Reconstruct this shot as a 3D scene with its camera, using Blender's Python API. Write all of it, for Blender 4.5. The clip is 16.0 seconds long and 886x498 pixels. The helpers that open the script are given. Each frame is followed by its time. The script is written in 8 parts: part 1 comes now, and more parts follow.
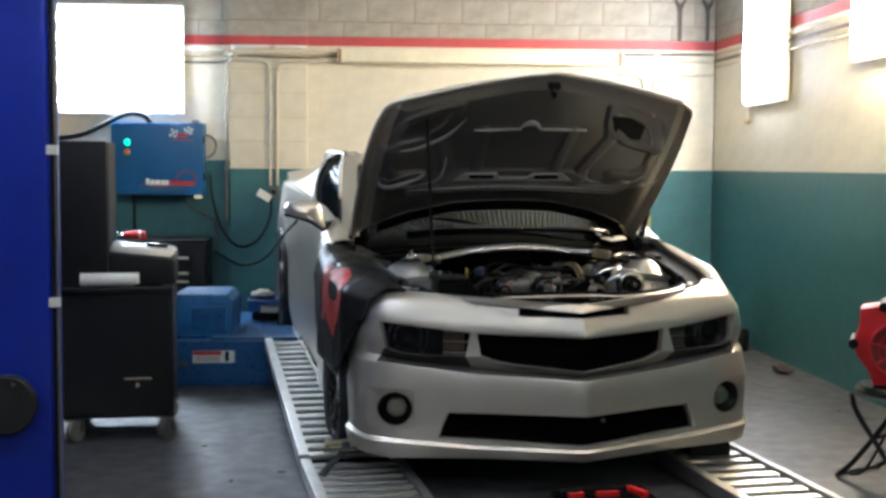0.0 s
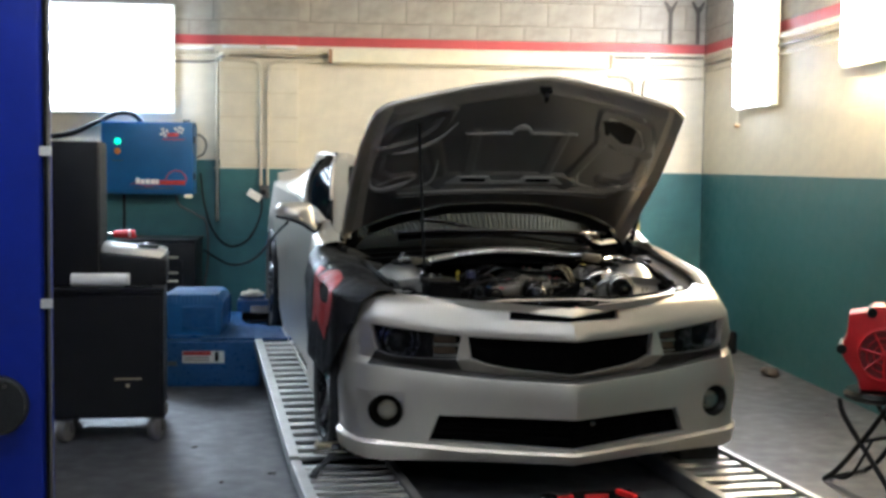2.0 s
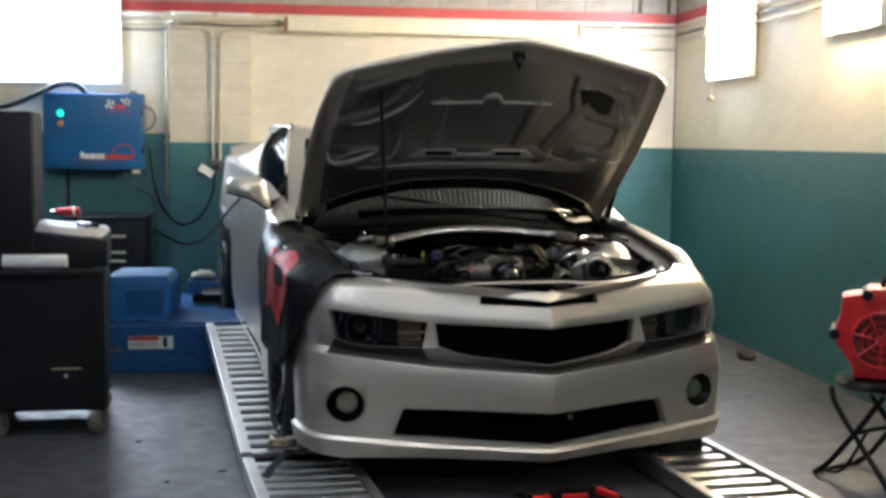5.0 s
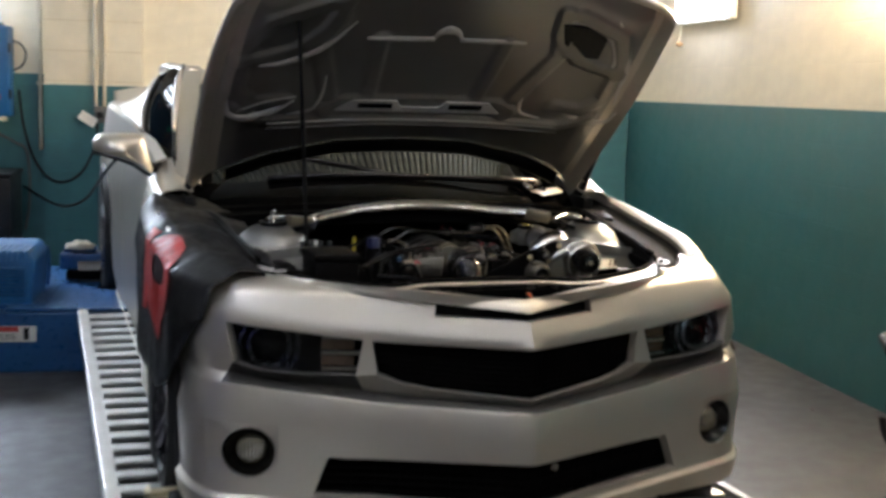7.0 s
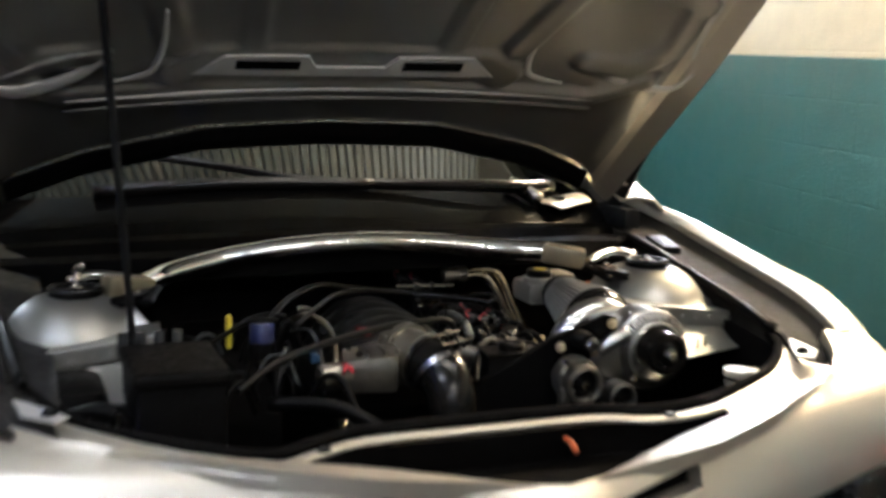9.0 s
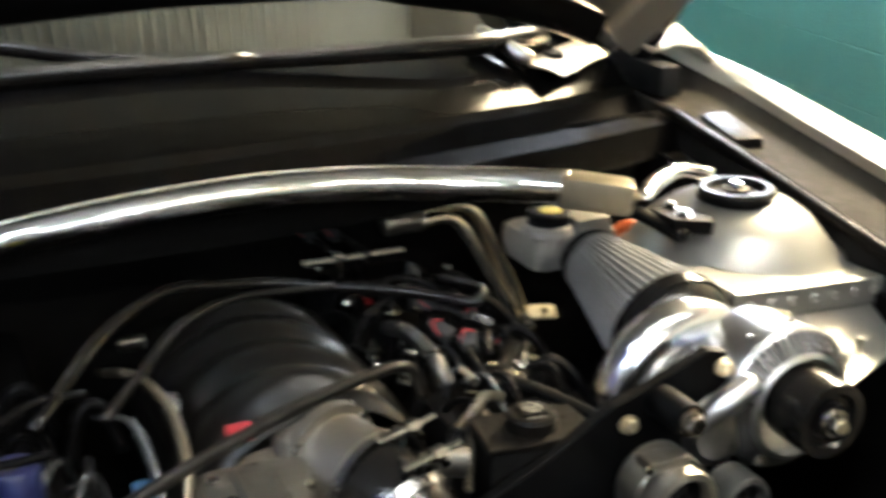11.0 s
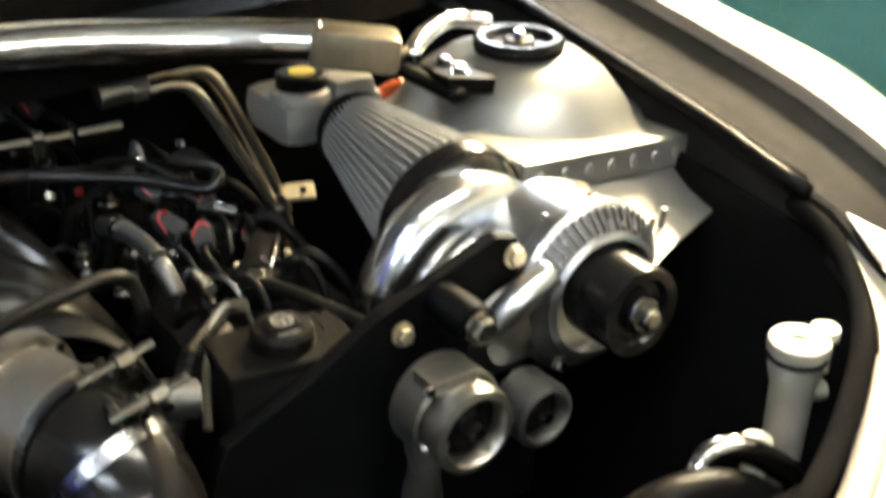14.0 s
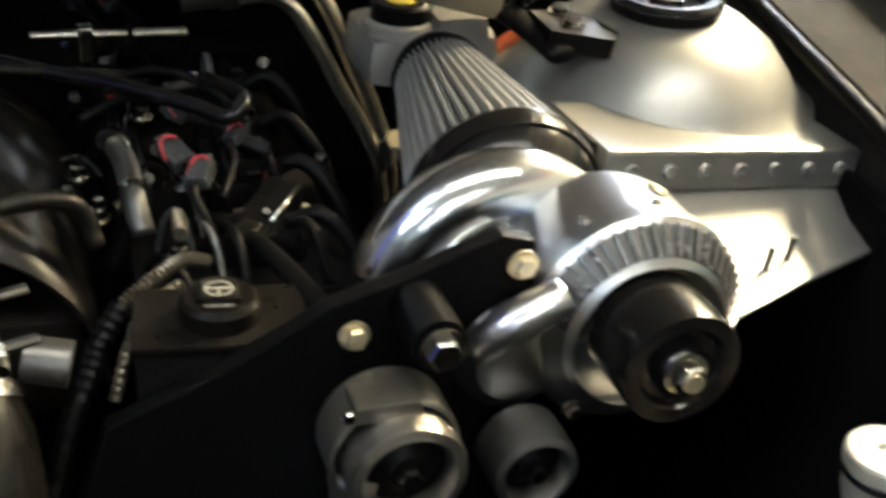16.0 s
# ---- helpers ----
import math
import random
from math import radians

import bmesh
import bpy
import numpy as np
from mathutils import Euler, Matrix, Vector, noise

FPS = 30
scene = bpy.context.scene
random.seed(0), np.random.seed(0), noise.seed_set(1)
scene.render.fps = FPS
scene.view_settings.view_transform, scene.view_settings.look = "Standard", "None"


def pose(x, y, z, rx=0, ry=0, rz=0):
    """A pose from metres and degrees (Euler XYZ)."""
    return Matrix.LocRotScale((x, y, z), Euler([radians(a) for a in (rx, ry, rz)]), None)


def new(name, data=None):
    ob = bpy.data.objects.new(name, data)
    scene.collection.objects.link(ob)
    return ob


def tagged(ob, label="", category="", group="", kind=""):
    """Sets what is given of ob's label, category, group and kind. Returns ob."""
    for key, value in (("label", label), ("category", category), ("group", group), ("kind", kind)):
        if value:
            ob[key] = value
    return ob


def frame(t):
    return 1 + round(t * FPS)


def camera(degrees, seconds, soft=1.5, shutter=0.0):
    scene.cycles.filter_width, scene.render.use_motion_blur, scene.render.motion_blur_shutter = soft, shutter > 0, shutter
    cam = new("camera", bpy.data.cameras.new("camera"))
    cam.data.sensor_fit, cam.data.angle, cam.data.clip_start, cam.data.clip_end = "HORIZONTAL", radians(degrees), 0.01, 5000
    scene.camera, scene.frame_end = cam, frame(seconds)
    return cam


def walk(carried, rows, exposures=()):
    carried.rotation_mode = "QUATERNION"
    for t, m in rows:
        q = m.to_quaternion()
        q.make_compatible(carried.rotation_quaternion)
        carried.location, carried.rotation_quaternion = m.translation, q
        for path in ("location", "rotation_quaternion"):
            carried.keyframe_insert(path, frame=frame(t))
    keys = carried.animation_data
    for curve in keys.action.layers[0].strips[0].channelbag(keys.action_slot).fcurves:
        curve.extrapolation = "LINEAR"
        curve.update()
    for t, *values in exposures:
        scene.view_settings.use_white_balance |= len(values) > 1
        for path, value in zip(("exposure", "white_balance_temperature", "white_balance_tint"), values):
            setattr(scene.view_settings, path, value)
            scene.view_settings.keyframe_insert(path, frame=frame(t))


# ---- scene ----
EXPO = [(0, -0.05, 5600, 11), (4.2, -0.05, 5600, 11), (6.5, -0.08, 5800, 15), (8.0, 0.0, 5850, 15), (8.4, 0.32, 5850, 15), (8.7, 0.42, 5850, 14), (10.8, 1.52, 5800, 9), (12.0, 1.7, 5850, 7.5), (12.6, 1.42, 5850, 6.5), (13.6, 1.6, 5850, 6.5), (14.5, 1.6, 5800, 6.5), (15.0, 1.2, 5700, 6.5), (16, 1.08, 5700, 6.5)]
LAMP = 130.0
LAMP_SIDE = 80.0
LAMP_WARM = 430.0
LAMP_CEILING = 38.0
# the room is square to x and y: back wall at y = 5.24, side wall at x = 2.52; the car stands turned by 7.6 degrees
cam = camera(39.72, 16.0, soft=3.2, shutter=0.8)
PATH = [
    (0.0, pose(-0.679, -5.318, 1.428, 86.11, -0.29, -4.48)),
    (0.5, pose(-0.688, -5.323, 1.445, 86.00, -0.40, -4.66)),
    (1.0, pose(-0.688, -5.320, 1.440, 86.06, -0.53, -4.79)),
    (1.5, pose(-0.697, -5.322, 1.445, 86.05, -0.57, -4.95)),
    (2.0, pose(-0.695, -5.332, 1.448, 86.06, -0.70, -5.01)),
    (2.5, pose(-0.693, -5.322, 1.450, 86.06, -0.75, -5.10)),
    (3.0, pose(-0.693, -5.306, 1.445, 86.15, -0.78, -5.19)),
    (3.5, pose(-0.681, -5.267, 1.441, 86.20, -0.89, -5.35)),
    (4.0, pose(-0.679, -5.228, 1.440, 86.26, -0.90, -5.80)),
    (4.2, pose(-0.672, -5.206, 1.431, 86.28, -0.76, -5.96)),
    (6.3, pose(-0.694, -4.205, 1.424, 82.32, -1.12, -8.35)),
    (6.5, pose(-0.657, -4.116, 1.412, 82.77, -0.94, -8.51)),
    (7.0, pose(-0.605, -3.563, 1.435, 82.61, -1.69, -10.97)),
    (7.5, pose(-0.433, -3.095, 1.392, 83.48, -1.45, -10.11)),
    (8.0, pose(-0.407, -2.632, 1.407, 81.98, -1.22, -10.49)),
    (8.5, pose(-0.306, -2.258, 1.404, 81.95, -1.47, -11.57)),
    (8.7, pose(-0.274, -2.008, 1.418, 81.45, -1.57, -12.49)),
    (10.8, pose(0.042, -0.568, 1.429, 71.13, 1.09, -14.91)),
    (11.0, pose(0.021, -0.519, 1.444, 69.25, 0.85, -17.32)),
    (11.5, pose(0.052, -0.456, 1.410, 67.56, 0.48, -24.44)),
    (12.0, pose(0.040, -0.423, 1.395, 64.20, 0.25, -25.51)),
    (12.3, pose(0.026, -0.403, 1.383, 63.38, 0.63, -23.90)),
    (12.5, pose(0.036, -0.384, 1.386, 63.19, 1.23, -22.34)),
    (13.0, pose(0.075, -0.338, 1.391, 64.65, 0.81, -23.42)),
    (13.3, pose(0.089, -0.325, 1.384, 65.29, -0.27, -26.03)),
    (13.5, pose(0.110, -0.319, 1.378, 65.13, -0.07, -26.91)),
    (14.0, pose(0.129, -0.317, 1.362, 62.94, -0.88, -27.79)),
    (14.5, pose(0.190, -0.304, 1.331, 60.30, -0.05, -23.95)),
    (14.7, pose(0.256, -0.265, 1.317, 61.48, -0.03, -18.17)),
    (14.8, pose(0.297, -0.232, 1.299, 61.67, -1.72, -14.43)),
    (15.0, pose(0.336, -0.218, 1.305, 60.69, -1.45, -11.04)),
    (15.2, pose(0.366, -0.209, 1.306, 60.28, -1.74, -9.35)),
    (15.5, pose(0.365, -0.190, 1.280, 61.37, -4.10, -9.84)),
    (16.0, pose(0.398, -0.207, 1.295, 60.12, -3.37, -10.33)),
]
walk(cam, PATH, EXPO)

# ---- light ----
world = bpy.data.worlds.new("world")
scene.world = world
world.use_nodes = True
world.node_tree.nodes["Background"].inputs[0].default_value = (0.05, 0.055, 0.06, 1)
world.node_tree.nodes["Background"].inputs[1].default_value = 0.3

# ---- materials ----
def mat(name, colour, rough=0.5, metal=0.0, vary=0.0, scale=8.0, bump=0.0, bump_scale=40.0, coat=0.0, spec=0.5, emit=0.0, vary2=0.0, stretch=(1, 1, 1)):
    """A surface with colour variation at two scales, rough patches and fine relief."""
    m = bpy.data.materials.new(name)
    m.use_nodes = True
    n, l = m.node_tree.nodes, m.node_tree.links
    b = n["Principled BSDF"]
    b.inputs["Base Color"].default_value = (*colour, 1)
    b.inputs["Roughness"].default_value = rough
    b.inputs["Metallic"].default_value = metal
    b.inputs["Coat Weight"].default_value = coat
    b.inputs["Coat Roughness"].default_value = 0.08
    b.inputs["Specular IOR Level"].default_value = spec
    if emit:
        b.inputs["Emission Color"].default_value = (*colour, 1)
        b.inputs["Emission Strength"].default_value = emit
    if vary or bump:
        tc = n.new("ShaderNodeTexCoord")
        mp = n.new("ShaderNodeMapping")
        mp.inputs["Scale"].default_value = stretch
        l.new(tc.outputs["Object"], mp.inputs["Vector"])
    if vary:
        a = n.new("ShaderNodeTexNoise")
        a.inputs["Scale"].default_value = scale
        a.inputs["Detail"].default_value = 6
        a.inputs["Roughness"].default_value = 0.65
        l.new(mp.outputs[0], a.inputs["Vector"])
        c = n.new("ShaderNodeTexNoise")
        c.inputs["Scale"].default_value = scale * 7
        c.inputs["Detail"].default_value = 4
        l.new(mp.outputs[0], c.inputs["Vector"])
        mix = n.new("ShaderNodeMath")
        mix.operation = "MULTIPLY_ADD"
        mix.inputs[1].default_value = 0.35 if not vary2 else vary2
        l.new(c.outputs["Fac"], mix.inputs[0])
        l.new(a.outputs["Fac"], mix.inputs[2])
        r = n.new("ShaderNodeMapRange")
        r.inputs["From Min"].default_value = 0.45
        r.inputs["From Max"].default_value = 0.9
        r.inputs["To Min"].default_value = 1 - vary
        r.inputs["To Max"].default_value = 1 + vary
        l.new(mix.outputs[0], r.inputs["Value"])
        mul = n.new("ShaderNodeVectorMath")
        mul.operation = "SCALE"
        mul.inputs[0].default_value = colour
        l.new(r.outputs[0], mul.inputs["Scale"])
        l.new(mul.outputs[0], b.inputs["Base Color"])
        rr = n.new("ShaderNodeMapRange")
        rr.inputs["From Min"].default_value = 0.3
        rr.inputs["From Max"].default_value = 0.7
        rr.inputs["To Min"].default_value = max(0.02, rough - 0.12 * vary / 0.3)
        rr.inputs["To Max"].default_value = min(1, rough + 0.12 * vary / 0.3)
        l.new(c.outputs["Fac"], rr.inputs["Value"])
        l.new(rr.outputs[0], b.inputs["Roughness"])
    if bump:
        k = n.new("ShaderNodeTexNoise")
        k.inputs["Scale"].default_value = bump_scale
        k.inputs["Detail"].default_value = 5
        l.new(mp.outputs[0], k.inputs["Vector"])
        bp = n.new("ShaderNodeBump")
        bp.inputs["Strength"].default_value = bump
        bp.inputs["Distance"].default_value = 0.01
        l.new(k.outputs["Fac"], bp.inputs["Height"])
        l.new(bp.outputs[0], b.inputs["Normal"])
    return m


CREAM = mat("cream wall paint", (0.72, 0.655, 0.51), 0.55, vary=0.13, scale=1.6, bump=0.25, bump_scale=60)
TEAL = mat("teal wall paint", (0.035, 0.125, 0.135), 0.45, vary=0.22, scale=1.4, bump=0.25, bump_scale=60)
RAW = mat("bare concrete block", (0.34, 0.31, 0.26), 0.85, vary=0.3, scale=2.2, bump=0.5, bump_scale=90)
MORTAR = mat("mortar", (0.21, 0.19, 0.16), 0.9, vary=0.2, scale=6, bump=0.4, bump_scale=80)
RED_LINE = mat("red painted line", (0.42, 0.05, 0.05), 0.5, vary=0.2, scale=2, bump=0.2, bump_scale=60)
FLOOR = mat("grey floor paint", (0.066, 0.0645, 0.068), 0.5, vary=0.3, scale=1.3, bump=0.05, bump_scale=14, spec=0.28)
CEIL = mat("corrugated ceiling", (0.30, 0.33, 0.31), 0.5, vary=0.2, scale=2)
DULL_WALL = mat("dull grey block", (0.13, 0.13, 0.13), 0.8, vary=0.25, scale=2, bump=0.3, bump_scale=60)
SILVER = mat("silver car paint", (0.63, 0.585, 0.51), 0.37, 0.72, coat=0.12)
SILVER.node_tree.nodes["Principled BSDF"].inputs["Coat Roughness"].default_value = 0.12
BLACK_PAINT = mat("black satin paint", (0.009, 0.009, 0.0095), 0.45, vary=0.2, scale=5, spec=0.22)
BLACK_GLOSS = mat("black gloss plastic", (0.006, 0.0055, 0.005), 0.2, vary=0.1, scale=9, spec=0.3)
BLACK_MATT = mat("black plastic", (0.007, 0.007, 0.0075), 0.5, vary=0.3, scale=12, bump=0.15, bump_scale=120, spec=0.16)
# near-black that paints the shade of gaps and bay; black parts share it
VOID = mat("near-black for shaded voids and black parts", (0.0055, 0.0052, 0.005), 0.8, vary=0.3, scale=10, spec=0.005)
BAY_BLACK = mat("oily black plastic", (0.0032, 0.003, 0.003), 0.42, vary=0.3, scale=12, bump=0.1, bump_scale=120, spec=0.07)
PLATE_BLACK = mat("black plate paint", (0.002, 0.002, 0.0021), 0.5, vary=0.2, scale=5, spec=0.06)
VINYL = mat("black vinyl", (0.011, 0.011, 0.012), 0.5, vary=0.25, scale=6, bump=0.15, bump_scale=14, spec=0.2)
CHROME = mat("polished metal", (0.85, 0.84, 0.80), 0.07, 1.0, vary=0.05, scale=9)
CASE_METAL = mat("satin aluminium", (0.44, 0.44, 0.435), 0.3, 1.0, vary=0.06, scale=25, bump=0.06, bump_scale=40)
POLISHED = mat("polished aluminium", (0.62, 0.625, 0.63), 0.2, 1.0, vary=0.03, scale=14, bump=0.05, bump_scale=16)
CAST = mat("cast aluminium", (0.25, 0.232, 0.20), 0.32, 0.9, vary=0.05, scale=22, bump=0.22, bump_scale=60)
STEEL = mat("zinc steel", (0.36, 0.345, 0.31), 0.2, 1.0)
BRASS = mat("yellow zinc", (0.58, 0.50, 0.33), 0.30, 0.8)
RUBBER = mat("tyre rubber", (0.014, 0.014, 0.014), 0.7, vary=0.25, scale=14, bump=0.2, bump_scale=80)
RAMP = mat("bare aluminium", (0.46, 0.455, 0.44), 0.38, 0.9, vary=0.2, scale=5, bump=0.1, bump_scale=60)
BLUE = mat("blue machine enamel", (0.012, 0.07, 0.20), 0.32, vary=0.2, scale=5, bump=0.05, bump_scale=30)
LIFT_BLUE = mat("lift blue enamel", (0.012, 0.03, 0.33), 0.35, vary=0.15, scale=3)
BOX_BLUE = mat("control box blue", (0.012, 0.09, 0.24), 0.35, vary=0.12, scale=4)
RED = mat("red plastic", (0.45, 0.012, 0.015), 0.35, vary=0.15, scale=8)
WHITE = mat("white paint", (0.78, 0.77, 0.72), 0.5, vary=0.06, scale=9)
PAPER = mat("paper", (0.82, 0.80, 0.74), 0.8, vary=0.08, scale=12)
IVORY = mat("cream enamel", (0.76, 0.70, 0.52), 0.4, vary=0.1, scale=4)
TUBE = mat("lit tube", (0.88, 0.96, 1.0), 0.4, emit=LAMP)
TUBE_SIDE = mat("lit side tube", (0.97, 0.98, 1.0), 0.4, emit=LAMP_SIDE)
TUBE_WARM = mat("lit warm tube", (1.0, 0.76, 0.43), 0.4, emit=LAMP_WARM)
TUBE_CEILING = mat("lit ceiling tube", (0.93, 0.97, 1.0), 0.4, emit=LAMP_CEILING)
TUBE_CEILING_WARM = mat("lit warm ceiling tube", (1.0, 0.91, 0.76), 0.4, emit=LAMP_CEILING)
LENS = mat("lamp lens", (0.24, 0.22, 0.155), 0.1, vary=0.2, scale=60)
AMBER = mat("amber reflector", (0.085, 0.055, 0.034), 0.2, vary=0.3, scale=60)
DARK_CHROME = mat("dark chrome", (0.26, 0.26, 0.27), 0.25, 1.0, vary=0.1, scale=20)
CHANNEL = mat("dusty dark paint", (0.020, 0.0185, 0.0165), 0.7, vary=0.3, scale=9, bump=0.03, bump_scale=60, spec=0.02)
COWL = mat("weathered black plastic", (0.0025, 0.0024, 0.0023), 0.55, vary=0.15, scale=5, spec=0.008)
COWL_GLOSS = mat("smooth black cowl plastic", (0.002, 0.002, 0.0021), 0.12, spec=0.03)
# darker copy of the silver body paint, for the shaded bonnet underside
HOOD_SHADE = mat("silver paint darkened for bonnet shade", (0.29, 0.285, 0.275), 0.33, 0.85)
# pale tone painting highlights on the bonnet pressings; the corner bracket shares it
LIT_PRESSED = mat("pale metal with highlight painted in", (0.66, 0.65, 0.63), 0.38, 0.5, vary=0.05, scale=20)


def glass(name, colour, rough=0.0, alpha=0.25):
    m = bpy.data.materials.new(name)
    m.use_nodes = True
    n, l = m.node_tree.nodes, m.node_tree.links
    b = n["Principled BSDF"]
    b.inputs["Base Color"].default_value = (*colour, 1)
    b.inputs["Roughness"].default_value = rough
    b.inputs["Transmission Weight"].default_value = alpha
    b.inputs["IOR"].default_value = 1.45
    return m


# bumper silver darkened to paint the shade below the headlamps
RECESS_SHADE = mat("silver paint darkened for recess shade", (0.06, 0.057, 0.052), 0.35, vary=0.2, scale=9, spec=0.4)
GLASS = glass("tinted glass", (0.005, 0.0055, 0.005), 0.02, 0.0)
GLASS.node_tree.nodes["Principled BSDF"].inputs["Specular IOR Level"].default_value = 0.6
TINTED = glass("side window tint", (0.006, 0.007, 0.007), 0.05, 0.0)
TINTED.node_tree.nodes["Principled BSDF"].inputs["IOR"].default_value = 1.06
TINTED.node_tree.nodes["Principled BSDF"].inputs["Specular IOR Level"].default_value = 0.06
CLEAR = glass("clear cover", (0.92, 0.94, 0.95), 0.0, 1.0)
CLEAR.node_tree.nodes["Principled BSDF"].inputs["IOR"].default_value = 1.15
FILTER = mat("pleated filter cloth", (0.25, 0.245, 0.235), 0.6, vary=0.12, scale=30, bump=0.3, bump_scale=250)
GUN = mat("gun metal", (0.10, 0.097, 0.09), 0.4, 0.8, vary=0.15, scale=20)
DUSTY = mat("dusty black plastic", (0.0045, 0.0038, 0.003), 0.42, vary=0.4, scale=30, spec=0.08)
GOLD_DARK = mat("loom", (0.15, 0.13, 0.09), 0.35, 0.8)
BLACK_SATIN = mat("black satin nylon", (0.007, 0.006, 0.005), 0.34, vary=0.03, scale=10, spec=0.26)
RED_BRIGHT = mat("red mark", (0.32, 0.02, 0.025), 0.5, vary=0.1, scale=30)
BLUE_CLIP = mat("blue clip", (0.02, 0.06, 0.12), 0.5, vary=0.1, scale=30)
BLUE_CAP = mat("deep blue cap", (0.005, 0.008, 0.05), 0.4, vary=0.1, scale=30)
GREY_PLASTIC = mat("grey plastic", (0.11, 0.11, 0.105), 0.25, vary=0.2, scale=30)
IVORY_DARK = mat("yellowed tab", (0.42, 0.36, 0.22), 0.5, vary=0.2, scale=40)
MILKY = mat("milky plastic", (0.19, 0.18, 0.16), 0.35, vary=0.15, scale=20)
YELLOW = mat("yellow label", (0.50, 0.40, 0.03), 0.5, vary=0.1, scale=40)
ORANGE = mat("orange sleeve", (0.60, 0.13, 0.04), 0.5, vary=0.15, scale=40)
BRASS_PIPE = mat("dull pipe metal", (0.86, 0.79, 0.63), 0.2, 0.95)
TOWER = mat("bare silver primer", (0.26, 0.256, 0.242), 0.40, 0.75, vary=0.06, scale=14, coat=0.15)
BAR_METAL = mat("satin chrome", (0.90, 0.89, 0.86), 0.13, 1.0)
SLEEVE = mat("brushed sleeve", (0.22, 0.19, 0.13), 0.33, 0.6, vary=0.12, scale=30, stretch=(1, 8, 1))
WHITE_PLASTIC = mat("white plastic", (0.27, 0.25, 0.205), 0.4, vary=0.08, scale=20)
RED_PAINT = mat("red brush paint", (0.45, 0.035, 0.03), 0.5, vary=0.3, scale=9)
RED_GLOW = mat("bright red enamel", (0.75, 0.02, 0.02), 0.4, vary=0.1, scale=20)
BLUE_LIGHT = mat("lighter machine blue", (0.02, 0.12, 0.30), 0.38, vary=0.2, scale=6, bump=0.05, bump_scale=30)
CLOTH = mat("pale cloth", (0.55, 0.50, 0.38), 0.9, vary=0.25, scale=12, bump=0.3, bump_scale=80)
CASTOR = mat("grey castor rubber", (0.16, 0.15, 0.13), 0.6, vary=0.25, scale=20)
CONDUIT = mat("painted conduit", (0.55, 0.49, 0.36), 0.45, vary=0.15, scale=8)
PLUG_GREY = mat("dull plug plastic", (0.04, 0.042, 0.043), 0.22, vary=0.15, scale=40)
CABLE_DARK = mat("dusty cable", (0.16, 0.14, 0.11), 0.6, vary=0.2, scale=8)
TEAL_JOINT = mat("teal joint", (0.028, 0.13, 0.145), 0.5, vary=0.2, scale=4)
CREAM_JOINT = mat("cream joint", (0.58, 0.50, 0.34), 0.6, vary=0.15, scale=4)
RUST = mat("rusty steel", (0.30, 0.17, 0.09), 0.7, vary=0.35, scale=25)
RUST_DARK = mat("dark rust", (0.07, 0.06, 0.05), 0.75, vary=0.35, scale=25)
WOOD = mat("turned wood", (0.35, 0.22, 0.10), 0.5, vary=0.2, scale=20)
DEEP_RED = mat("dark red plastic", (0.12, 0.008, 0.01), 0.5, vary=0.15, scale=12)
BROWN = mat("brown cloth", (0.035, 0.025, 0.018), 0.9, vary=0.3, scale=14, bump=0.3, bump_scale=60)
YELLOW_DIM = mat("yellow cord", (0.45, 0.36, 0.10), 0.6, vary=0.1, scale=20)
ORANGE_LAMP = mat("orange button", (0.60, 0.20, 0.04), 0.4, vary=0.1, scale=20)
GREEN_LIT = mat("green lamp", (0.05, 0.9, 0.5), 0.3, emit=1.5)


# ---- mesh helpers ----
def link(name, bm, material, parent=None, label="", smooth=False):
    me = bpy.data.meshes.new(name)
    bmesh.ops.recalc_face_normals(bm, faces=bm.faces)
    bm.to_mesh(me)
    bm.free()
    mats = material if isinstance(material, (list, tuple)) else [material]
    for m in mats:
        me.materials.append(m)
    if smooth:
        me.shade_smooth()
        if smooth is not True:
            me.set_sharp_from_angle(angle=radians(smooth))
    ob = new(name, me)
    if parent:
        ob.parent = parent
    if label:
        ob["label"] = label
    return ob


part = link


def thing(name, m, label, category, group="", kind=""):
    """An empty at the base of a thing, whose parts are its children."""
    ob = new(name)
    ob.empty_display_size = 0.05
    ob.matrix_world = m
    return tagged(ob, label, category, group, kind)


def setting(name, bm, material, label, category, smooth=False):
    return tagged(link(name, bm, material, None, "", smooth), label, category, "", "structure")


def box(x0, y0, z0, x1, y1, z1, bevel=0.0, bm=None, seg=2):
    own = bm is None
    bm = bm or bmesh.new()
    t = bmesh.new() if not own else bm
    g = bmesh.ops.create_cube(t, size=1.0, matrix=Matrix.Translation(((x0 + x1) / 2, (y0 + y1) / 2, (z0 + z1) / 2)) @ Matrix.Diagonal((x1 - x0, y1 - y0, z1 - z0, 1)))
    if bevel:
        bmesh.ops.bevel(t, geom=list(t.edges), offset=bevel, segments=seg, profile=0.6, affect="EDGES")
    if not own:
        join(bm, t)
    return bm


def join(bm, other, m=None):
    """Add the mesh of another bmesh, moved by m."""
    me = bpy.data.meshes.new("tmp")
    if m is not None:
        bmesh.ops.transform(other, matrix=m, verts=other.verts)
    other.to_mesh(me)
    other.free()
    bm.from_mesh(me)
    bpy.data.meshes.remove(me)
    return bm


def frame_to(a, b):
    """A matrix whose z axis runs from a to b."""
    a, b = Vector(a), Vector(b)
    return Matrix.Translation(a) @ (b - a).to_track_quat("Z", "Y").to_matrix().to_4x4()


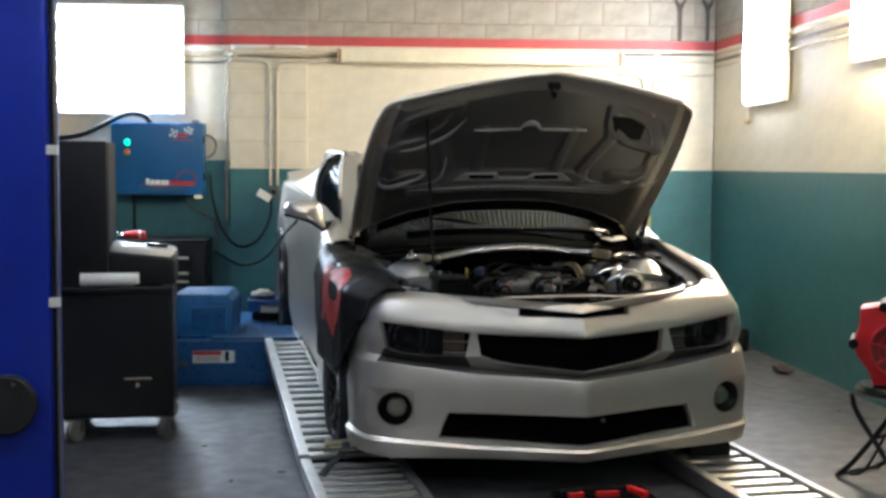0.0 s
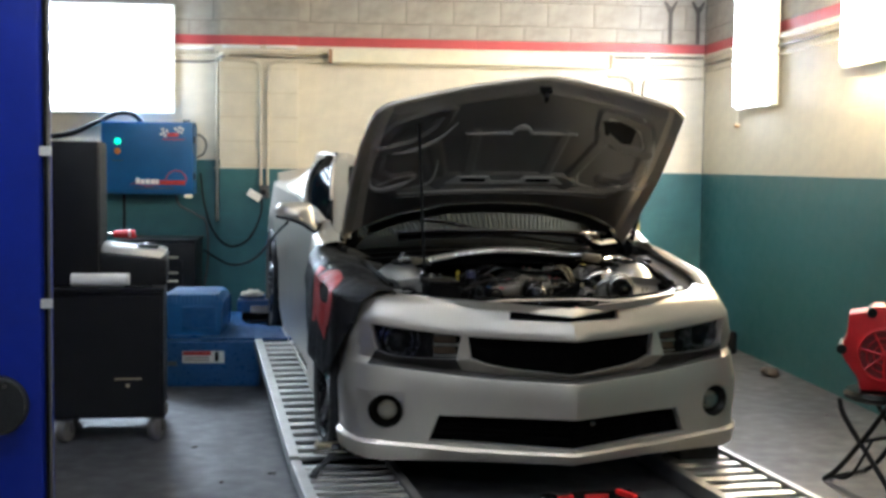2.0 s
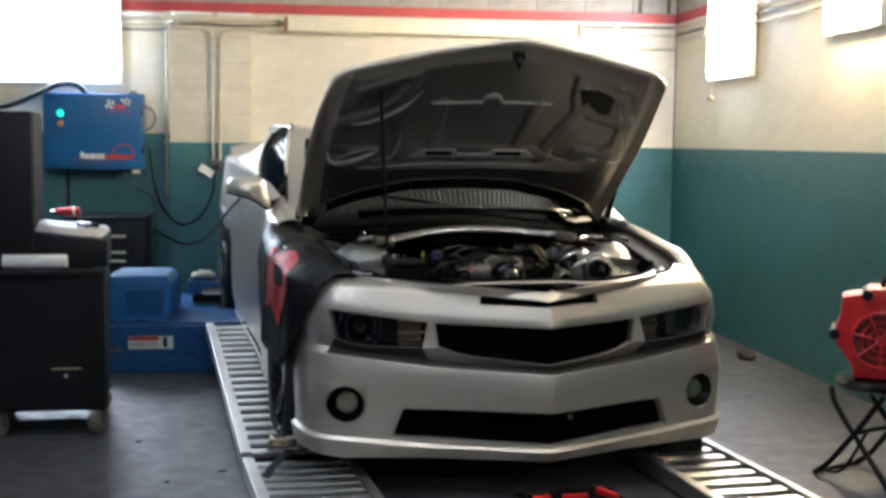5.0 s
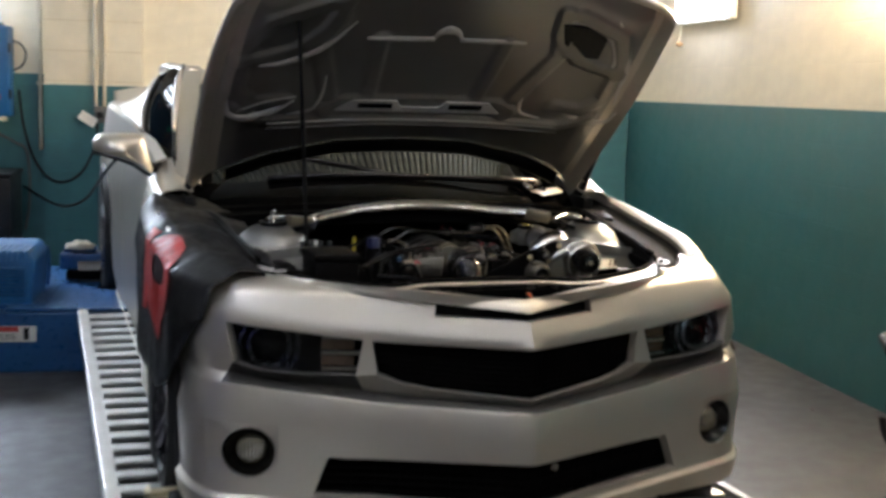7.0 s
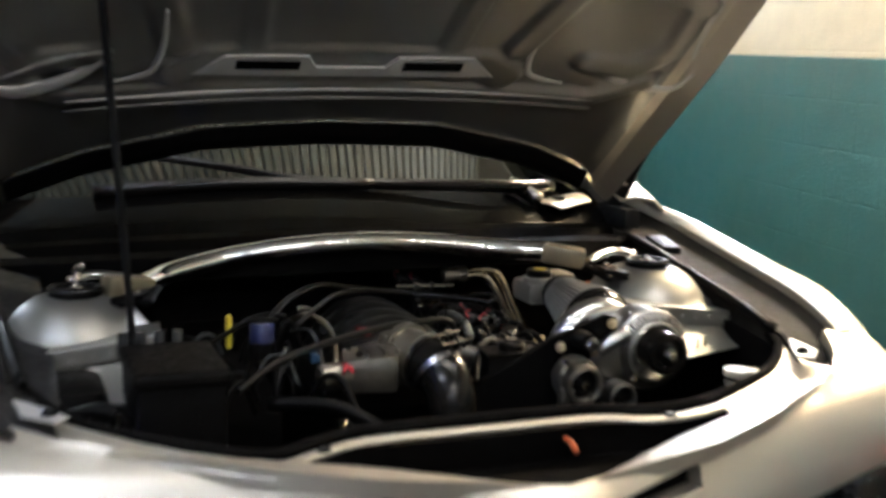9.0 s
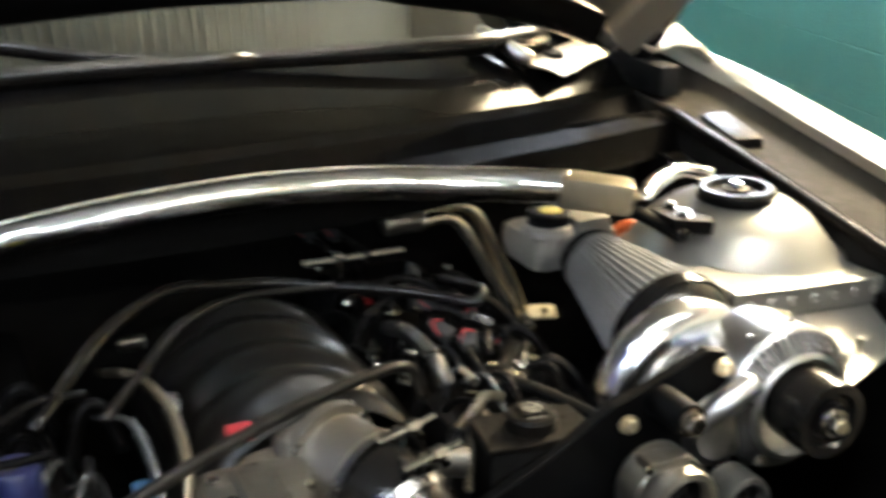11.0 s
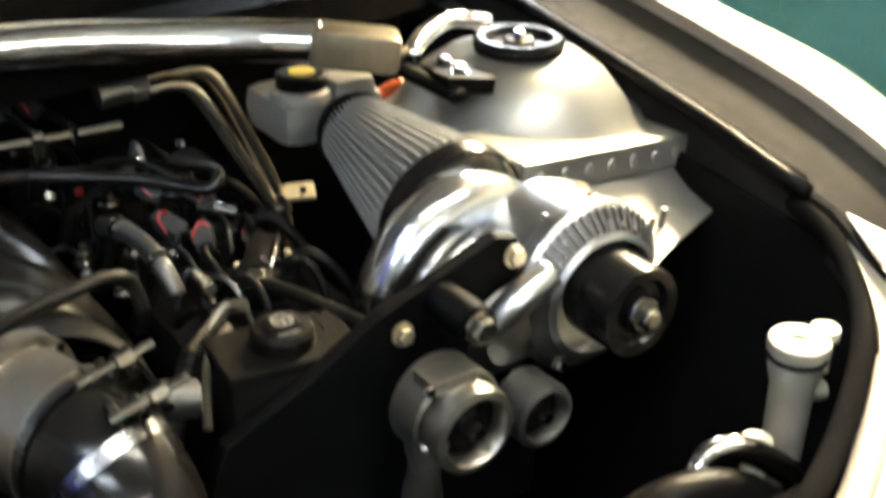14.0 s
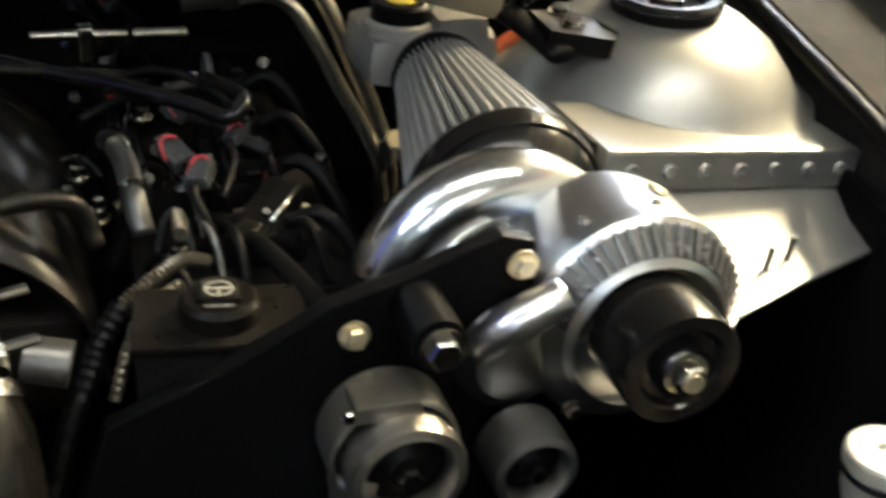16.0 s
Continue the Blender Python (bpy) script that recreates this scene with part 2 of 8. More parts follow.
def turned(profile, seg=32, m=None, bm=None, cap=True):
    """Spin a profile of (radius, height) round z."""
    t = bmesh.new()
    rings = []
    for r, h in profile:
        if r < 1e-5:
            rings.append([t.verts.new((0, 0, h))])
        else:
            rings.append([t.verts.new((r * math.cos(2 * math.pi * i / seg), r * math.sin(2 * math.pi * i / seg), h)) for i in range(seg)])
    for a, b in zip(rings, rings[1:]):
        for i in range(seg):
            j = (i + 1) % seg
            if len(a) == 1 and len(b) == 1:
                continue
            if len(a) == 1:
                t.faces.new((a[0], b[j], b[i]))
            elif len(b) == 1:
                t.faces.new((a[i], a[j], b[0]))
            else:
                t.faces.new((a[i], a[j], b[j], b[i]))
    if cap:
        for ring in (rings[0], rings[-1]):
            if len(ring) > 1:
                t.faces.new(ring)
    if m is not None:
        bmesh.ops.transform(t, matrix=m, verts=t.verts)
    if bm is None:
        return t
    return join(bm, t)


def rod(a, b, r, seg=16, bm=None, r2=None):
    """A round bar from a to b."""
    h = (Vector(b) - Vector(a)).length
    return turned([(r, 0), (r if r2 is None else r2, h)], seg, frame_to(a, b), bm)


def curve_points(pts, n=8):
    """A smooth line through the points (Catmull-Rom)."""
    P = [Vector(p) for p in pts]
    P = [2 * P[0] - P[1]] + P + [2 * P[-1] - P[-2]]
    out = []
    for i in range(1, len(P) - 2):
        for k in range(n):
            t = k / n
            a, b, c, d = P[i - 1], P[i], P[i + 1], P[i + 2]
            out.append(0.5 * ((2 * b) + (c - a) * t + (2 * a - 5 * b + 4 * c - d) * t * t + (3 * b - a - 3 * c + d) * t ** 3))
    out.append(P[-2])
    return out


def pipe(pts, r, seg=10, n=8, bm=None, flat=1.0, smooth=True, ridge=0.0):
    """A hose or wire along points; r may be a list, one per point; ridge makes it corrugated."""
    line = curve_points(pts, n) if smooth else [Vector(p) for p in pts]
    t = bmesh.new()
    up = Vector((0, 0, 1))
    rings = []
    m = len(line)
    for i, p in enumerate(line):
        d = (line[min(i + 1, m - 1)] - line[max(i - 1, 0)]).normalized()
        side = d.cross(up)
        if side.length < 0.1:
            side = d.cross(Vector((1, 0, 0)))
        side.normalize()
        if rings and side.dot(last) < 0:
            side = -side
        last = side
        nor = side.cross(d)
        if isinstance(r, (list, tuple)):
            q = i / (m - 1) * (len(r) - 1)
            j = min(int(q), len(r) - 2)
            rad = r[j] + (r[j + 1] - r[j]) * (q - j)
        else:
            rad = r
        if ridge:
            rad += ridge * (1 if i % 2 else -1)
        rings.append([t.verts.new(p + rad * (math.cos(2 * math.pi * k / seg) * side + flat * math.sin(2 * math.pi * k / seg) * nor)) for k in range(seg)])
    for a, b in zip(rings, rings[1:]):
        for k in range(seg):
            j = (k + 1) % seg
            t.faces.new((a[k], a[j], b[j], b[k]))
    t.faces.new(rings[0])
    t.faces.new(rings[-1])
    return t if bm is None else join(bm, t)


def prism(outline, h, m=None, bm=None, bevel=0.0):
    """A flat outline of (x, y) pushed up by h along z."""
    t = bmesh.new()
    lo = [t.verts.new((x, y, 0)) for x, y in outline]
    f = t.faces.new(lo)
    g = bmesh.ops.extrude_face_region(t, geom=[f])
    bmesh.ops.translate(t, vec=(0, 0, h), verts=[v for v in g["geom"] if isinstance(v, bmesh.types.BMVert)])
    if bevel:
        bmesh.ops.bevel(t, geom=list(t.edges), offset=bevel, segments=2, profile=0.6, affect="EDGES")
    if m is not None:
        bmesh.ops.transform(t, matrix=m, verts=t.verts)
    return t if bm is None else join(bm, t)


def sheet(rows, bm=None, thick=0.0, closed=False):
    """A skin through rows of points; thick pushes it inwards into a shell."""
    t = bmesh.new()
    V = [[t.verts.new(p) for p in row] for row in rows]
    for a, b in zip(V, V[1:]):
        n = len(a)
        for i in range(n if closed else n - 1):
            t.faces.new((a[i], a[(i + 1) % n], b[(i + 1) % n], b[i]))
    if thick:
        bmesh.ops.recalc_face_normals(t, faces=t.faces)
        bmesh.ops.solidify(t, geom=list(t.faces), thickness=thick)
    return t if bm is None else join(bm, t)


def lerp_table(table, x):
    """Straight-line lookup in pairs (x, value)."""
    if x <= table[0][0]:
        return table[0][1]
    for (a, u), (b, v) in zip(table, table[1:]):
        if x <= b:
            return u + (v - u) * (x - a) / (b - a)
    return table[-1][1]


# ---- room ----
XR, YB, XL, YF, H = 2.52, 5.236, -5.2, -8.0, 3.7
TEAL_TOP, RED_Z, COURSE, BLOCK = 1.395, 2.436, 0.203, 0.406
setting("floor", box(XL - 0.2, YF - 0.2, -0.15, XR + 0.2, YB + 0.2, 0), FLOOR, "grey painted concrete floor, scuffed and stained", "floor")
ceil_rows = [[], []]
for k in range(int((XR - XL + 0.4) / 0.02) + 1):
    x = XL - 0.2 + k * 0.02
    for row, y in zip(ceil_rows, (YF - 0.2, YB + 0.2)):
        row.append((x, y, H + (0.0, 0.025, 0.025, 0.0)[k % 4]))
setting("ceiling", sheet(ceil_rows, thick=0.02), CEIL, "grey-green corrugated metal ceiling", "ceiling")


def wall(name, a, b, out, label, bands=None):
    """A block wall from a to b in plan, built in paint bands; out points out of the room."""
    a, b, out = Vector((*a, 0)), Vector((*b, 0)), Vector((*out, 0))
    core = bmesh.new()
    t = out * 0.2
    ring = [a + out * 0.004, b + out * 0.004, b + t, a + t]
    levels = [0, TEAL_TOP, RED_Z, RED_Z + 0.078, H]
    rings = [[core.verts.new(p + Vector((0, 0, z))) for p in ring] for z in levels]
    for k, (lo, hi) in enumerate(zip(rings, rings[1:])):
        for i in range(4):
            core.faces.new((lo[i], lo[(i + 1) % 4], hi[(i + 1) % 4], hi[i])).material_index = k
    core.faces.new(rings[0])
    core.faces.new(rings[-1])
    return setting(name, core, bands or [TEAL, CREAM, RED_LINE, MORTAR], label, "wall")


back = wall("wall_back", (XL, YB), (XR, YB), (0, 1), "concrete block wall, teal below, cream above, bare at the top")
side = wall("wall_side", (XR, YF), (XR, YB), (1, 0), "concrete block wall painted teal and cream with a red line")
wall("wall_left", (XL, YF), (XL, YB), (-1, 0), "plain block wall", [DULL_WALL] * 4)
wall("wall_front", (XL, YF), (XR, YF), (0, -1), "plain block wall", [DULL_WALL] * 4)


def block_mesh(length, height, material):
    """One block face, 4 mm proud of the mortar, with worn edges."""
    bm = bmesh.new()
    rough = material is RAW
    g, e = (0.0035, 0.004) if rough else (0.0006, 0.004)
    d = 0.004 if rough else 0.0009
    a = [(g, 0, g), (length - g, 0, g), (length - g, 0, height - g), (g, 0, height - g)]
    f = [(g + e, -d, g + e), (length - g - e, -d, g + e), (length - g - e, -d, height - g - e), (g + e, -d, height - g - e)]
    A = [bm.verts.new(p) for p in a]
    F = [bm.verts.new(p) for p in f]
    bm.faces.new(F)
    for i in range(4):
        bm.faces.new((A[i], A[(i + 1) % 4], F[(i + 1) % 4], F[i]))
    me = bpy.data.meshes.new("block")
    bmesh.ops.recalc_face_normals(bm, faces=bm.faces)
    bm.to_mesh(me)
    bm.free()
    me.materials.append(material)
    return me


# ---- lamps ----
def wall_lamp(m, w, h, label, tube):
    lamp = thing("fluorescent_lamp", m, label, "lamp", "wall lamps")
    part("housing", box(-w / 2 - 0.03, -0.05, -h / 2 - 0.03, w / 2 + 0.03, 0, h / 2 + 0.03, 0.008), WHITE, lamp)
    n = max(1, round(w / 0.16))
    if h >= w:
        for i in range(n):
            x = -w / 2 + (i + 0.5) * w / n
            part("tube", rod((x, -0.075, -h / 2), (x, -0.075, h / 2), 0.019), tube, lamp)
    else:
        n = max(1, round(h / 0.16))
        for i in range(n):
            z = -h / 2 + (i + 0.5) * h / n
            part("tube", rod((-w / 2, -0.075, z), (w / 2, -0.075, z), 0.019), tube, lamp)
    return lamp


wall_lamp(pose(-2.62, YB - 0.02, 2.3), 1.1, 0.85, "lit fluorescent lamp with white housing on the wall", TUBE)
wall_lamp(pose(XR - 0.02, 3.78, 2.36, 0, 0, -90), 0.78, 0.85, "lit fluorescent lamp with pull cord on the wall", TUBE_SIDE)
wall_lamp(pose(XR - 0.02, 1.80, 2.44, 0, 0, -90), 0.66, 0.66, "warm yellow lit lamp on the wall", TUBE_WARM)
for x, y in ((-1.9, -0.5), (1.0, -0.5), (-2.3, -2.3), (1.0, -4.0), (-0.5, -6.5)):
    lamp = thing("ceiling_lamp", pose(x, y, H - 0.12), "long fluorescent ceiling lamp, lit", "lamp", "ceiling lamps")
    part("housing", box(-1.2, -0.15, 0.04, 1.2, 0.15, 0.12, 0.01), WHITE, lamp)
    for k in (-0.07, 0.07):
        part("tube", rod((-1.15, k, 0.01), (1.15, k, 0.01), 0.019), TUBE_CEILING if x < 0 else TUBE_CEILING_WARM, lamp)


# ---- the car: x to its left side, y from the nose to the tail, z up ----
CAR = pose(0.325, -0.240, -0.031, 0, 0, 7.642)
car = thing("car", CAR, "silver two-door sports car with its bonnet propped open", "car")

PLAN = [(0.0, 0.0), (0.06, 0.026), (0.12, 0.052), (0.18, 0.078), (0.265, 0.114), (0.345, 0.149), (0.428, 0.184), (0.452, 0.191), (0.5, 0.206),
        (0.575, 0.228), (0.62, 0.242), (0.68, 0.26), (0.73, 0.275), (0.77, 0.288), (0.80, 0.300), (0.83, 0.316), (0.855, 0.341), (0.878, 0.382),
        (0.890, 0.43), (0.897, 0.48), (0.900, 0.54)]
ROWS = [  # height by x, and how far the skin lies behind the plan line
    ([(0, 0.19)], [(0, 0.07)]),
    ([(0, 0.20), (0.8, 0.19), (0.94, 0.21)], [(0, 0.0)]),
    ([(0, 0.215), (0.8, 0.20), (0.94, 0.23)], [(0, -0.036)]),
    ([(0, 0.25), (0.42, 0.247), (0.855, 0.275), (0.93, 0.30)], [(0, -0.048)]),
    ([(0, 0.262), (0.42, 0.26), (0.855, 0.29), (0.93, 0.315)], [(0, -0.032)]),
    ([(0, 0.277), (0.575, 0.288), (0.68, 0.325), (0.94, 0.335)], [(0, -0.031)]),
    ([(0, 0.405), (0.535, 0.40), (0.68, 0.42), (0.94, 0.43)], [(0, -0.037)]),
    ([(0, 0.47), (0.68, 0.497), (0.94, 0.51)], [(0, -0.040)]),
    ([(0, 0.550), (0.42, 0.562), (0.77, 0.602), (0.867, 0.610), (0.94, 0.606)], [(0, -0.039), (0.8, -0.03), (0.94, -0.012)]),
    ([(0, 0.556), (0.42, 0.568), (0.77, 0.609), (0.867, 0.618), (0.94, 0.615)], [(0, -0.036), (0.8, -0.028), (0.94, -0.011)]),
    ([(0, 0.570), (0.31, 0.580), (0.63, 0.606), (0.79, 0.630), (0.87, 0.645), (0.94, 0.66)], [(0, 0.018), (0.43, 0.02), (0.47, 0.034), (0.8, 0.03), (0.86, 0.0), (0.94, -0.004)]),
    ([(0, 0.590), (0.30, 0.612), (0.36, 0.626), (0.41, 0.645), (0.445, 0.642), (0.62, 0.642), (0.75, 0.65), (0.80, 0.672), (0.83, 0.70), (0.94, 0.715)], [(0, -0.014)]),
    ([(0, 0.733), (0.41, 0.739), (0.445, 0.742), (0.59, 0.757), (0.83, 0.787), (0.94, 0.81)], [(0, 0.0)]),
    ([(0, 0.742), (0.41, 0.75), (0.59, 0.768), (0.83, 0.80), (0.94, 0.822)], [(0, -0.004), (0.7, 0.0)]),
    ([(0, 0.772), (0.41, 0.79), (0.59, 0.803), (0.83, 0.826), (0.878, 0.826), (0.89, 0.832), (0.90, 0.842)], [(0, 0.008), (0.8, 0.008), (0.855, 0.013), (0.89, 0.010), (0.90, 0.006)]),
    ([(0, 0.811), (0.25, 0.812), (0.45, 0.818), (0.83, 0.845), (0.855, 0.843), (0.878, 0.846), (0.89, 0.854), (0.90, 0.869)], [(0, 0.03), (0.25, 0.042), (0.36, 0.023), (0.83, 0.017), (0.855, 0.026), (0.878, 0.030), (0.89, 0.026), (0.90, 0.012)]),
    ([(0, 0.834), (0.25, 0.849), (0.45, 0.856), (0.83, 0.868), (0.855, 0.863), (0.878, 0.867), (0.89, 0.874), (0.897, 0.880), (0.90, 0.890)], [(0, 0.036), (0.25, 0.050), (0.36, 0.037), (0.83, 0.031), (0.855, 0.042), (0.878, 0.045), (0.89, 0.036), (0.90, 0.020)]),
    ([(0, 0.850), (0.25, 0.867), (0.6, 0.879), (0.83, 0.884), (0.855, 0.881), (0.878, 0.885), (0.89, 0.891), (0.897, 0.897), (0.90, 0.910)], [(0, 0.045), (0.25, 0.059), (0.45, 0.056), (0.83, 0.051), (0.855, 0.062), (0.878, 0.060), (0.89, 0.052), (0.90, 0.040)]),
    ([(0, 0.862), (0.25, 0.880), (0.6, 0.892), (0.83, 0.897), (0.855, 0.896), (0.878, 0.901), (0.89, 0.906), (0.897, 0.911), (0.90, 0.924)], [(0, 0.065), (0.25, 0.083), (0.6, 0.090), (0.83, 0.084), (0.855, 0.092), (0.878, 0.084), (0.89, 0.070), (0.90, 0.054)]),
]
LINE_X = [(0, 0), (0.25, 0.25), (0.41, 0.40), (0.62, 0.57), (0.73, 0.655), (0.80, 0.70), (0.862, 0.74), (0.89, 0.765), (0.93, 0.79)]
LINE_Y = [(0, 0.085), (0.25, 0.13), (0.41, 0.20), (0.62, 0.31), (0.73, 0.38), (0.80, 0.43), (0.862, 0.49), (0.89, 0.54), (0.93, 0.62)]
LINE_Z = [(0, 0.868), (0.25, 0.886), (0.41, 0.894), (0.62, 0.902), (0.73, 0.906), (0.80, 0.909), (0.862, 0.916), (0.89, 0.922), (0.93, 0.932)]


TWEAK = {(9, 6): -0.035, (6, 11): -0.02, (15, 11): -0.03, (7, 11): 0.02, (9, 5): 0.008}


def skin(col, row):
    """A point of the nose: column along the plan line, row up the profile."""
    x, y = PLAN[col]
    x += TWEAK.get((col, row), 0.0)
    if row >= len(ROWS):
        drop = 0.03 * (row - len(ROWS))
        return Vector((lerp_table(LINE_X, x), lerp_table(LINE_Y, x) + 0.3 * drop, lerp_table(LINE_Z, x) - drop))
    a = PLAN[max(col - 1, 0)]
    b = PLAN[min(col + 1, len(PLAN) - 1)]
    t = Vector((b[0] - a[0], b[1] - a[1])).normalized()
    n = Vector((0, 1)) if col == 0 else Vector((-t.y, t.x))
    off = lerp_table(ROWS[row][1], x)
    return Vector((max(0.0, x + off * n.x) if col else 0.0, y + off * n.y, lerp_table(ROWS[row][0], x)))


NC, NR = len(PLAN), len(ROWS) + 2
OPEN = set()
for c in range(NC - 1):
    x0, x1 = PLAN[c][0], PLAN[c + 1][0]
    if x1 <= 0.43 or (x0 >= 0.444 and x1 <= 0.831):
        OPEN.add((c, 11))
    if x1 <= 0.576:
        OPEN.add((c, 5))
    if x1 <= 0.27:
        OPEN.add((c, 15))
    if x0 >= 0.679 and x1 <= 0.856:
        OPEN.update(((c, 5), (c, 6)))

fas = bmesh.new()
for s in (1, -1):
    V = {}
    for c in range(NC):
        for r in range(NR):
            p = skin(c, r)
            V[c, r] = fas.verts.new((s * p.x, p.y, p.z))
    for c in range(NC - 1):
        for r in range(NR - 1):
            if (c, r) not in OPEN:
                q = (V[c, r], V[c + 1, r], V[c + 1, r + 1], V[c, r + 1])
                fc = fas.faces.new(q if s > 0 else q[::-1])
                # faces under headlamps and grille get the shade as a darker colour
                fc.material_index = 1 if (r == 9 and c < 15) or (r == 10 and 7 <= c < 15) else 0
bmesh.ops.remove_doubles(fas, verts=fas.verts, dist=0.0008)
bmesh.ops.recalc_face_normals(fas, faces=fas.faces)
# turn the rims of the openings inwards
rim = [e for e in fas.edges if e.is_boundary and 0.26 < e.verts[0].co.z < 0.86 and abs(e.verts[0].co.x) < 0.84 and abs(e.verts[1].co.x) < 0.84]
g = bmesh.ops.extrude_edge_only(fas, edges=rim)
for v in [v for v in g["geom"] if isinstance(v, bmesh.types.BMVert)]:
    v.co += Vector((-0.25 * v.co.x * 0.1, 0.028, 0))
part("front_bumper", fas, [SILVER, RECESS_SHADE], car, "silver front bumper with pointed nose", smooth=42)


def plan_y(x):
    return lerp_table(PLAN, abs(x))


# the patch round each fog lamp, from the square gap to a round hole
for s in (1, -1):
    bm = bmesh.new()
    cols = [c for c in range(NC) if 0.679 <= PLAN[c][0] <= 0.856]
    edge = [skin(c, 5) for c in cols] + [skin(cols[-1], 6)] + [skin(c, 7) for c in reversed(cols)] + [skin(cols[0], 6)]
    cx, cz, rr = 0.768, 0.411, 0.074
    outer, inner, deep = [], [], []
    for p in edge:
        a = math.atan2(p.z - cz, p.x - cx)
        q = Vector((cx + rr * math.cos(a), 0, cz + rr * math.sin(a)))
        q.y = plan_y(q.x) - 0.034
        outer.append(p)
        inner.append(q)
    fine = []
    corners = [math.atan2(p.z - cz, p.x - cx) % (2 * math.pi) for p in edge]
    for a in sorted([2 * math.pi * k / 48 for k in range(48)] + corners):
        fine.append((a, Vector((cx + rr * math.cos(a), plan_y(cx + rr * math.cos(a)) - 0.034, cz + rr * math.sin(a)))))
    def ray_edge(a):
        d = Vector((math.cos(a), math.sin(a)))
        best = None
        for p, q in zip(edge, edge[1:] + edge[:1]):
            u, v = Vector((p.x - cx, p.z - cz)), Vector((q.x - cx, q.z - cz))
            w = v - u
            den = d.x * w.y - d.y * w.x
            if abs(den) < 1e-9:
                continue
            t = (u.x * w.y - u.y * w.x) / den
            k = (u.x * d.y - u.y * d.x) / den
            if t > 0 and -1e-6 <= k <= 1 + 1e-6:
                best = p.lerp(q, k)
        return best
    ra = [ray_edge(a) for a, _ in fine]
    rb = [q for _, q in fine]
    rc = [Vector((cx + (q.x - cx) * 0.97, q.y + 0.012, cz + (q.z - cz) * 0.97)) for q in rb]
    sheet([[Vector((s * p.x, p.y, p.z)) for p in row] for row in (ra, rb, rc)], bm, closed=True)
    part("fog_lamp_surround", bm, SILVER, car, smooth=30)
    y0 = plan_y(cx) - 0.034
    axis = Matrix.Translation((s * cx, y0, cz)) @ Matrix.Rotation(s * radians(16), 4, "Z") @ Matrix.Rotation(radians(-90), 4, "X")
    fog = part("fog_lamp", turned([(0.072, 0.006), (0.066, 0.02), (0.05, 0.045), (0.044, 0.05), (0.044, 0.065)], 40, axis, cap=False), BLACK_GLOSS, car, "round fog lamp in a black bowl", smooth=40)
    part("lens", turned([(0, 0.022), (0.02, 0.024), (0.034, 0.03), (0.042, 0.042), (0.044, 0.062), (0, 0.062)], 36, axis), LENS, fog, "ribbed clear lens", smooth=50)
    rib = bmesh.new()
    for k in range(-3, 4):
        join(rib, box(k * 0.011 - 0.0022, -0.03 + abs(k) * 0.004, 0.021 + k * k * 0.0007, k * 0.011 + 0.0022, 0.03 - abs(k) * 0.004, 0.027 + k * k * 0.0012), axis)
    part("lens_rib", rib, CHROME, fog)
    part("bulb", turned([(0, 0.034), (0.012, 0.036), (0.02, 0.046), (0.035, 0.064)], 20, axis, cap=False), CHROME, fog, smooth=50)


def front_panel(name, x0, x1, z0, z1, depth, material, label, parent=car, n=12):
    """A curved panel that follows the plan line, set back by depth; z0 and z1 may be tables."""
    zt = lambda z, x: lerp_table(z, abs(x)) if isinstance(z, list) else z
    rows = []
    for k in range(7):
        row = []
        for i in range(n + 1):
            x = x0 + (x1 - x0) * i / n
            a, b = zt(z0, x), zt(z1, x)
            row.append((x, plan_y(x) + depth, a + (b - a) * k / 6))
        rows.append(row)
    return part(name, sheet(rows, thick=0.004), material, parent, label, smooth=40)


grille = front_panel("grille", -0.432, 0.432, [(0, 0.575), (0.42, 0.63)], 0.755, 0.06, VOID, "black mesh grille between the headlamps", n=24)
for k in range(9):
    z = 0.605 + k * 0.0165
    bar = bmesh.new()
    for s in (1, -1):
        pipe([(s * x, plan_y(x) + 0.034, z + 0.03 * (x / 0.42) ** 2 * (1 - k / 9)) for x in (0.0, 0.13, 0.27, 0.40 if k > 2 else 0.33)], 0.0035, 6, 3, bar, smooth=False)
    part("grille_bar", bar, VOID, grille)
for k in range(-12, 13):
    x = k * 0.0335
    part("grille_rib", rod((x, plan_y(x) + 0.044, 0.60 + 0.03 * abs(k) / 12), (x, plan_y(x) + 0.044, 0.745), 0.0025, 6), VOID, grille)
lower = front_panel("lower_grille", -0.60, 0.60, 0.255, 0.43, 0.07, VOID, "black lower air intake grille", n=24)
for k in range(5):
    z = 0.292 + k * 0.023
    bar = bmesh.new()
    for s in (1, -1):
        pipe([(s * x, plan_y(x) + 0.01, z) for x in (0.0, 0.2, 0.4, 0.575)], 0.004, 6, 2, bar, smooth=False)
    part("grille_bar", bar, VOID, lower)
for k in range(-8, 9):
    x = k * 0.068
    part("grille_rib", rod((x, plan_y(x) + 0.022, 0.27), (x, plan_y(x) + 0.022, 0.41), 0.003, 6), VOID, lower)
# flat near-black panel stands for the shade inside the slot
front_panel("nose_slot", -0.277, 0.277, [(0, 0.795), (0.26, 0.80)], [(0, 0.845), (0.26, 0.86)], 0.08, VOID, "near-black panel painted as the shade in the nose slot", n=20)
part("tow_cover", turned([(0, 0), (0.012, 0.001), (0.012, 0.006)], 16, frame_to((0.095, plan_y(0.095) - 0.012, 0.375), (0.095, 0.2, 0.375))), STEEL, car)

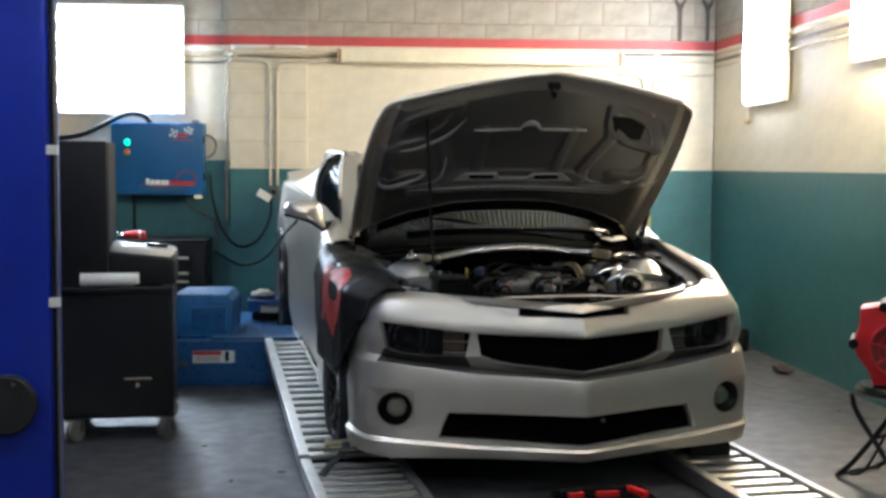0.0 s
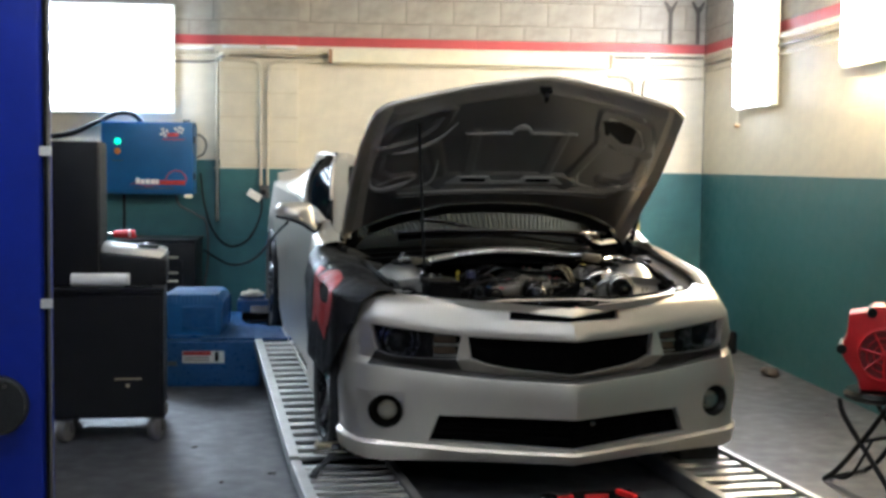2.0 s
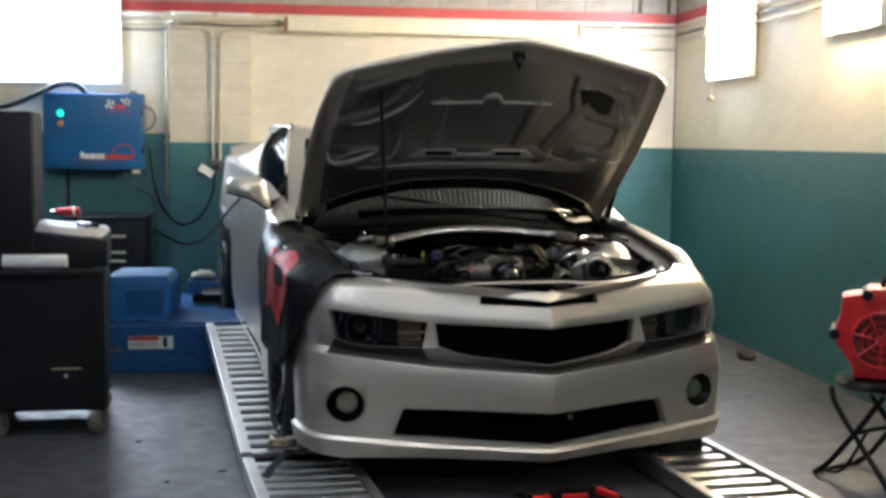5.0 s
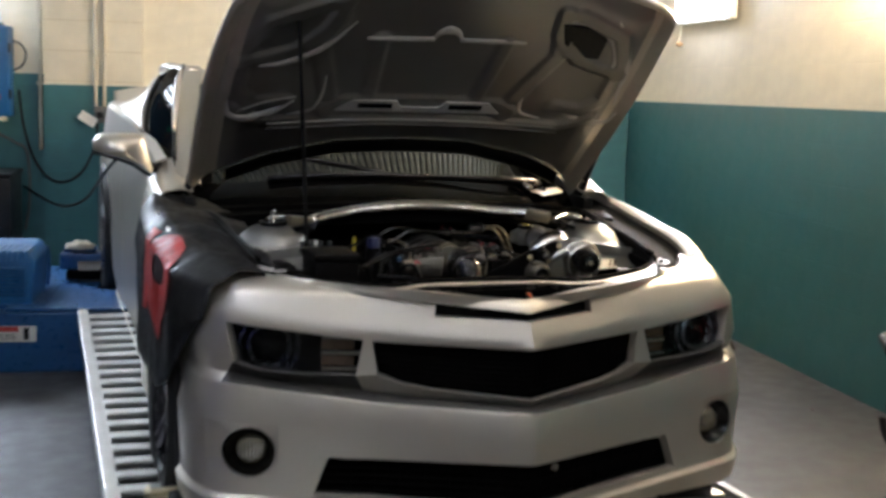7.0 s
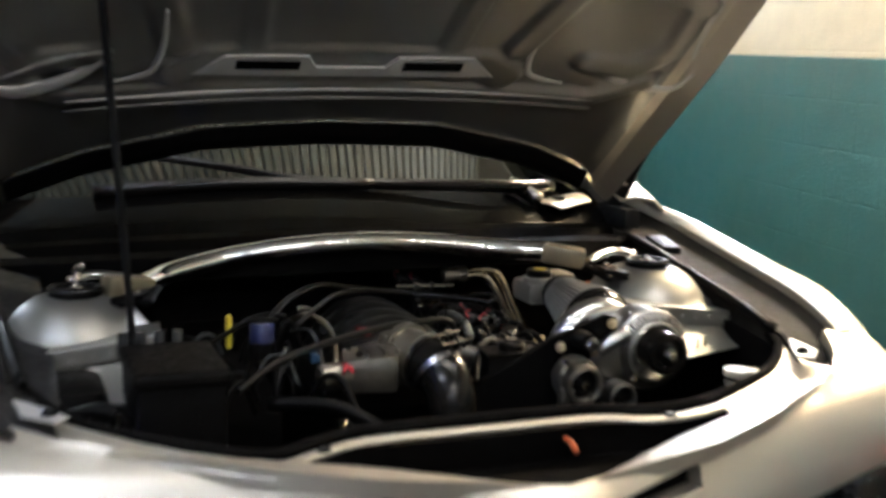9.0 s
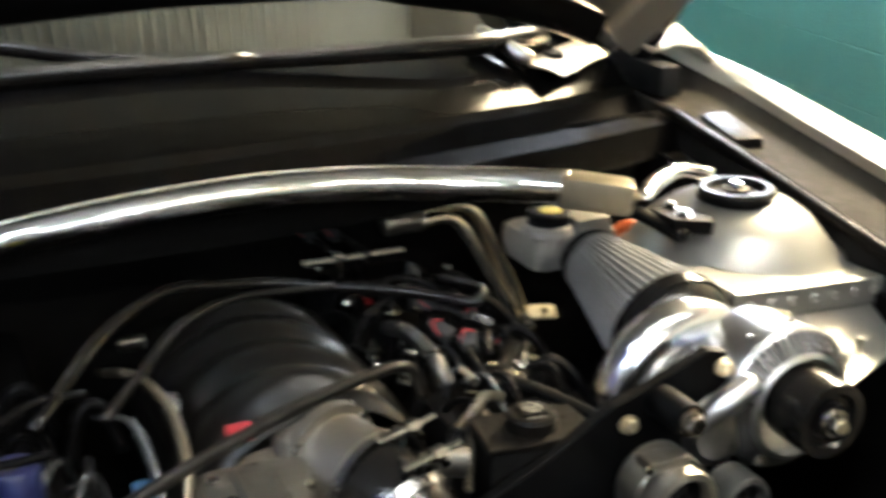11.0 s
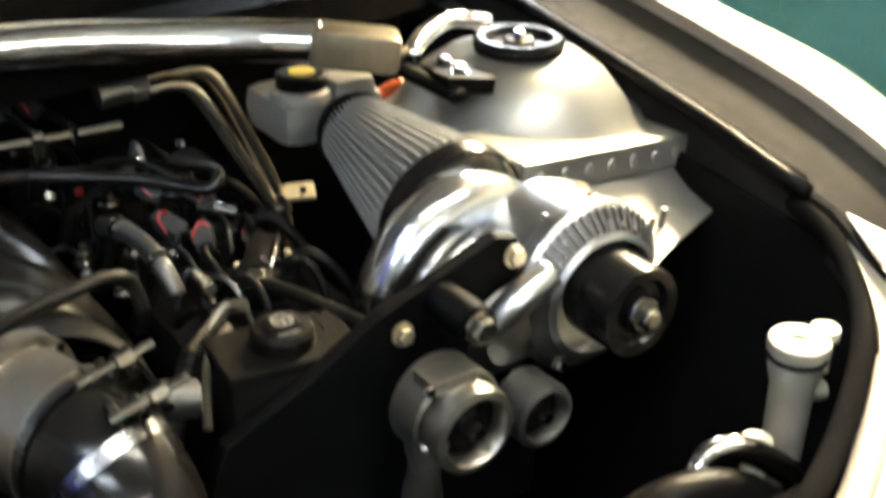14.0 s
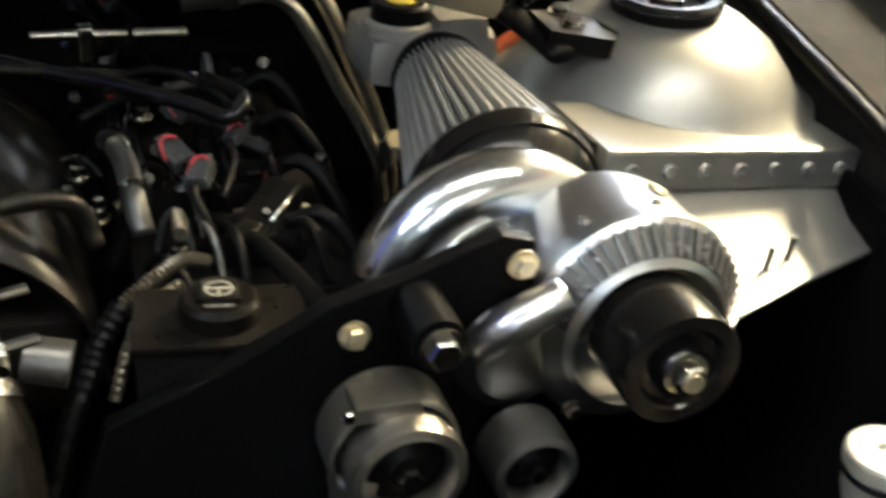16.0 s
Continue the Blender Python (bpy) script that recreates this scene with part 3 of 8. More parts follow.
# headlamps
for s in (1, -1):
    rows = []
    for k in range(6):
        row = []
        for i in range(11):
            x = 0.44 + 0.395 * i / 10
            z0, z1 = lerp_table(ROWS[11][0], x) - 0.008, lerp_table(ROWS[12][0], x) + 0.006
            row.append((s * x, plan_y(x) + 0.075, z0 + (z1 - z0) * k / 5))
        rows.append(row)
    lampo = part("headlamp", sheet(rows, thick=0.003), BLACK_GLOSS, car, "smoked headlamp with ringed projector", smooth=30)
    rows = [[(s * (0.447 + 0.382 * i / 10), plan_y(0.447 + 0.382 * i / 10) + 0.010, lerp_table(ROWS[11][0], 0.447 + 0.382 * i / 10) + 0.002 + (lerp_table(ROWS[12][0], 0.447 + 0.382 * i / 10) - lerp_table(ROWS[11][0], 0.447 + 0.382 * i / 10) - 0.004) * k / 5) for i in range(11)] for k in range(6)]
    glass = part("cover", sheet(rows, thick=0.003), CLEAR, lampo, "clear headlamp cover", smooth=30)
    glass.visible_shadow = False
    for cx, r in ((0.705, 0.090), (0.705, 0.064)):
        axis = Matrix.Translation((s * cx, plan_y(cx) + 0.03, 0.713)) @ Matrix.Rotation(s * radians(10), 4, "Z") @ Matrix.Rotation(radians(-90), 4, "X")
        part("ring", turned([(r, 0.03), (r + 0.001, 0.0), (r - 0.004, -0.004), (r - 0.009, 0.0), (r - 0.012, 0.03)], 40, axis, cap=False), DARK_CHROME, lampo, smooth=50)
    axis = Matrix.Translation((s * 0.705, plan_y(0.705) + 0.03, 0.713)) @ Matrix.Rotation(s * radians(10), 4, "Z") @ Matrix.Rotation(radians(-90), 4, "X")
    part("projector", turned([(0, -0.006), (0.018, -0.002), (0.032, 0.010), (0.038, 0.03)], 28, axis, cap=False), GLASS, lampo, smooth=60)
    for zc, m, lab in ((0.674, AMBER, "amber side reflector"), (0.722, AMBER, "amber turn lamp")):
        b = box(-0.048, -0.012, -0.016, 0.048, 0.012, 0.016, 0.004)
        bmesh.ops.transform(b, matrix=Matrix.Translation((s * 0.51, plan_y(0.51) + 0.05, zc)) @ Matrix.Rotation(s * radians(17), 4, "Z"), verts=b.verts)
        part("reflector", b, m, lampo, lab)
    fr = bmesh.new()
    for zc in (0.65, 0.698, 0.745):
        t = box(-0.056, -0.008, -0.004, 0.056, 0.012, 0.004, 0.002)
        join(fr, t, Matrix.Translation((s * 0.505, plan_y(0.505) + 0.034, zc)) @ Matrix.Rotation(s * radians(17), 4, "Z"))
    part("bezel", fr, CAST, lampo)

# front wings, from the wheel arch up to the inner edge
ST = [0.54, 0.575, 0.615, 0.66, 0.705, 0.75, 0.80, 0.85, 0.90, 0.95, 1.05, 1.15, 1.25, 1.35, 1.5, 1.65]
CREST = [(0.52, 0.838, 0.914), (0.575, 0.858, 0.938), (0.75, 0.905, 0.967), (0.95, 0.925, 0.985), (1.15, 0.935, 1.01), (1.35, 0.938, 1.035), (1.65, 0.93, 1.06)]
INNER = [(0.45, 0.728, 0.900), (0.52, 0.772, 0.913), (0.575, 0.802, 0.931), (0.75, 0.848, 0.955), (0.95, 0.870, 0.978), (1.15, 0.886, 1.001), (1.35, 0.902, 1.025), (1.65, 0.913, 1.053)]
INSIDE = [(0.45, 0.64, 0.882), (0.52, 0.672, 0.902), (0.575, 0.69, 0.916), (0.75, 0.706, 0.943), (0.95, 0.721, 0.966), (1.15, 0.736, 0.988), (1.35, 0.765, 0.998), (1.65, 0.80, 1.005)]
CREST, INNER = curve_points(CREST, 5), curve_points(INNER, 5)
tx = lambda T, y: lerp_table([(a, b) for a, b, c in T], y)
tz = lambda T, y: lerp_table([(a, c) for a, b, c in T], y)
for s in (1, -1):
    rows = []
    for y in ST:
        cx, cz, ix, iz = tx(CREST, y), tz(CREST, y), tx(INNER, y), tz(INNER, y)
        arch = 0.36 + math.sqrt(max(0.0, 0.385 ** 2 - (y - 0.96) ** 2)) if abs(y - 0.96) < 0.385 else 0.27
        low = max(arch, 0.27)
        w = lerp_table([(0.54, 0.901), (0.60, 0.915), (0.66, 0.93), (0.75, 0.945), (0.85, 0.952)], y)
        row = [(w - 0.012, y, low), (w, y, low + 0.03), (w + 0.004, y, max(low + 0.06, 0.78)), (w, y, max(low + 0.1, 0.87))]
        row += [(cx + (w - cx) * 0.72, y, cz - 0.042), (cx + (w - cx) * 0.3, y, cz - 0.013), (cx, y, cz), ((cx + ix) / 2, y, (cz + iz) / 2 + 0.006), (ix, y, iz), (ix - 0.004, y, iz - 0.03)]
        rows.append([(s * p[0], p[1], p[2]) for p in row])
    part("wing", sheet(rows, thick=0.006), SILVER, car, "silver front wing", smooth=50)
    # the dark drain channel between the wing and the engine bay
    rows = []
    for y in [0.45, 0.48] + ST:
        ix, iz, jx, jz = tx(INNER, y), tz(INNER, y), tx(INSIDE, y), tz(INSIDE, y)
        rows.append([(s * (ix - 0.002), y, iz - 0.016), (s * (ix - 0.02), y, iz - 0.030), (s * ((ix + jx) / 2), y, (iz + jz) / 2 - 0.016), (s * (jx + 0.012), y, jz - 0.006), (s * (jx + 0.006), y, jz), (s * jx, y, jz - 0.002), (s * (jx - 0.004), y, jz - 0.05)])
    part("drain_channel", sheet(rows, thick=0.004), CHANNEL, car, "dark painted drain channel", smooth=50)
    part("seal", pipe([(s * (tx(INSIDE, y) - 0.008), y, tz(INSIDE, y) + 0.004) for y in (0.6, 0.75, 0.95, 1.15, 1.3)], 0.009, 8, 4), BAY_BLACK, car, smooth=True)
    part("edge_trim", pipe([(s * (tx(INSIDE, y) + 0.010), y, tz(INSIDE, y) + 0.001) for y in (0.62, 0.75, 0.95, 1.15, 1.3)], 0.0055, 6, 4), CHANNEL, car, smooth=True)

# cross rail behind the nose, with its rubber seal
RAIL = [(-0.675, 0.60, 0.902), (-0.62, 0.46, 0.894), (-0.50, 0.345, 0.884), (-0.38, 0.265, 0.88), (-0.30, 0.288, 0.882), (-0.22, 0.318, 0.884), (-0.02, 0.315, 0.886),
        (0.15, 0.312, 0.886), (0.25, 0.285, 0.884), (0.38, 0.31, 0.886), (0.555, 0.408, 0.893), (0.655, 0.515, 0.90), (0.69, 0.595, 0.905)]
part("cross_rail", pipe([(x, y - 0.004, z - 0.006) for x, y, z in RAIL[2:11]], 0.012, 10, 6, flat=0.5), SILVER, car, "silver cross rail behind the nose", smooth=True)
part("rail_seal", pipe([(x, y + 0.022, z + 0.002) for x, y, z in RAIL], 0.010, 8, 6), VOID, car, "black rubber seal", smooth=True)
for s in (1, -1):
    rows = []
    for k in range(7):
        x = 0.38 + k * 0.05
        j = [p for p in RAIL if p[0] * s > 0.3]
        tab = sorted((abs(p[0]), p[1], p[2]) for p in j)
        yr, zr = lerp_table([(a, b) for a, b, c in tab], x), lerp_table([(a, c) for a, b, c in tab], x)
        hx = [(lerp_table(LINE_X, q[0]), lerp_table(LINE_Y, q[0]), lerp_table(LINE_Z, q[0])) for q in PLAN]
        yh, zh = lerp_table([(a, b) for a, b, c in hx], x), lerp_table([(a, c) for a, b, c in hx], x)
        rows.append([(s * x, yh + 0.004, zh - 0.012), (s * x, (yh + yr) / 2, min(zh, zr) - 0.016), (s * x, max(yr, yh + 0.02), zr)])
    part("rail_flange", sheet(rows, thick=0.003), SILVER, car, smooth=40)
for x, y in ((-0.60, 0.47), (-0.3, 0.25), (0.645, 0.52), (0.25, 0.25)):
    part("push_pin", turned([(0, 0.006), (0.008, 0.005), (0.011, 0)], 14, pose(x, y, 0.893)), BLACK_MATT, car)

for s in (1, -1):
    plate = prism([(s * 0.70, 0.565), (s * 0.655, 0.500), (s * 0.625, 0.445), (s * 0.648, 0.425), (s * 0.690, 0.47)][::s], 0.004, pose(0, 0, 0.909), bevel=0.001)
    bracket = part("corner_bracket", plate, LIT_PRESSED, car, "bright bracket at the bay corner")
    part("bolt", turned([(0.011, 0), (0.011, 0.004), (0.006, 0.009), (0, 0.010)], 12, pose(s * 0.652, 0.463, 0.913)), BLACK_MATT, bracket)

# bay floor and walls, near-black in place of the bay's shade
part("bay_floor", box(-0.70, 0.42, 0.24, 0.70, 1.5, 0.27), VOID, car, "engine bay floor, near-black in place of shade")
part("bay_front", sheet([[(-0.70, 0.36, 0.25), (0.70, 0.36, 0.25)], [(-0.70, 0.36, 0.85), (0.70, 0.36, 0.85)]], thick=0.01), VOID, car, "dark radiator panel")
# sheet added as the shade between the nose and the radiator
part("nose_void", sheet([[(x, plan_y(x) + 0.10, 0.80) for x in (-0.5, -0.41, -0.25, -0.1, 0, 0.1, 0.25, 0.41, 0.5)], [(x, 0.36, 0.80) for x in (-0.5, -0.41, -0.25, -0.1, 0, 0.1, 0.25, 0.41, 0.5)]], thick=0.01), VOID, car, "near-black sheet painted as the shade behind the nose")
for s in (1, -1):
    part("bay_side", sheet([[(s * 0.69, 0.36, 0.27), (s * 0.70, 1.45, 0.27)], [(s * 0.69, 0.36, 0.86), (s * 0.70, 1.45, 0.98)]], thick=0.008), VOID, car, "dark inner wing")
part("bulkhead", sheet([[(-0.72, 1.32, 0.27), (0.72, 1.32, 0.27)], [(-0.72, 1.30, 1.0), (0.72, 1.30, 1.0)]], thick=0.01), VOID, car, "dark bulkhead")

# cowl, windscreen, wipers
def cowl_y(x, y0):
    return y0 + 0.22 * (x / 0.78) ** 2
XS = [-0.80 + 0.1 * k for k in range(17)]
rows = [[(x, cowl_y(x, y), z - 0.05 * (x / 0.8) ** 2) for x in XS] for y, z in ((1.06, 0.985), (1.075, 1.03), (1.12, 1.035), (1.13, 1.018), (1.17, 1.02), (1.20, 1.045), (1.24, 1.05))]
part("cowl", sheet(rows, thick=0.006), COWL, car, "black plastic cowl panel", smooth=30)
rows = [[(x, cowl_y(x, y), z - 0.05 * (x / 0.8) ** 2) for x in XS] for y, z in ((1.235, 1.048), (1.26, 1.068), (1.285, 1.082), (1.33, 1.098), (1.385, 1.120), (1.40, 1.123), (1.41, 1.112))]
part("cowl_top", sheet(rows, thick=0.005), COWL_GLOSS, car, "glossy dark panel below the windscreen", smooth=40)
rows = []
for k in range(9):
    q = k / 8
    w = 0.80 - 0.09 * q
    rows.append([(w * u, cowl_y(w * u, 1.34) + 0.92 * q - 0.12 * (w * u / 0.8) ** 2 * q, 1.055 - 0.05 * (w * u / 0.8) ** 2 * (1 - q) + 0.44 * q + 0.04 * math.sin(math.pi * q) - 0.03 * u * u * q) for u in [i / 6 - 1 for i in range(13)]])
part("windscreen", sheet(rows, thick=0.005), GLASS, car, "dark windscreen", smooth=60)
for pts in ([(-0.5, 1.46, 1.112), (-0.2, 1.40, 1.132), (0.12, 1.37, 1.128)], [(0.62, 1.46, 1.10), (0.40, 1.37, 1.118), (0.0, 1.385, 1.135), (-0.2, 1.44, 1.165), (-0.42, 1.52, 1.195)]):
    part("wiper", pipe(pts, [0.012, 0.010, 0.008, 0.007, 0.006][:len(pts)], 8, 6, flat=1.6), BLACK_GLOSS, car, "black wiper arm", smooth=True)
part("wiper_end", pipe([(0.50, 1.452, 1.118), (0.515, 1.43, 1.105), (0.548, 1.374, 1.074)], [0.008, 0.011, 0.012], 8, 4, flat=1.8), STEEL, car, "bright worn end of the wiper arm", smooth=True)
rows = []
for k in range(5):
    q = k / 4
    a, b = Vector((0.54, 1.40, 1.070)).lerp(Vector((0.70, 1.49, 1.080)), q), Vector((0.60, 1.36, 1.058)).lerp(Vector((0.725, 1.44, 1.064)), q)
    rows.append([tuple(a.lerp(b, j / 4) + Vector((0, 0, 0.007 * math.sin(math.pi * j / 4)))) for j in range(5)])
part("cowl_corner", sheet(rows, thick=0.004), SILVER, car, "silver corner panel beside the windscreen", smooth=50)
part("wiper_pivot", turned([(0.018, 0), (0.016, 0.02), (0, 0.024)], 16, pose(0.62, 1.42, 1.06)), BLACK_MATT, car)

# cabin, sides and tail
def lift(y):
    return 0.07 * max(0.0, y - 1.6)
WID = [(1.62, 0.935), (2.3, 0.925), (2.9, 0.93), (3.4, 0.955), (3.8, 0.975), (4.2, 0.965), (4.5, 0.91), (4.7, 0.80)]
BELT = [(1.50, 1.155), (1.66, 1.175), (2.4, 1.19), (3.0, 1.19), (3.5, 1.185), (4.0, 1.175), (4.5, 1.13), (4.7, 1.10)]
for s in (1, -1):
    for name, ya, yb, lab in (("door", 1.655, 3.02, "silver door"), ("rear_quarter", 3.03, 4.7, "silver rear quarter panel")):
        rows = []
        n = 14
        for k in range(n + 1):
            y = ya + (yb - ya) * k / n
            w, zb, l = lerp_table(WID, y), lerp_table(BELT, y), lift(y)
            hub = 3.82
            low = 0.27
            if abs(y - hub) < 0.40:
                low = 0.46 + math.sqrt(0.40 ** 2 - (y - hub) ** 2)
            rows.append([(s * (w - 0.035), y, low + l * 0.6), (s * (w - 0.006), y, max(low + 0.04, 0.42) + l * 0.6), (s * (w - 0.012), y, max(low + 0.07, 0.62) + l), (s * w, y, max(low + 0.1, 0.80) + l), (s * (w - 0.008), y, max(low + 0.12, 0.90) + l), (s * (w - 0.04), y, zb + l - 0.02), (s * (w - 0.075), y, zb + l)])
        part(name, sheet(rows, thick=0.006), SILVER, car, lab, smooth=45)
    part("sill", sheet([[(s * 0.93, 1.4, 0.30), (s * 0.93, 3.45, 0.36)], [(s * 0.90, 1.4, 0.22), (s * 0.90, 3.45, 0.28)], [(s * 0.75, 1.4, 0.22), (s * 0.75, 3.45, 0.28)]], thick=0.006), SILVER, car, "silver sill")
# roof and pillars
ROOF = [(2.22, 1.497, 0.72), (2.5, 1.535, 0.715), (2.9, 1.555, 0.70), (3.3, 1.545, 0.68), (3.6, 1.50, 0.65)]
rows = [[(w * u, y, z - 0.035 * u * u) for u in [i / 6 - 1 for i in range(13)]] for y, z, w in ROOF]
part("roof", sheet(rows, thick=0.01), SILVER, car, "silver roof", smooth=60)
rows = [[(w * u, y, z - 0.035 * u * u) for u in [i / 6 - 1 for i in range(13)]] for y, z, w in ((3.6, 1.50, 0.65), (3.9, 1.42, 0.64), (4.12, 1.345, 0.66))]
part("rear_window", sheet(rows, thick=0.006), GLASS, car, "dark rear window", smooth=60)
rows = [[(w * u, y, z - 0.02 * u * u) for u in [i / 6 - 1 for i in range(13)]] for y, z, w in ((4.1, 1.345, 0.88), (4.4, 1.32, 0.87), (4.62, 1.315, 0.80), (4.72, 1.18, 0.78), (4.74, 0.55, 0.78))]
part("boot_lid", sheet(rows, thick=0.008), SILVER, car, "silver boot lid", smooth=50)
part("spoiler", sheet([[(x, y - 0.10 * (x / 0.85) ** 2, z - 0.05 * (x / 0.85) ** 4) for x in [-0.86 + 0.1075 * i for i in range(17)]] for y, z in ((4.30, 1.345), (4.42, 1.385), (4.60, 1.455), (4.66, 1.45), (4.68, 1.40), (4.66, 1.33))], thick=0.01), SILVER, car, "silver rear spoiler", smooth=40)
for s in (1, -1):
    # side glass from the pillar back, the pillar as a rounded band along its front edge
    FRONT = [(0.882, 1.60, 1.145), (0.876, 1.649, 1.18), (0.862, 1.735, 1.285), (0.843, 1.85, 1.385), (0.815, 1.98, 1.465), (0.785, 2.10, 1.505), (0.755, 2.30, 1.53)]
    BACK = [(0.882, 2.42, 1.235), (0.882, 2.44, 1.25), (0.872, 2.52, 1.30), (0.855, 2.56, 1.365), (0.83, 2.54, 1.43), (0.80, 2.48, 1.482), (0.763, 2.46, 1.525)]
    INNERP = [(0.795, 1.47, 1.09), (0.790, 1.56, 1.16), (0.775, 1.70, 1.27), (0.755, 1.85, 1.375), (0.73, 2.0, 1.46), (0.705, 2.14, 1.515), (0.69, 2.30, 1.54)]
    FRONT = [tuple(p + 0.55 * (q - p) for p, q in zip(a, b)) for a, b in zip(FRONT, INNERP)]
    INNERP = [(x - 0.045, y - 0.02, z) for x, y, z in INNERP]
    across = lambda a, b, k: [s * (a[0] + (b[0] - a[0]) * k + 0.012 * math.sin(math.pi * k)), a[1] + (b[1] - a[1]) * k, a[2] + (b[2] - a[2]) * k]
    rows = [[across(a, b, k / 6) for k in range(7)] for a, b in zip(curve_points(FRONT, 3), curve_points(BACK, 3))]
    part("side_window", sheet([[(p[0] - s * 0.006, p[1], p[2]) for p in r] for r in rows], thick=0.003), TINTED, car, "dark side window", smooth=60)
    rows = [[across(a, b, k / 6) for k in range(7)] for a, b in zip(curve_points(FRONT, 3), curve_points(INNERP, 3))]
    part("windscreen_pillar", sheet(rows, thick=0.006), SILVER, car, "silver windscreen pillar", smooth=50)
    part("window_trim", pipe([(s * (x + 0.002), y - 0.004, z) for x, y, z in FRONT[1:]] + [(s * (x + 0.004), y, z) for x, y, z in reversed(BACK[1:-1])], 0.007, 8, 5), BLACK_MATT, car, "black rubber window seal", smooth=True)
    part("bright_trim", pipe([(s * (x + 0.008), y - 0.018, z + 0.004) for x, y, z in FRONT[2:6]], [0.006, 0.010, 0.010, 0.006], 8, 5, flat=1.5), SILVER, car, smooth=True)
    part("window_divider", pipe([(s * (x + 0.004), y - 0.10 + 0.10 * k / 4, z) for k, (x, y, z) in enumerate(BACK[1:6])], 0.012, 8, 4, flat=0.6), SILVER, car, smooth=True)
    # roof side and rear pillar, from the glass back to the tail
    rows = []
    for k in range(11):
        q = k / 10
        y = 2.46 + 1.69 * q
        a = (0.885 + 0.02 * q, 2.52 + 1.63 * q, lerp_table(BELT, y) + lift(y) + 0.015 * (1 - q))
        b = (lerp_table([(2.3, 0.763), (2.9, 0.70), (3.5, 0.61), (4.15, 0.53)], y), y, lerp_table([(2.3, 1.528), (2.9, 1.54), (3.3, 1.525), (3.6, 1.485), (3.9, 1.41), (4.15, 1.34)], y))
        rows.append([across(a, b, i / 6) for i in range(7)])
    part("rear_pillar", sheet(rows, thick=0.008), SILVER, car, "silver rear roof pillar", smooth=60)
    part("roof_rail", pipe([(s * 0.70, 2.14, 1.512), (s * 0.725, 2.5, 1.53), (s * 0.715, 2.9, 1.54), (s * 0.69, 3.3, 1.525), (s * 0.655, 3.6, 1.485)], 0.03, 10, 5, flat=0.6), SILVER, car, smooth=True)
    rows = [[(s * 0.90, y, lerp_table(BELT, y) + lift(y) - 0.004), (s * 0.86, y, lerp_table(BELT, y) + lift(y) + 0.012)] for y in (1.60, 2.0, 2.3, 2.6, 3.0, 3.6, 4.1, 4.5)]
    part("belt_line", sheet(rows, thick=0.006), SILVER, car, smooth=40)
    # corner between the wing, the pillar foot and the door
    rows = [[(s * a, 1.40 + 0.07 * k, b) for a, b in ((0.93, 1.0 + 0.02 * k), (0.915, 1.045 + 0.022 * k), (0.885, 1.068 + 0.024 * k), (0.835, 1.078 + 0.024 * k), (0.785, 1.07 + 0.024 * k))] for k in range(5)]
    part("pillar_foot", sheet(rows, thick=0.006), SILVER, car, smooth=60)
# door mirror: a slanted shell with a dark underside, on a short arm
s = -1
OUT = [(1.128, 1.205), (1.134, 1.228), (1.122, 1.255), (1.10, 1.268), (1.03, 1.270), (0.965, 1.268), (0.942, 1.258), (0.928, 1.20), (0.914, 1.135), (0.922, 1.120), (0.945, 1.128), (0.985, 1.158), (1.03, 1.178), (1.08, 1.192)]
cx, cz = 1.02, 1.205
rows = []
for y, k in ((1.475, 0.05), (1.478, 0.45), (1.490, 0.72), (1.515, 0.90), (1.55, 0.985), (1.60, 1.0), (1.615, 0.985), (1.612, 0.93)):
    rows.append([(s * (cx + (x - cx) * k), y + 0.10 * (1.13 - x) * (1 - k * 0.5), cz + (z - cz) * k) for x, z in curve_points(OUT + OUT[:1], 2)[:-1]])
mir = part("door_mirror", sheet(rows, closed=True), SILVER, car, "silver door mirror with a dark underside", smooth=45)
part("lower_shell", sheet([[(s * (x + 0.003 * (1 if x > cx else -1)), y + 0.10 * (1.13 - x) * 0.55, z - d) for x, z in ((1.126, 1.200), (1.08, 1.188), (1.03, 1.174), (0.985, 1.154), (0.945, 1.124), (0.922, 1.116))] for y, d in ((1.535, -0.004), (1.55, 0.004), (1.60, 0.006), (1.615, 0.0))], thick=0.004), BLACK_MATT, mir, "black lower shell", smooth=40)
part("mirror_glass", prism([((x - cx) * 0.92, (z - cz) * 0.9) for x, z in reversed(OUT)], 0.003, Matrix.Translation((s * cx, 1.622, cz)) @ Matrix.Scale(s, 4, (1, 0, 0)) @ Matrix.Rotation(radians(90), 4, "X")), CHROME, mir)
part("arm", pipe([(s * 0.875, 1.66, 1.135), (s * 0.90, 1.63, 1.135), (s * 0.925, 1.59, 1.145)], [0.024, 0.02, 0.022], 10, 5), BLACK_MATT, mir, smooth=True)
part("interior", box(-0.74, 1.75, 0.5, 0.74, 3.7, 1.02, 0.05), VOID, car, "dark cabin interior")
part("seat_row", box(-0.6, 2.5, 0.9, 0.6, 2.75, 1.32, 0.08), VOID, car, "dark seat backs")
part("underbody", box(-0.80, 0.6, 0.24, 0.80, 4.6, 0.36, 0.03), VOID, car, "dark underbody")


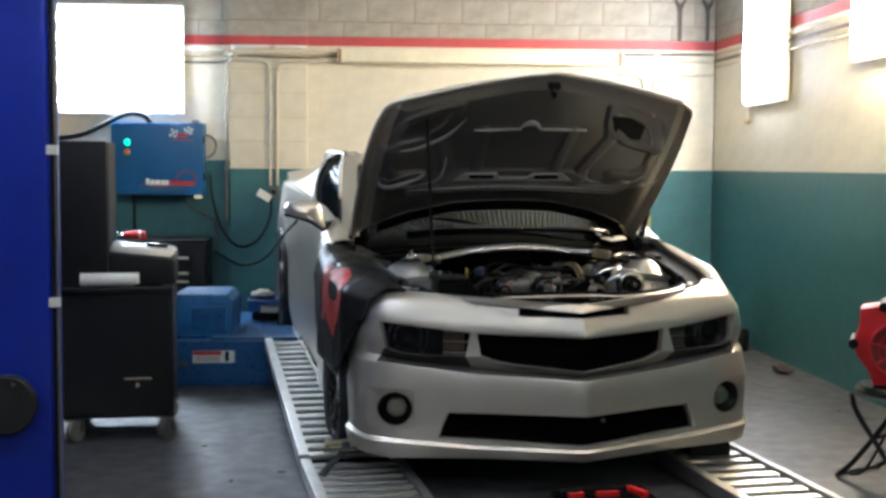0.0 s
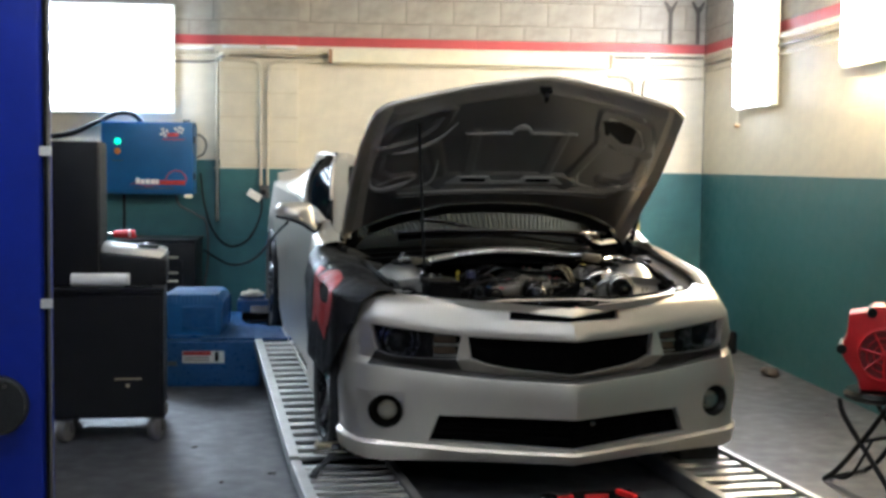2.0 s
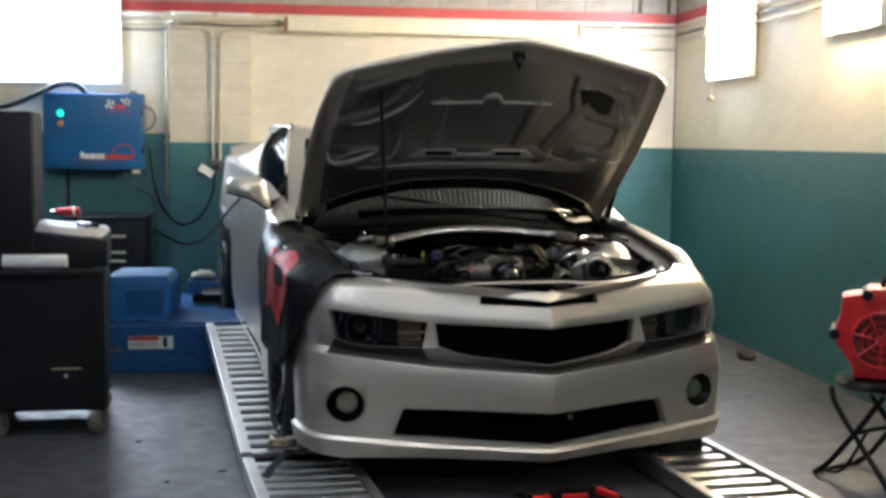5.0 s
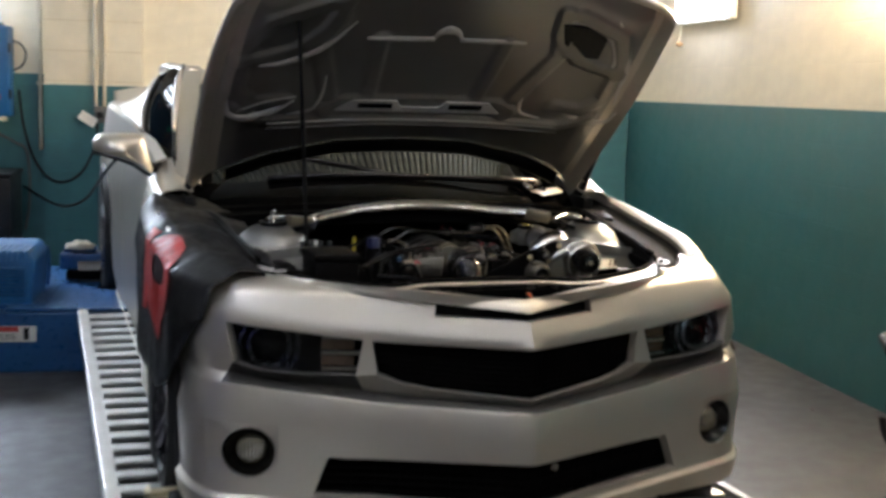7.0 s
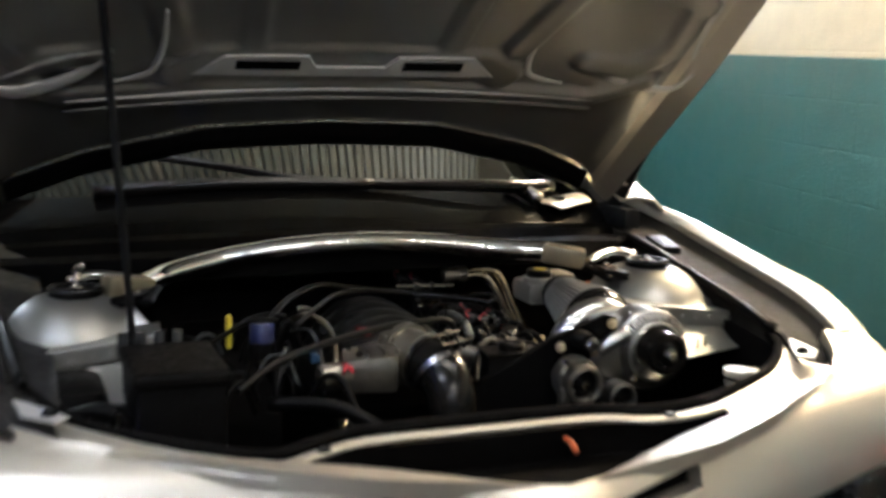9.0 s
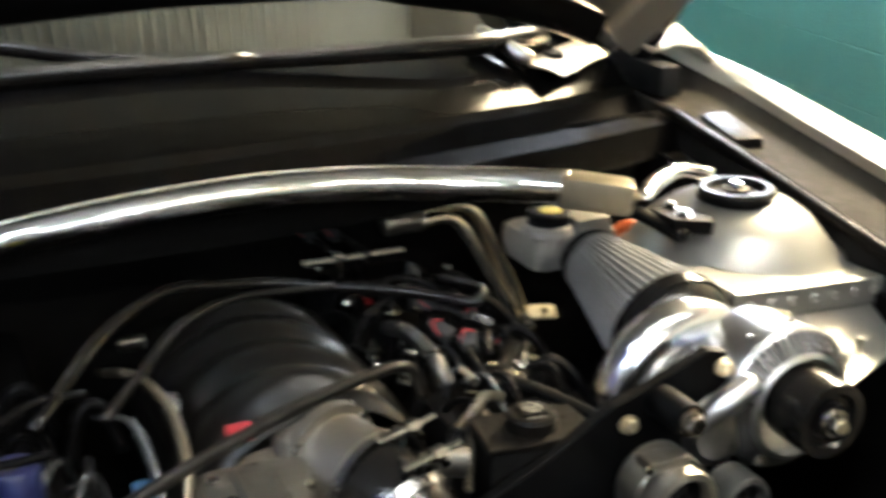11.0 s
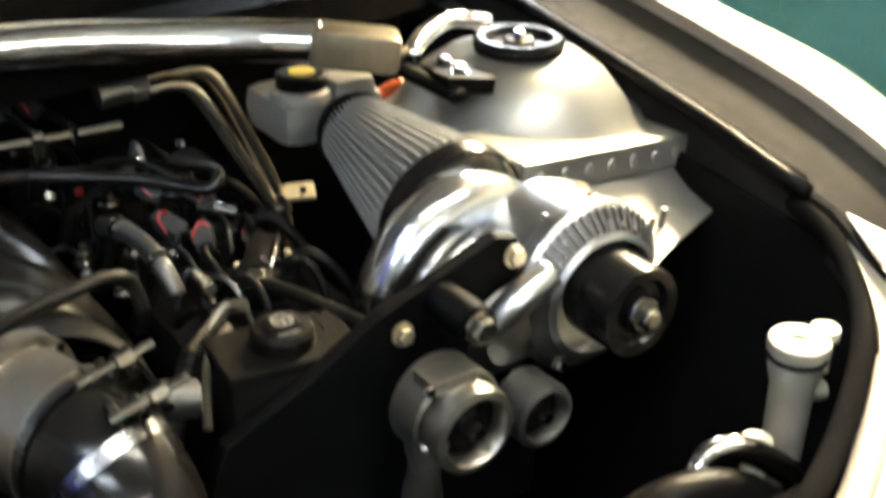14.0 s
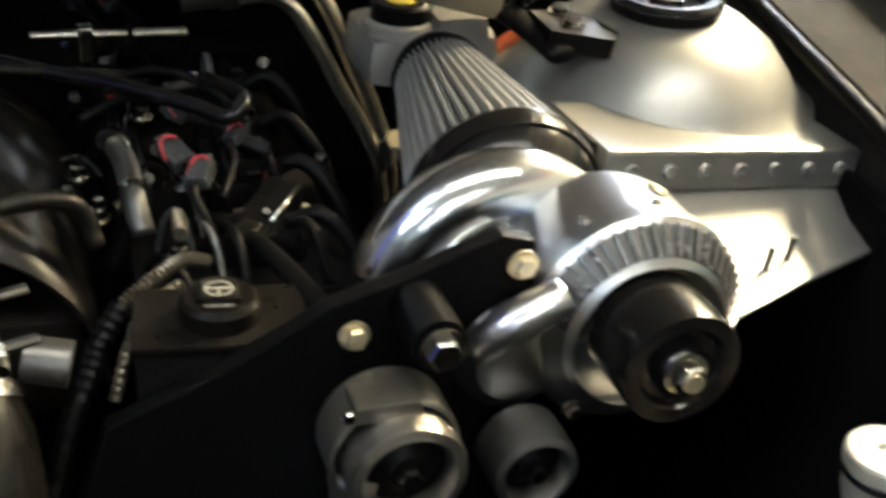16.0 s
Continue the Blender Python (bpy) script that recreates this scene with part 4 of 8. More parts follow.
def wheel(x, y, z, s, r=0.365, w=0.26):
    m = Matrix.Translation((x, y, z)) @ Matrix.Rotation(radians(90) * s, 4, "Y")
    wh = part("wheel", turned([(0.245, -w / 2), (r - 0.03, -w / 2), (r - 0.008, -w / 2 + 0.02), (r, -w / 2 + 0.05), (r, w / 2 - 0.05), (r - 0.008, w / 2 - 0.02), (r - 0.03, w / 2), (0.25, w / 2 - 0.012), (0.245, w / 2 - 0.03)], 48, m, cap=False), RUBBER, car, "black tyre on a dark five-spoke rim", smooth=30)
    rim = bmesh.new()
    turned([(0.245, -w / 2), (0.235, w / 2 - 0.015), (0.25, w / 2 - 0.005), (0.252, w / 2 - 0.02)], 48, m, rim, cap=False)
    turned([(0, w / 2 - 0.03), (0.045, w / 2 - 0.032), (0.06, w / 2 - 0.06), (0.06, 0.0)], 24, m, rim, cap=False)
    for k in range(5):
        for d in (-0.11, 0.11):
            a = 2 * math.pi * k / 5 + d
            b = 2 * math.pi * k / 5 + d * 0.5
            t = pipe([(0.045 * math.cos(b), 0.045 * math.sin(b), w / 2 - 0.045), (0.14 * math.cos(a), 0.14 * math.sin(a), w / 2 - 0.04), (0.238 * math.cos(a), 0.238 * math.sin(a), w / 2 - 0.02)], 0.014, 8, 4)
            join(rim, t, m)
    part("rim", rim, DARK_CHROME, wh, smooth=40)
    part("brake_disc", turned([(0.06, 0.0), (0.17, 0.0), (0.17, 0.02), (0.06, 0.02)], 32, m), CAST, wh)


for s in (1, -1):
    wheel(s * 0.83, 0.96, 0.41, s)
    wheel(s * 0.835, 3.82, 0.66, s, 0.37, 0.29)

# ---- bonnet, propped up ----
HM = Matrix.Translation((0, 1.404, 1.10)) @ Matrix(((1, 0, 0, 0), (0, -0.792, 0.611, 0), (0, 0.611, 0.792, 0), (0, 0, 0, 1)))
HALF = [(0, 0.765), (0.12, 0.772), (0.35, 0.778), (0.6, 0.778), (0.8, 0.766), (0.95, 0.748), (1.03, 0.732)]


REAR = [(0, 0.25), (0.26, 0.243), (0.36, 0.213), (0.49, 0.182), (0.62, 0.118), (0.70, 0.07), (0.76, 0.0)]


def hood_front(x):
    return 1.237 - 0.16 * (abs(x) / 0.72) ** 1.12


def hood_point(u, v, n):
    """u from -1 to 1 across, v from 0 at the hinge to 1 at the front edge, n along the outer normal."""
    s0 = v * 1.04
    x = u * lerp_table(HALF, s0) - 0.03
    cornr = max(0.0, abs(u) - 0.9) / 0.1
    rear = lerp_table(REAR, abs(x + 0.045))
    s1 = rear + v * (hood_front(x) - 0.035 * cornr ** 2 - rear)
    return Vector((x, s1, n - 0.055 * u * u - 0.05 * max(0.0, v - 0.8) ** 2 * 8))


def smoothstep(a, b, x):
    t = min(1, max(0, (x - a) / (b - a)))
    return t * t * (3 - 2 * t)


def ridge(x, s, pts, w):
    """A flat-topped pressed rib along a line of points."""
    best = 9
    p = Vector((x, s))
    for a, b in zip(pts, pts[1:]):
        a, b = Vector(a), Vector(b)
        t = min(1, max(0, (p - a).dot(b - a) / (b - a).length_squared))
        best = min(best, (p - a - t * (b - a)).length)
    return smoothstep(w * 1.15, w * 0.55, best)


def inner_depth(u, v):
    p = hood_point(u, v, 0)
    x, s = abs(p.x + 0.045), p.y
    rim = min(smoothstep(1.0, 0.80, abs(u)), smoothstep(1.0, 0.90, v), smoothstep(-0.02, 0.06, v))
    d = 0.046 - 0.034 * rim
    d -= 0.02 * ridge(x, s, [(0, 0.508), (0.28, 0.508), (0.33, 0.48)], 0.045)
    d -= 0.014 * ridge(x, s, [(0, 0.41), (0.55, 0.42), (0.66, 0.50)], 0.026)
    d -= 0.012 * ridge(x, s, [(0.68, 0.75), (0.50, 0.80), (0.39, 0.92), (0.37, 1.04)], 0.03)
    d -= 0.012 * ridge(x, s, [(0.42, 1.03), (0.60, 0.95), (0.66, 0.82), (0.67, 0.60), (0.60, 0.53), (0.50, 0.54)], 0.035)
    d -= 0.010 * ridge(x, s, [(0.34, 0.56), (0.42, 0.82), (0.39, 0.95)], 0.035)
    d -= 0.010 * ridge(x, s, [(0.20, 0.56), (0.22, 0.86)], 0.03)
    return max(d, 0.0)


hood = part("bonnet", sheet([[hood_point(i / 24 - 1, v, 0.055 - 0.05 * max(0.0, abs(i / 24 - 1) - 0.86) ** 2 * 40) for i in range(49)] for v in [k / 30 for k in range(31)]]), SILVER, car, "silver bonnet, propped open", smooth=60)
bmh = hood.data
bmh.transform(HM)
NU, NV = 190, 150
# body silver all over; the middle takes the darkened copy as its shade
for name, i0, i1, m, lab in (("inner_panel", 10, NU - 10, HOOD_SHADE, "ribbed inner panel of the bonnet, shade in its colour"), ("inner_border", 0, 10, SILVER, "silver border of the bonnet"), ("inner_border", NU - 10, NU, SILVER, "silver border of the bonnet")):
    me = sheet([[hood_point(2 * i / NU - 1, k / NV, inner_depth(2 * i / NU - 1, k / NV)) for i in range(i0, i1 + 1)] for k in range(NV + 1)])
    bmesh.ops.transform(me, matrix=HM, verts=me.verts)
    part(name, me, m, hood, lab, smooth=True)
me = sheet([[hood_point(i / 20 - 0.86, v, d) for i in range(35)] for v, d in ((-0.028, 0.0), (-0.015, -0.012), (0.0, -0.016), (0.03, -0.012), (0.055, -0.004))], thick=0.006)
bmesh.ops.transform(me, matrix=HM, verts=me.verts)
part("bonnet_seal", me, BAY_BLACK, hood, "black rubber seal along the rear edge", smooth=40)
loop = [(-1, k / 20) for k in range(21)] + [(i / 24 - 1, 1.0) for i in range(1, 48)] + [(1, 1 - k / 20) for k in range(21)]
part("rim_edge", pipe([HM @ (hood_point(u, v, 0.045)) for u, v in loop], 0.013, 8, 1, smooth=False), SILVER, hood, "folded silver edge", smooth=True)
for s in (1, -1):
    b = box(0.105, 0.502, -0.0135, 0.228, 0.526, -0.0105)
    bmesh.ops.transform(b, matrix=HM @ Matrix.Translation((-0.045, 0, 0)) @ Matrix.Scale(s, 4, (1, 0, 0)), verts=b.verts)
    part("slot", b, VOID, hood)
    hin = bmesh.new()
    pipe([(s * 0.79, 1.50, 1.02), (s * 0.80, 1.42, 1.09), (s * 0.785, 1.33, 1.17), (s * 0.77, 1.24, 1.245)], 0.013, 8, 5, hin, flat=2.0)
    join(hin, box(s * 0.80 - 0.02, 1.36, 1.0, s * 0.80 + 0.02, 1.52, 1.05, 0.006))
    b = box(-0.024, -0.055, -0.03, 0.024, 0.055, 0.004, 0.008)
    for v in b.verts:
        if v.co.z > -0.01:
            v.co.z += 0.12 * v.co.y - 0.004
    bmesh.ops.transform(b, matrix=Matrix.Translation((s * 0.782, 1.18, 1.0)) @ Matrix.Rotation(radians(-8 * s), 4, "Z"), verts=b.verts)
    part("hinge_stop", b, BAY_BLACK, car, "black hinge stop", smooth=30)
    part("hinge_bracket", pipe([(s * 0.752, 1.31, 1.27), (s * 0.742, 1.335, 1.235), (s * 0.73, 1.36, 1.185)], [0.012, 0.017, 0.010], 8, 5, flat=2.2), SILVER, car, "silver hinge bracket", smooth=40)
    part("hinge", hin, BLACK_MATT, car, "black bonnet hinge", smooth=40)
    part("hinge_bolt", turned([(0.011, 0), (0.011, 0.008), (0, 0.009)], 6, frame_to((s * 0.775, 1.36, 1.12), (s * 0.70, 1.33, 1.10))), STEEL, car)
# slot plate lightened in colour, since plain silver facing down stays dim
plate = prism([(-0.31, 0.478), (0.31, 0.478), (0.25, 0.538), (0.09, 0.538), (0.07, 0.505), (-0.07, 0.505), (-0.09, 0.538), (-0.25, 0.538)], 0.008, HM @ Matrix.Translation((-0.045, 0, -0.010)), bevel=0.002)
part("slot_plate", plate, LIT_PRESSED, hood, "plate with two slots, lightened to look lit")


def pressing(pts, r, material, flat=0.35, label="", n=0.0):
    """A shallow pressed ledge on the inner side of the bonnet, along points (across, up from the hinge)."""
    bm = pipe([(x, q, n - 0.055 * (x / 0.76) ** 2) for x, q in pts], r, 10, 6, flat=flat)
    bmesh.ops.transform(bm, matrix=HM, verts=bm.verts)
    return part("pressed_edge", bm, material, hood, label, smooth=True)


# pale ledges paint the glints along the silver panel's pressed edges
pressing([(-0.655, 0.742), (-0.56, 0.756), (-0.443, 0.833), (-0.368, 0.949)], [0.004, 0.013, 0.011, 0.003], LIT_PRESSED, label="pressed rib with a painted highlight", n=0.004)
pressing([(-0.315, 0.865), (-0.20, 0.862), (-0.085, 0.864)], [0.008, 0.012, 0.010], LIT_PRESSED, n=0.004)
pressing([(0.005, 0.864), (0.12, 0.866), (0.237, 0.868)], [0.010, 0.012, 0.008], LIT_PRESSED, n=0.004)
pressing([(-0.09, 0.868), (-0.072, 0.90), (-0.045, 0.912), (-0.018, 0.902), (0.008, 0.868)], [0.005, 0.013, 0.020, 0.013, 0.005], LIT_PRESSED, n=0.004)
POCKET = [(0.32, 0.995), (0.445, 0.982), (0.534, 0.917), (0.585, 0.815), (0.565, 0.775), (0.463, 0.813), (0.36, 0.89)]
pressing(POCKET + POCKET[:1], 0.008, LIT_PRESSED, 0.6, "rim of the pocket, painted as a highlight", n=0.006)
# flat black plate paints the shade of the recessed pocket
pk = prism([(0.455 + (x - 0.455) * 0.94, 0.88 + (q - 0.88) * 0.94) for x, q in POCKET], 0.004, HM @ Matrix.Translation((0, 0, -0.016)), bevel=0.001)
part("pocket", pk, BLACK_MATT, hood, "black plate standing for the shade in the pocket")
pressing([(0.52, 1.02), (0.60, 0.90), (0.645, 0.77), (0.655, 0.68), (0.672, 0.59)], [0.004, 0.008, 0.009, 0.008, 0.004], LIT_PRESSED, n=0.006)
pressing([(-0.738, 0.56), (-0.722, 0.49), (-0.665, 0.457), (-0.575, 0.484), (-0.502, 0.54)], [0.004, 0.011, 0.019, 0.016, 0.005], LIT_PRESSED, n=0.006)
pressing([(-0.695, 0.50), (-0.60, 0.545), (-0.50, 0.56)], [0.003, 0.009, 0.004], LIT_PRESSED, n=0.006)
pressing([(0.455, 0.545), (0.53, 0.497), (0.605, 0.478), (0.675, 0.482), (0.70, 0.54)], [0.004, 0.010, 0.013, 0.010, 0.004], LIT_PRESSED, n=0.006)
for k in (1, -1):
    pressing([(k * 0.371 - 0.045, 0.672), (k * 0.367 - 0.045, 0.58), (k * 0.380 - 0.045, 0.50), (k * 0.415 - 0.045, 0.476), (k * 0.47 - 0.045, 0.466)], [0.003, 0.006, 0.007, 0.007, 0.003], LIT_PRESSED, n=0.004)
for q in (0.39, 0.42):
    pressing([(-0.58, q), (-0.30, q), (0, q), (0.30, q), (0.52, q)], [0.003, 0.006, 0.006, 0.006, 0.003], LIT_PRESSED if q > 0.4 else HOOD_SHADE, 0.6)
lat = bmesh.new()
join(lat, box(-0.028, 1.165, -0.01, 0.028, 1.185, 0.03, 0.004), HM)
join(lat, box(-0.007, 1.14, -0.04, 0.007, 1.18, 0.02, 0.003), HM)
part("latch_striker", lat, BLACK_MATT, hood, "black latch striker")
part("prop_rod", pipe([(-0.50, 0.74, 0.93), (-0.505, 0.735, 1.0), (-0.555, 0.65, 1.66), (-0.56, 0.645, 1.70)], 0.007, 8, 4), BLACK_MATT, car, "thin black prop rod", smooth=True)


# ---- engine bay ----
def along_y(x, y, z):
    """A frame whose z axis points back along the car from its front face."""
    return Matrix.Translation((x, y, z)) @ Matrix.Rotation(radians(-90), 4, "X")


def hexbolt(at, to, r, parent, material=None, washer=True):
    r *= 0.85
    bm = turned([(r, 0), (r, r * 0.75), (r * 0.85, r * 0.95), (0, r * 0.97)], 6, frame_to(at, to))
    if washer:
        turned([(r * 1.28, -0.001), (r * 1.28, r * 0.18)], 18, frame_to(at, to), bm)
    return part("bolt", bm, material or STEEL, parent)


# supercharger: pulley, gear case, volute, coupler and cone filter, all on one line
sc = part("supercharger", bmesh.new(), POLISHED, car, "polished centrifugal supercharger with a pleated cone filter")
PX, PY, PZ = 0.425, 0.546, 0.903
case = turned([(0.052, -0.002), (0.056, 0.0), (0.0575, 0.002), (0.0735, 0.018), (0.0765, 0.022), (0.0765, 0.034), (0.0735, 0.038), (0.0735, 0.086), (0.070, 0.098), (0.05, 0.104)], 64, along_y(PX, 0.592, PZ - 0.006), cap=False)
turned([(0.0, -0.004), (0.030, 0.0), (0.040, 0.010), (0.046, 0.034), (0.048, 0.08)], 40, along_y(PX - 0.080, 0.606, PZ - 0.022), case, cap=False)
part("gear_case", case, CASE_METAL, sc, "satin aluminium gear case", smooth=28)
part("slot_ring", turned([(0.0575, 0.0025), (0.0730, 0.0175)], 64, along_y(PX, 0.5912, PZ - 0.006), cap=False), GUN, sc, "dark ring behind the fins", smooth=60)
part("case_lobe", pipe([(0.306, 0.592, 0.905), (0.33, 0.588, 0.925), (0.362, 0.588, 0.940)], [0.010, 0.014, 0.012], 14, 6), CASE_METAL, sc, smooth=True)
for i in range(29):
    a = radians(-25 + 190 * i / 28)
    fb = box(-0.0013, -0.003, -0.011, 0.0013, 0.003, 0.0115, 0.0009)
    bmesh.ops.transform(fb, matrix=Matrix.Translation((PX + 0.0655 * math.cos(a), 0.6015, PZ - 0.006 + 0.0655 * math.sin(a))) @ Matrix.Rotation(math.pi / 2 - a, 4, "Y") @ Matrix.Rotation(radians(-43), 4, "X"), verts=fb.verts)
    part("fin", fb, DARK_CHROME, sc)
for a in (80, 118, 152, 30):
    a = radians(a)
    hexbolt((PX + 0.0755 * math.cos(a), 0.632, PZ - 0.006 + 0.0755 * math.sin(a)), (PX + 0.0755 * math.cos(a), 0.60, PZ - 0.006 + 0.0755 * math.sin(a)), 0.0045, sc, washer=False)
part("case_plug", turned([(0.0, 0.002), (0.006, 0.0018), (0.0075, 0.0)], 18, frame_to((PX + 0.0745 * math.cos(1.15), 0.66, PZ - 0.006 + 0.0745 * math.sin(1.15)), (PX + 0.2 * math.cos(1.15), 0.66, PZ - 0.006 + 0.2 * math.sin(1.15)))), BRASS, sc, "yellow threaded plug")
VX, VY, VZ = 0.366, 0.712, 0.878
spiral, rad = [], []
for i in range(25):
    a = radians(-60 + 262 * i / 24)
    t = i / 24
    R = 0.064 + 0.021 * t
    spiral.append((VX + R * math.cos(a), VY - 0.012 * t, VZ + R * math.sin(a)))
    rad.append(0.024 + 0.005 * t)
part("volute", pipe(spiral, rad, 20, 3), POLISHED, sc, "polished snail housing", smooth=True)
lip = [(VX + (0.064 + 0.021 * i / 24 - 0.024) * math.cos(radians(-60 + 262 * i / 24)), VY - 0.034, VZ + (0.064 + 0.021 * i / 24 - 0.024) * math.sin(radians(-60 + 262 * i / 24))) for i in range(4, 25)]
part("volute_lip", pipe(lip, 0.005, 8, 2, flat=1.4), POLISHED, sc, smooth=True)
part("volute_cover", turned([(0.0, 0), (0.05, 0), (0.068, 0.006), (0.072, 0.03), (0.06, 0.06), (0.055, 0.075)], 40, along_y(VX, 0.682, VZ)), POLISHED, sc, smooth=30)
part("outlet_hose", pipe([(0.292, 0.70, 0.862), (0.288, 0.698, 0.83), (0.28, 0.69, 0.76)], 0.034, 20, 5), BAY_BLACK, sc, "black outlet hose", smooth=True)
for i in range(9):
    a = radians(30 + i * 20)
    hexbolt((VX + 0.066 * math.cos(a), 0.684, VZ + 0.066 * math.sin(a)), (VX + 0.066 * math.cos(a), 0.6, VZ + 0.066 * math.sin(a)), 0.0042, sc, washer=False)
pul = part("pulley", turned([(0.010, 0.006), (0.025, 0.006), (0.029, 0.0), (0.0385, 0.0), (0.0395, 0.003), (0.0395, 0.052), (0.038, 0.054), (0.028, 0.054)], 44, along_y(PX, PY, PZ)), BLACK_GLOSS, sc, "smooth black pulley with a bright centre bolt", smooth=30)
part("pulley_washer", turned([(0.0, -0.001), (0.018, -0.001), (0.019, 0.006)], 28, along_y(PX, PY, PZ)), BAY_BLACK, pul, smooth=30)
part("centre_bolt", turned([(0, -0.013), (0.009, -0.013), (0.0105, -0.011), (0.0105, -0.002), (0.0105, 0.0)], 6, along_y(PX, PY, PZ)), STEEL, pul, "bright centre bolt")
part("bolt_washer", turned([(0.010, -0.0045), (0.0145, -0.004), (0.0155, -0.001)], 28, along_y(PX, PY, PZ), cap=False), STEEL, pul, smooth=30)
part("bolt_centre", turned([(0, -0.0152), (0.006, -0.015), (0.0065, -0.0125)], 16, along_y(PX, PY, PZ)), BRASS, pul)
FA = Vector((0.384, 0.757, 0.920))
FB = Vector((0.389, 0.928, 0.944))
FM = frame_to(FA, FB)
FL = (FB - FA).length
part("coupler", turned([(0.045, -0.046), (0.058, -0.036), (0.067, -0.020), (0.0715, -0.006), (0.0715, 0.003), (0.067, 0.006)], 48, FM, cap=False), BLACK_GLOSS, sc, "black rubber coupler", smooth=50)
part("hose_clamp", turned([(0.0692, -0.016), (0.0708, -0.016), (0.0722, -0.009), (0.0706, -0.009)], 48, FM, cap=False), BLACK_GLOSS, sc)
fil = bmesh.new()
NP = 46
rings = []
for q, base in ((0.002, 0.0685), (0.012, 0.0690), (FL - 0.006, 0.0385), (FL, 0.036)):
    ring = []
    for i in range(4 * NP):
        a = math.pi * i / (2 * NP)
        rr = base - (0.0, 0.0, 0.011, 0.011)[i % 4] * base / 0.06 * (0.4 if q < 0.01 else 1)
        ring.append(fil.verts.new(FM @ Vector((rr * math.cos(a), rr * math.sin(a), q))))
    rings.append(ring)
for a, b in zip(rings, rings[1:]):
    for i in range(4 * NP):
        j = (i + 1) % (4 * NP)
        fil.faces.new((a[i], a[j], b[j], b[i]))
fil.faces.new(rings[-1])
part("filter", fil, FILTER, sc, "grey pleated cone air filter")
part("filter_cap", turned([(0.0385, FL - 0.008), (0.040, FL - 0.002), (0.036, FL + 0.008), (0, FL + 0.010)], 48, FM), BAY_BLACK, sc, "black end cap", smooth=40)

# black mounting plate with its bolts
br = part("bracket", prism([(0.06, -0.78), (0.09, -0.865), (0.16, -0.895), (0.225, -0.932), (0.265, -0.944), (0.33, -0.968), (0.352, -0.962), (0.355, -0.93), (0.30, -0.885), (0.39, -0.80), (0.38, -0.70), (0.06, -0.70)], 0.014, Matrix.Translation((0, 0.617, 0)) @ Matrix.Rotation(radians(-90), 4, "X"), bevel=0.002), PLATE_BLACK, car, "black steel mounting plate with bolts")
for (x, y, z), r, m in (((0.237, 0.610, 0.915), 0.009, BRASS), ((0.277, 0.567, 0.928), 0.013, STEEL), ((0.114, 0.628, 0.838), 0.0085, BRASS), ((0.34, 0.607, 0.953), 0.009, BRASS), ((0.09, 0.63, 0.80), 0.008, BRASS), ((0.30, 0.60, 0.905), 0.008, BRASS), ((0.375, 0.585, 0.853), 0.007, STEEL)):
    hexbolt((x, y, z), (x, y - 0.05, z), r, br, m)
part("spacer", rod((0.277, 0.57, 0.928), (0.277, 0.618, 0.928), 0.017), PLATE_BLACK, br, smooth=40)
part("stay", pipe([(0.237, 0.625, 0.905), (0.22, 0.72, 0.898), (0.205, 0.79, 0.89)], 0.009, 8, 3, flat=0.5), PLATE_BLACK, br, smooth=True)


def idler(x, y, z, r, depth, material, label):
    p = part("idler_pulley", turned([(r * 0.70, 0.012), (r * 0.74, 0.001), (r * 0.80, -0.002), (r * 0.96, 0.0), (r, 0.005), (r, depth), (r * 0.8, depth)], 44, along_y(x, y, z), cap=False), material, car, label, smooth=35)
    part("hub", turned([(0, 0.006), (r * 0.3, 0.006), (r * 0.42, 0.010), (r * 0.71, 0.014), (r * 0.72, 0.02)], 36, along_y(x, y, z), cap=False), BAY_BLACK, p, smooth=30)
    part("centre_bolt", turned([(0, -0.004), (r * 0.18, -0.004), (r * 0.22, 0.0), (r * 0.24, 0.008)], 6, along_y(x, y, z)), STEEL, p)
    return p


ten = idler(0.252, 0.535, 0.863, 0.036, 0.05, CAST, "cast aluminium belt tensioner")
part("arm", pipe([(0.225, 0.56, 0.855), (0.222, 0.56, 0.82), (0.226, 0.57, 0.77), (0.215, 0.58, 0.74)], [0.02, 0.014, 0.018, 0.02], 10, 5, flat=0.7), CAST, ten, smooth=True)
part("belt_guard", box(0.222, 0.548, 0.896, 0.262, 0.575, 0.908, 0.003), CAST, ten, smooth=30)
for q in ((0.218, 0.905), (0.276, 0.885)):
    hexbolt((q[0], 0.548, q[1]), (q[0], 0.50, q[1]), 0.005, ten, washer=False)
part("boss", turned([(0.037, 0.016), (0.040, 0.018), (0.040, 0.05), (0.033, 0.055)], 40, along_y(0.248, 0.535, 0.868), cap=False), CAST, ten, smooth=30)
idler(0.346, 0.565, 0.823, 0.029, 0.035, GUN, "small dark grey idler pulley")

# power steering reservoir
ps = part("fluid_reservoir", bmesh.new(), BAY_BLACK, car, "black fluid reservoir with a moulded cap")
RM = Matrix.Translation((0.166, 0.668, 0.90)) @ Matrix.Rotation(radians(-8), 4, "Z")
b = box(-0.052, -0.032, -0.10, 0.052, 0.032, 0.0, 0.006)
bmesh.ops.transform(b, matrix=RM, verts=b.verts)
part("tank", b, VOID, ps, "black plastic tank", smooth=30)
b = box(-0.054, -0.034, -0.003, 0.054, 0.034, 0.003, 0.002)
bmesh.ops.transform(b, matrix=RM, verts=b.verts)
part("lid_seam", b, DUSTY, ps)
